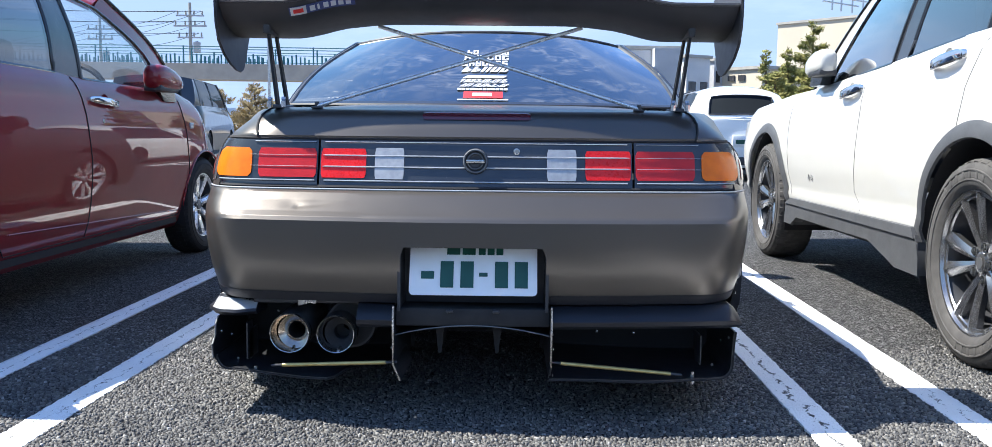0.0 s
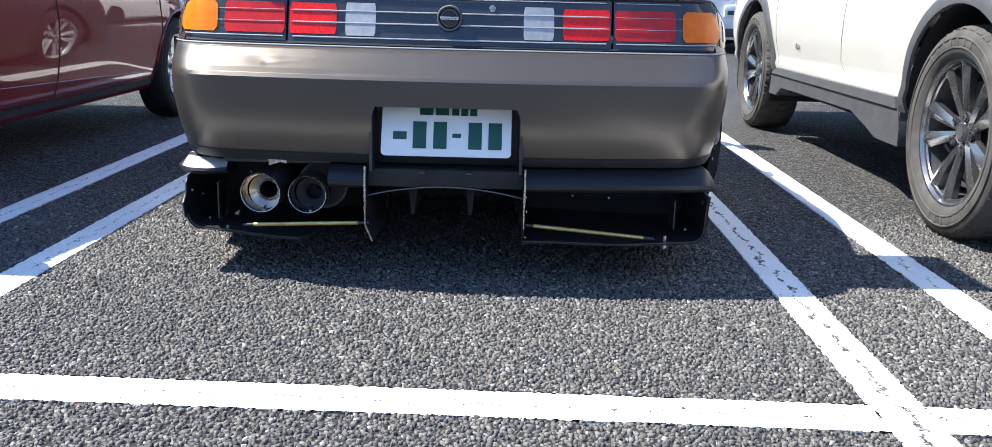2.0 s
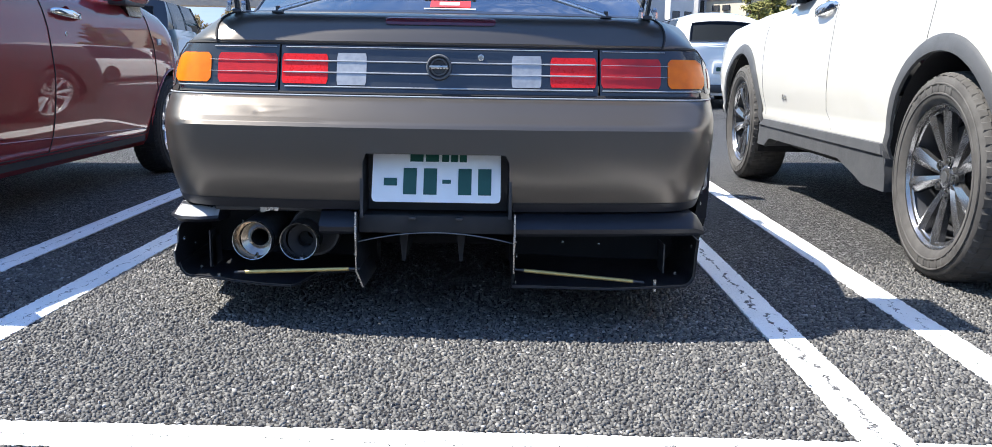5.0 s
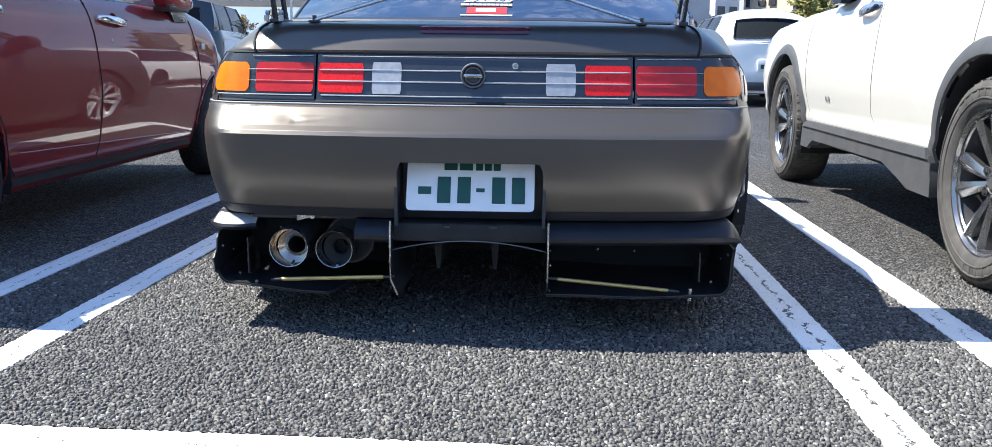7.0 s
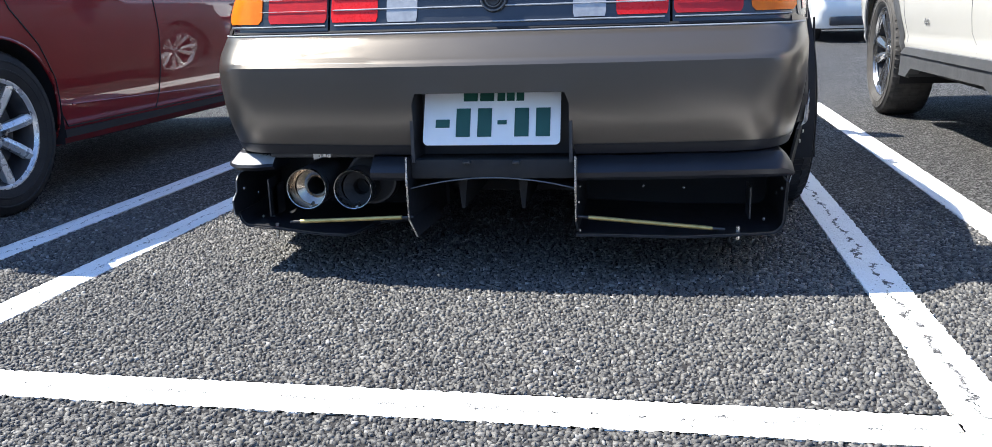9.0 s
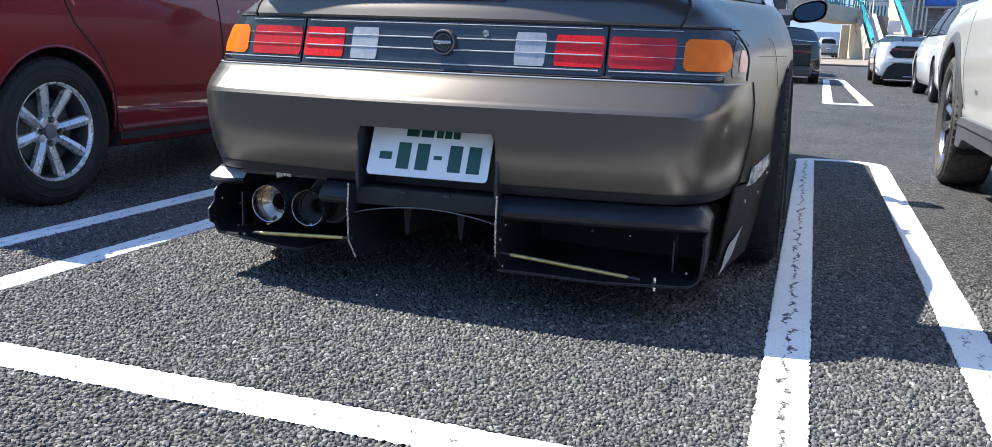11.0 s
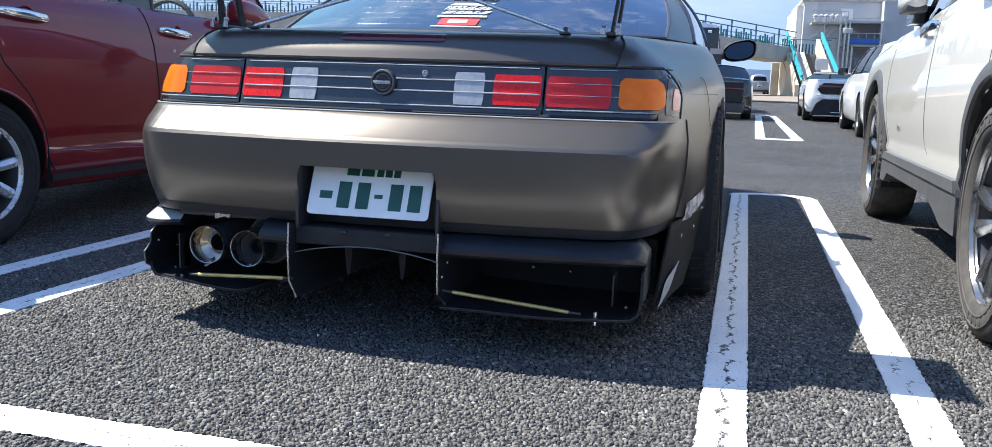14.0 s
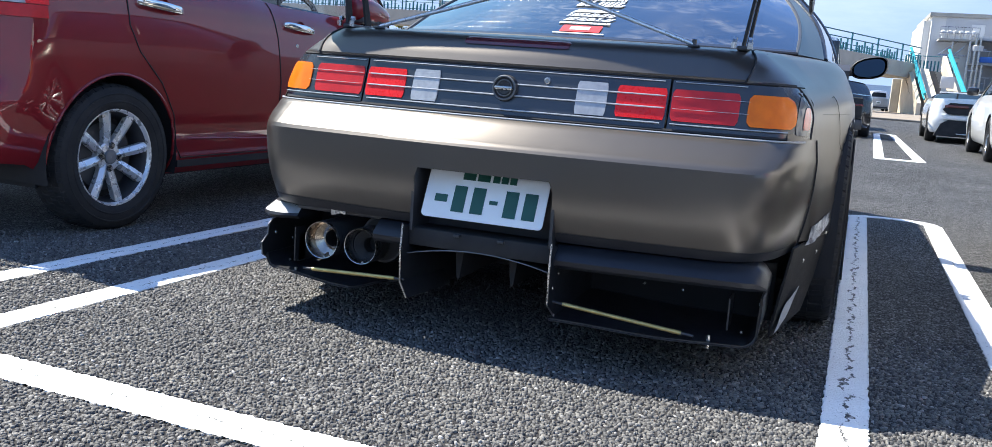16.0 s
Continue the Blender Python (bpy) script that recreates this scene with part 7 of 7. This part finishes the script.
for a, b in (((7.3, 76, 4.6), (8.6, 76, 5.7)), ((8.2, 76, 4.4), (9.35, 76, 5.6)), ((7.3, 76, 4.6), (9.35, 76, 4.6)), ((9.3, 75.6, 5.1), (10.5, 75.6, 5.1)), ((9.3, 75.6, 3.5), (10.5, 75.6, 3.5)), ((8.2, 76, 2.0), (8.2, 76, 5.7))):
    part("brace", tube([a, b], 0.06, 6), STEEL, fac)
for x in (9.75, 10.05):
    part("pipe_head", lathe([(5.0, 0.02), (5.0, 0.22), (5.35, 0.25), (5.4, 0.1)], "z", 10, (x, 75.6, 0)), WALLWHITE, fac)
part("tarp", box(11.3, 75.75, 4.38, 2.3, 0.1, 0.42, 0.03), mat("blue_sheet", (0.03, 0.14, 0.5), None, 3, 0.5), fac, "blue sheet")
cream = building("apartment_building", "tall cream block far behind the trees", 44.6, 53.8, 110, 124, 14.6, CREAM, 3, 5, (0.7, 0.7), 3.0, 4.0, 38)
for x in (44.5, 46.5, 49, 51.5):
    part("roof_mast", tube([(x, 116, 15.8), (x, 116, 20.5)], 0.12, 6), STEEL, cream)
for z in (17.0, 18.6, 20.2):
    part("roof_frame", box(48.0, 114, z, 8.0, 0.2, 0.16), STEEL, cream)
    part("roof_frame", box(48.0, 117, z, 8.0, 0.2, 0.16), STEEL, cream)
low = building("low_building", "low pale shop with signs on its front", 25.0, 31.0, 88, 98, 6.7, CREAM, 1, 5, (0.9, 0.8), 3.4, 3.2, 32)
for y, w, m in ((96.6, 1.3, STICKER_RED), (92.0, 0.9, SATIN), (90.6, 0.9, SATIN)):
    part("sign_shape", box(24.93, y, 5.9, 0.12, w, 0.55), m, low, "", 0)
building("shed_building", "small pale box-shaped building", 17.6, 20.6, 88, 94, 7.7, WALLWHITE, 1, 2, (0.9, 0.9), 4.5, 3.2, 30)
building("grey_building", "grey box-shaped building with ducts", 21.2, 23.2, 92, 98, 7.7, WALLGREY, 1, 2, (0.5, 1.2), 5.5, 3.2, 30)
building("brick_building", "long low building beyond the road", 28.0, 60.0, 128, 140, 9.0, WALLWHITE, 1, 10, (1.4, 1.0), 5.0)

# ---- poles and wires ----
def power_pole(x, y, h, arms):
    root = thing("power_pole", "concrete power pole with crossarms and insulators", "pole", None, "power poles")
    part("mast", tube([(x, y, 0), (x, y, h)], [0.19, 0.11], 10), CONCRETE, root)
    for z, w in arms:
        part("crossarm", box(x, y, z, w, 0.12, 0.12), WALLGREY, root)
        for k in range(4):
            xx = x - w / 2 + w * (k + 0.2) / 3.4
            part("insulator", lathe([(z + 0.06, 0.05), (z + 0.2, 0.08), (z + 0.28, 0.05), (z + 0.36, 0.07), (z + 0.40, 0.01)], "z", 8, (xx, y, 0)), CONCRETE, root)
    part("transformer", lathe([(h * 0.62, 0.01), (h * 0.62, 0.28), (h * 0.62 + 0.8, 0.28), (h * 0.62 + 0.9, 0.05)], "z", 12, (x + 0.5, y, 0)), WALLGREY, root)


power_pole(-25.0, 70, 10.2, ((9.2, 2.2), (8.4, 2.6), (7.5, 2.0)))
power_pole(-37.5, 82, 10.5, ((9.3, 2.4), (8.4, 2.4)))
wires = thing("overhead_wires", "thin dark overhead wires between the poles", "wire", None, "", "structure")
for z, dx in ((9.55, -1.0), (9.55, 0.9), (8.75, -1.1), (8.75, 1.1), (7.85, 0.7)):
    a, b, c = Vector((-25 + dx, 70, z)), Vector((-37.5 + dx, 82, z + 0.2)), Vector((25 + dx, 95, z + 3.0))
    for p, q in ((a, b), (b, b + (b - a) * 3), (a, a + Vector((-30, -4, 1)))):
        pts = [p.lerp(q, k / 10) - Vector((0, 0, 4 * 0.6 * (k / 10) * (1 - k / 10))) for k in range(11)]
        part("wire", tube(pts, 0.02, 4), BLACK, wires, "", 0)
lamp = thing("street_lamp", "slim grey street lamp post", "lamp post")
part("mast", tube([(-13.6, 50, 0), (-13.6, 50, 5.5), (-13.5, 49.7, 6.1), (-13.2, 49, 6.4)], [0.09, 0.07, 0.06, 0.05], 8), STEEL, lamp)
part("lamp_head", box(-13.0, 48.6, 6.4, 0.25, 0.6, 0.12, 0.04), STEEL, lamp)

# ---- verge, trees, hills ----
verge = part("verge", box(8, 52.0, 0.04, 150, 28.0, 0.08, 0.02), mat("verge_earth", (0.27, 0.225, 0.18), (0.21, 0.175, 0.14), 0.6, 0.9, bump=0.5, bscale=20), None)
tagged(verge, "low kerbed verge of dry earth beyond the car park", "verge", "", "structure")
LEAF = mat("conifer_leaf", (0.14, 0.16, 0.04), (0.30, 0.27, 0.08), 1.5, 0.8)
DRY = mat("dry_reed", (0.36, 0.28, 0.15), (0.26, 0.21, 0.11), 2.0, 0.9)
BARK = mat("bark", (0.10, 0.075, 0.055), None, 8, 0.9, bump=0.5, bscale=30)


def tree(x, y, h, spread, seed, leaf=LEAF, n=2600):
    """A bushy conifer: a tapered trunk, limbs in loose whorls that shorten towards the top, sprays of narrow leaves along them."""
    rng = random.Random(seed)
    dry = leaf is not LEAF
    root = thing("tree", "bare brown reed-like shrub beside the road" if dry else "olive green bushy conifer beside the road", "tree", None, "roadside trees")
    bm = tube([(x, y, 0), (x + 0.1, y, h * 0.4), (x - 0.05, y, h * 0.97)], [0.16, 0.12, 0.02], 8)
    tips = []
    count = 34 if not dry else 26
    for k in range(count):
        f_ = (k + rng.random()) / count
        z = h * (0.08 + 0.90 * f_)
        a, l = rng.uniform(0, 6.283), spread * (1.0 - f_) ** 0.75 * rng.uniform(0.55, 1.2) + 0.12
        tip = Vector((x + l * math.cos(a), y + l * math.sin(a), z + l * rng.uniform(0.15, 0.55)))
        tube([(x, y, z), Vector((x, y, z)).lerp(tip, 0.5) - Vector((0, 0, 0.05 * l)), tip], [0.05 * (1.1 - f_), 0.03 * (1.1 - f_), 0.01], 5, bm)
        tips.append((Vector((x, y, z)), tip, l))
    part("trunk", bm, BARK, root)
    verts, faces = [], []
    total = sum(l for _, _, l in tips)
    for a, b, l in tips:
        way = (b - a).normalized()
        for _ in range(int(n * l / total)):
            q = rng.uniform(0.12, 1.05)
            thick = (0.10 + 0.20 * l * (1.1 - q)) * 0.8
            p = a.lerp(b, q) + Vector((rng.gauss(0, 1), rng.gauss(0, 1), rng.gauss(0, 0.7))) * thick
            u = (way * rng.uniform(0.2, 1.0) + Vector((rng.gauss(0, 0.6), rng.gauss(0, 0.6), rng.gauss(0.35, 0.5)))).normalized()
            v = u.orthogonal().normalized()
            s_ = rng.uniform(0.09, 0.20)
            k = len(verts)
            verts += [p - u * s_, p + v * s_ * 0.28, p + u * s_, p - v * s_ * 0.28]
            faces.append((k, k + 1, k + 2, k + 3))
    me = bpy.data.meshes.new("crown")
    me.from_pydata(verts, [], faces)
    me.materials.append(leaf)
    crown = new("crown", me)
    crown.parent = root
    tagged(crown, "crown of small narrow leaves", "", "", "stuff")


tree(21.6, 63, 8.6, 2.4, 1, LEAF, 9500)
tree(19.6, 62, 6.4, 1.8, 2, LEAF, 6500)
tree(17.8, 61, 6.3, 0.9, 3, LEAF, 3000)
tree(17.6, 58, 4.6, 2.2, 4, LEAF, 7500)
tree(20.4, 58, 5.6, 2.3, 11, LEAF, 7500)
tree(25.5, 62, 9.6, 3.0, 5, LEAF, 6500)
tree(-15.0, 52, 3.2, 1.6, 6, DRY, 1800)
tree(-17.5, 53, 2.8, 1.8, 7, DRY, 1800)
tree(-12.2, 52, 2.6, 1.4, 8, DRY, 1400)
tree(-43, 62, 6.0, 2.0, 9, LEAF, 1800)
tree(-31, 61, 4.4, 1.8, 10, LEAF, 1500)


def hills():
    rng = random.Random(3)
    rows = [[], []]
    for k in range(121):
        a = 2 * math.pi * k / 120
        r = 560
        h = 6 + 9 * (0.5 + 0.5 * noise.noise(Vector((math.cos(a) * 3, math.sin(a) * 3, 1.7)))) + rng.uniform(0, 1.2)
        rows[0].append((r * math.cos(a), r * math.sin(a), -1))
        rows[1].append((r * math.cos(a), r * math.sin(a), h))
    ob = part("backdrop", grid(rows), mat("far_hills", (0.56, 0.64, 0.74), (0.48, 0.56, 0.66), 0.02, 0.9), None, "", 0)
    tagged(ob, "low blue-grey hills on the horizon", "hills", "", "structure")


hills()

# ---- plain unseen wall added behind, a dark band for reflections ----
back = part("reflection_wall", box(0, -26, 1.1, 160, 0.4, 2.2), mat("reflection_wall_dark", (0.07, 0.075, 0.07), (0.11, 0.11, 0.10), 0.8, 0.9), None, "", 0)
tagged(back, "plain dark unseen wall added for reflections", "wall", "", "structure")
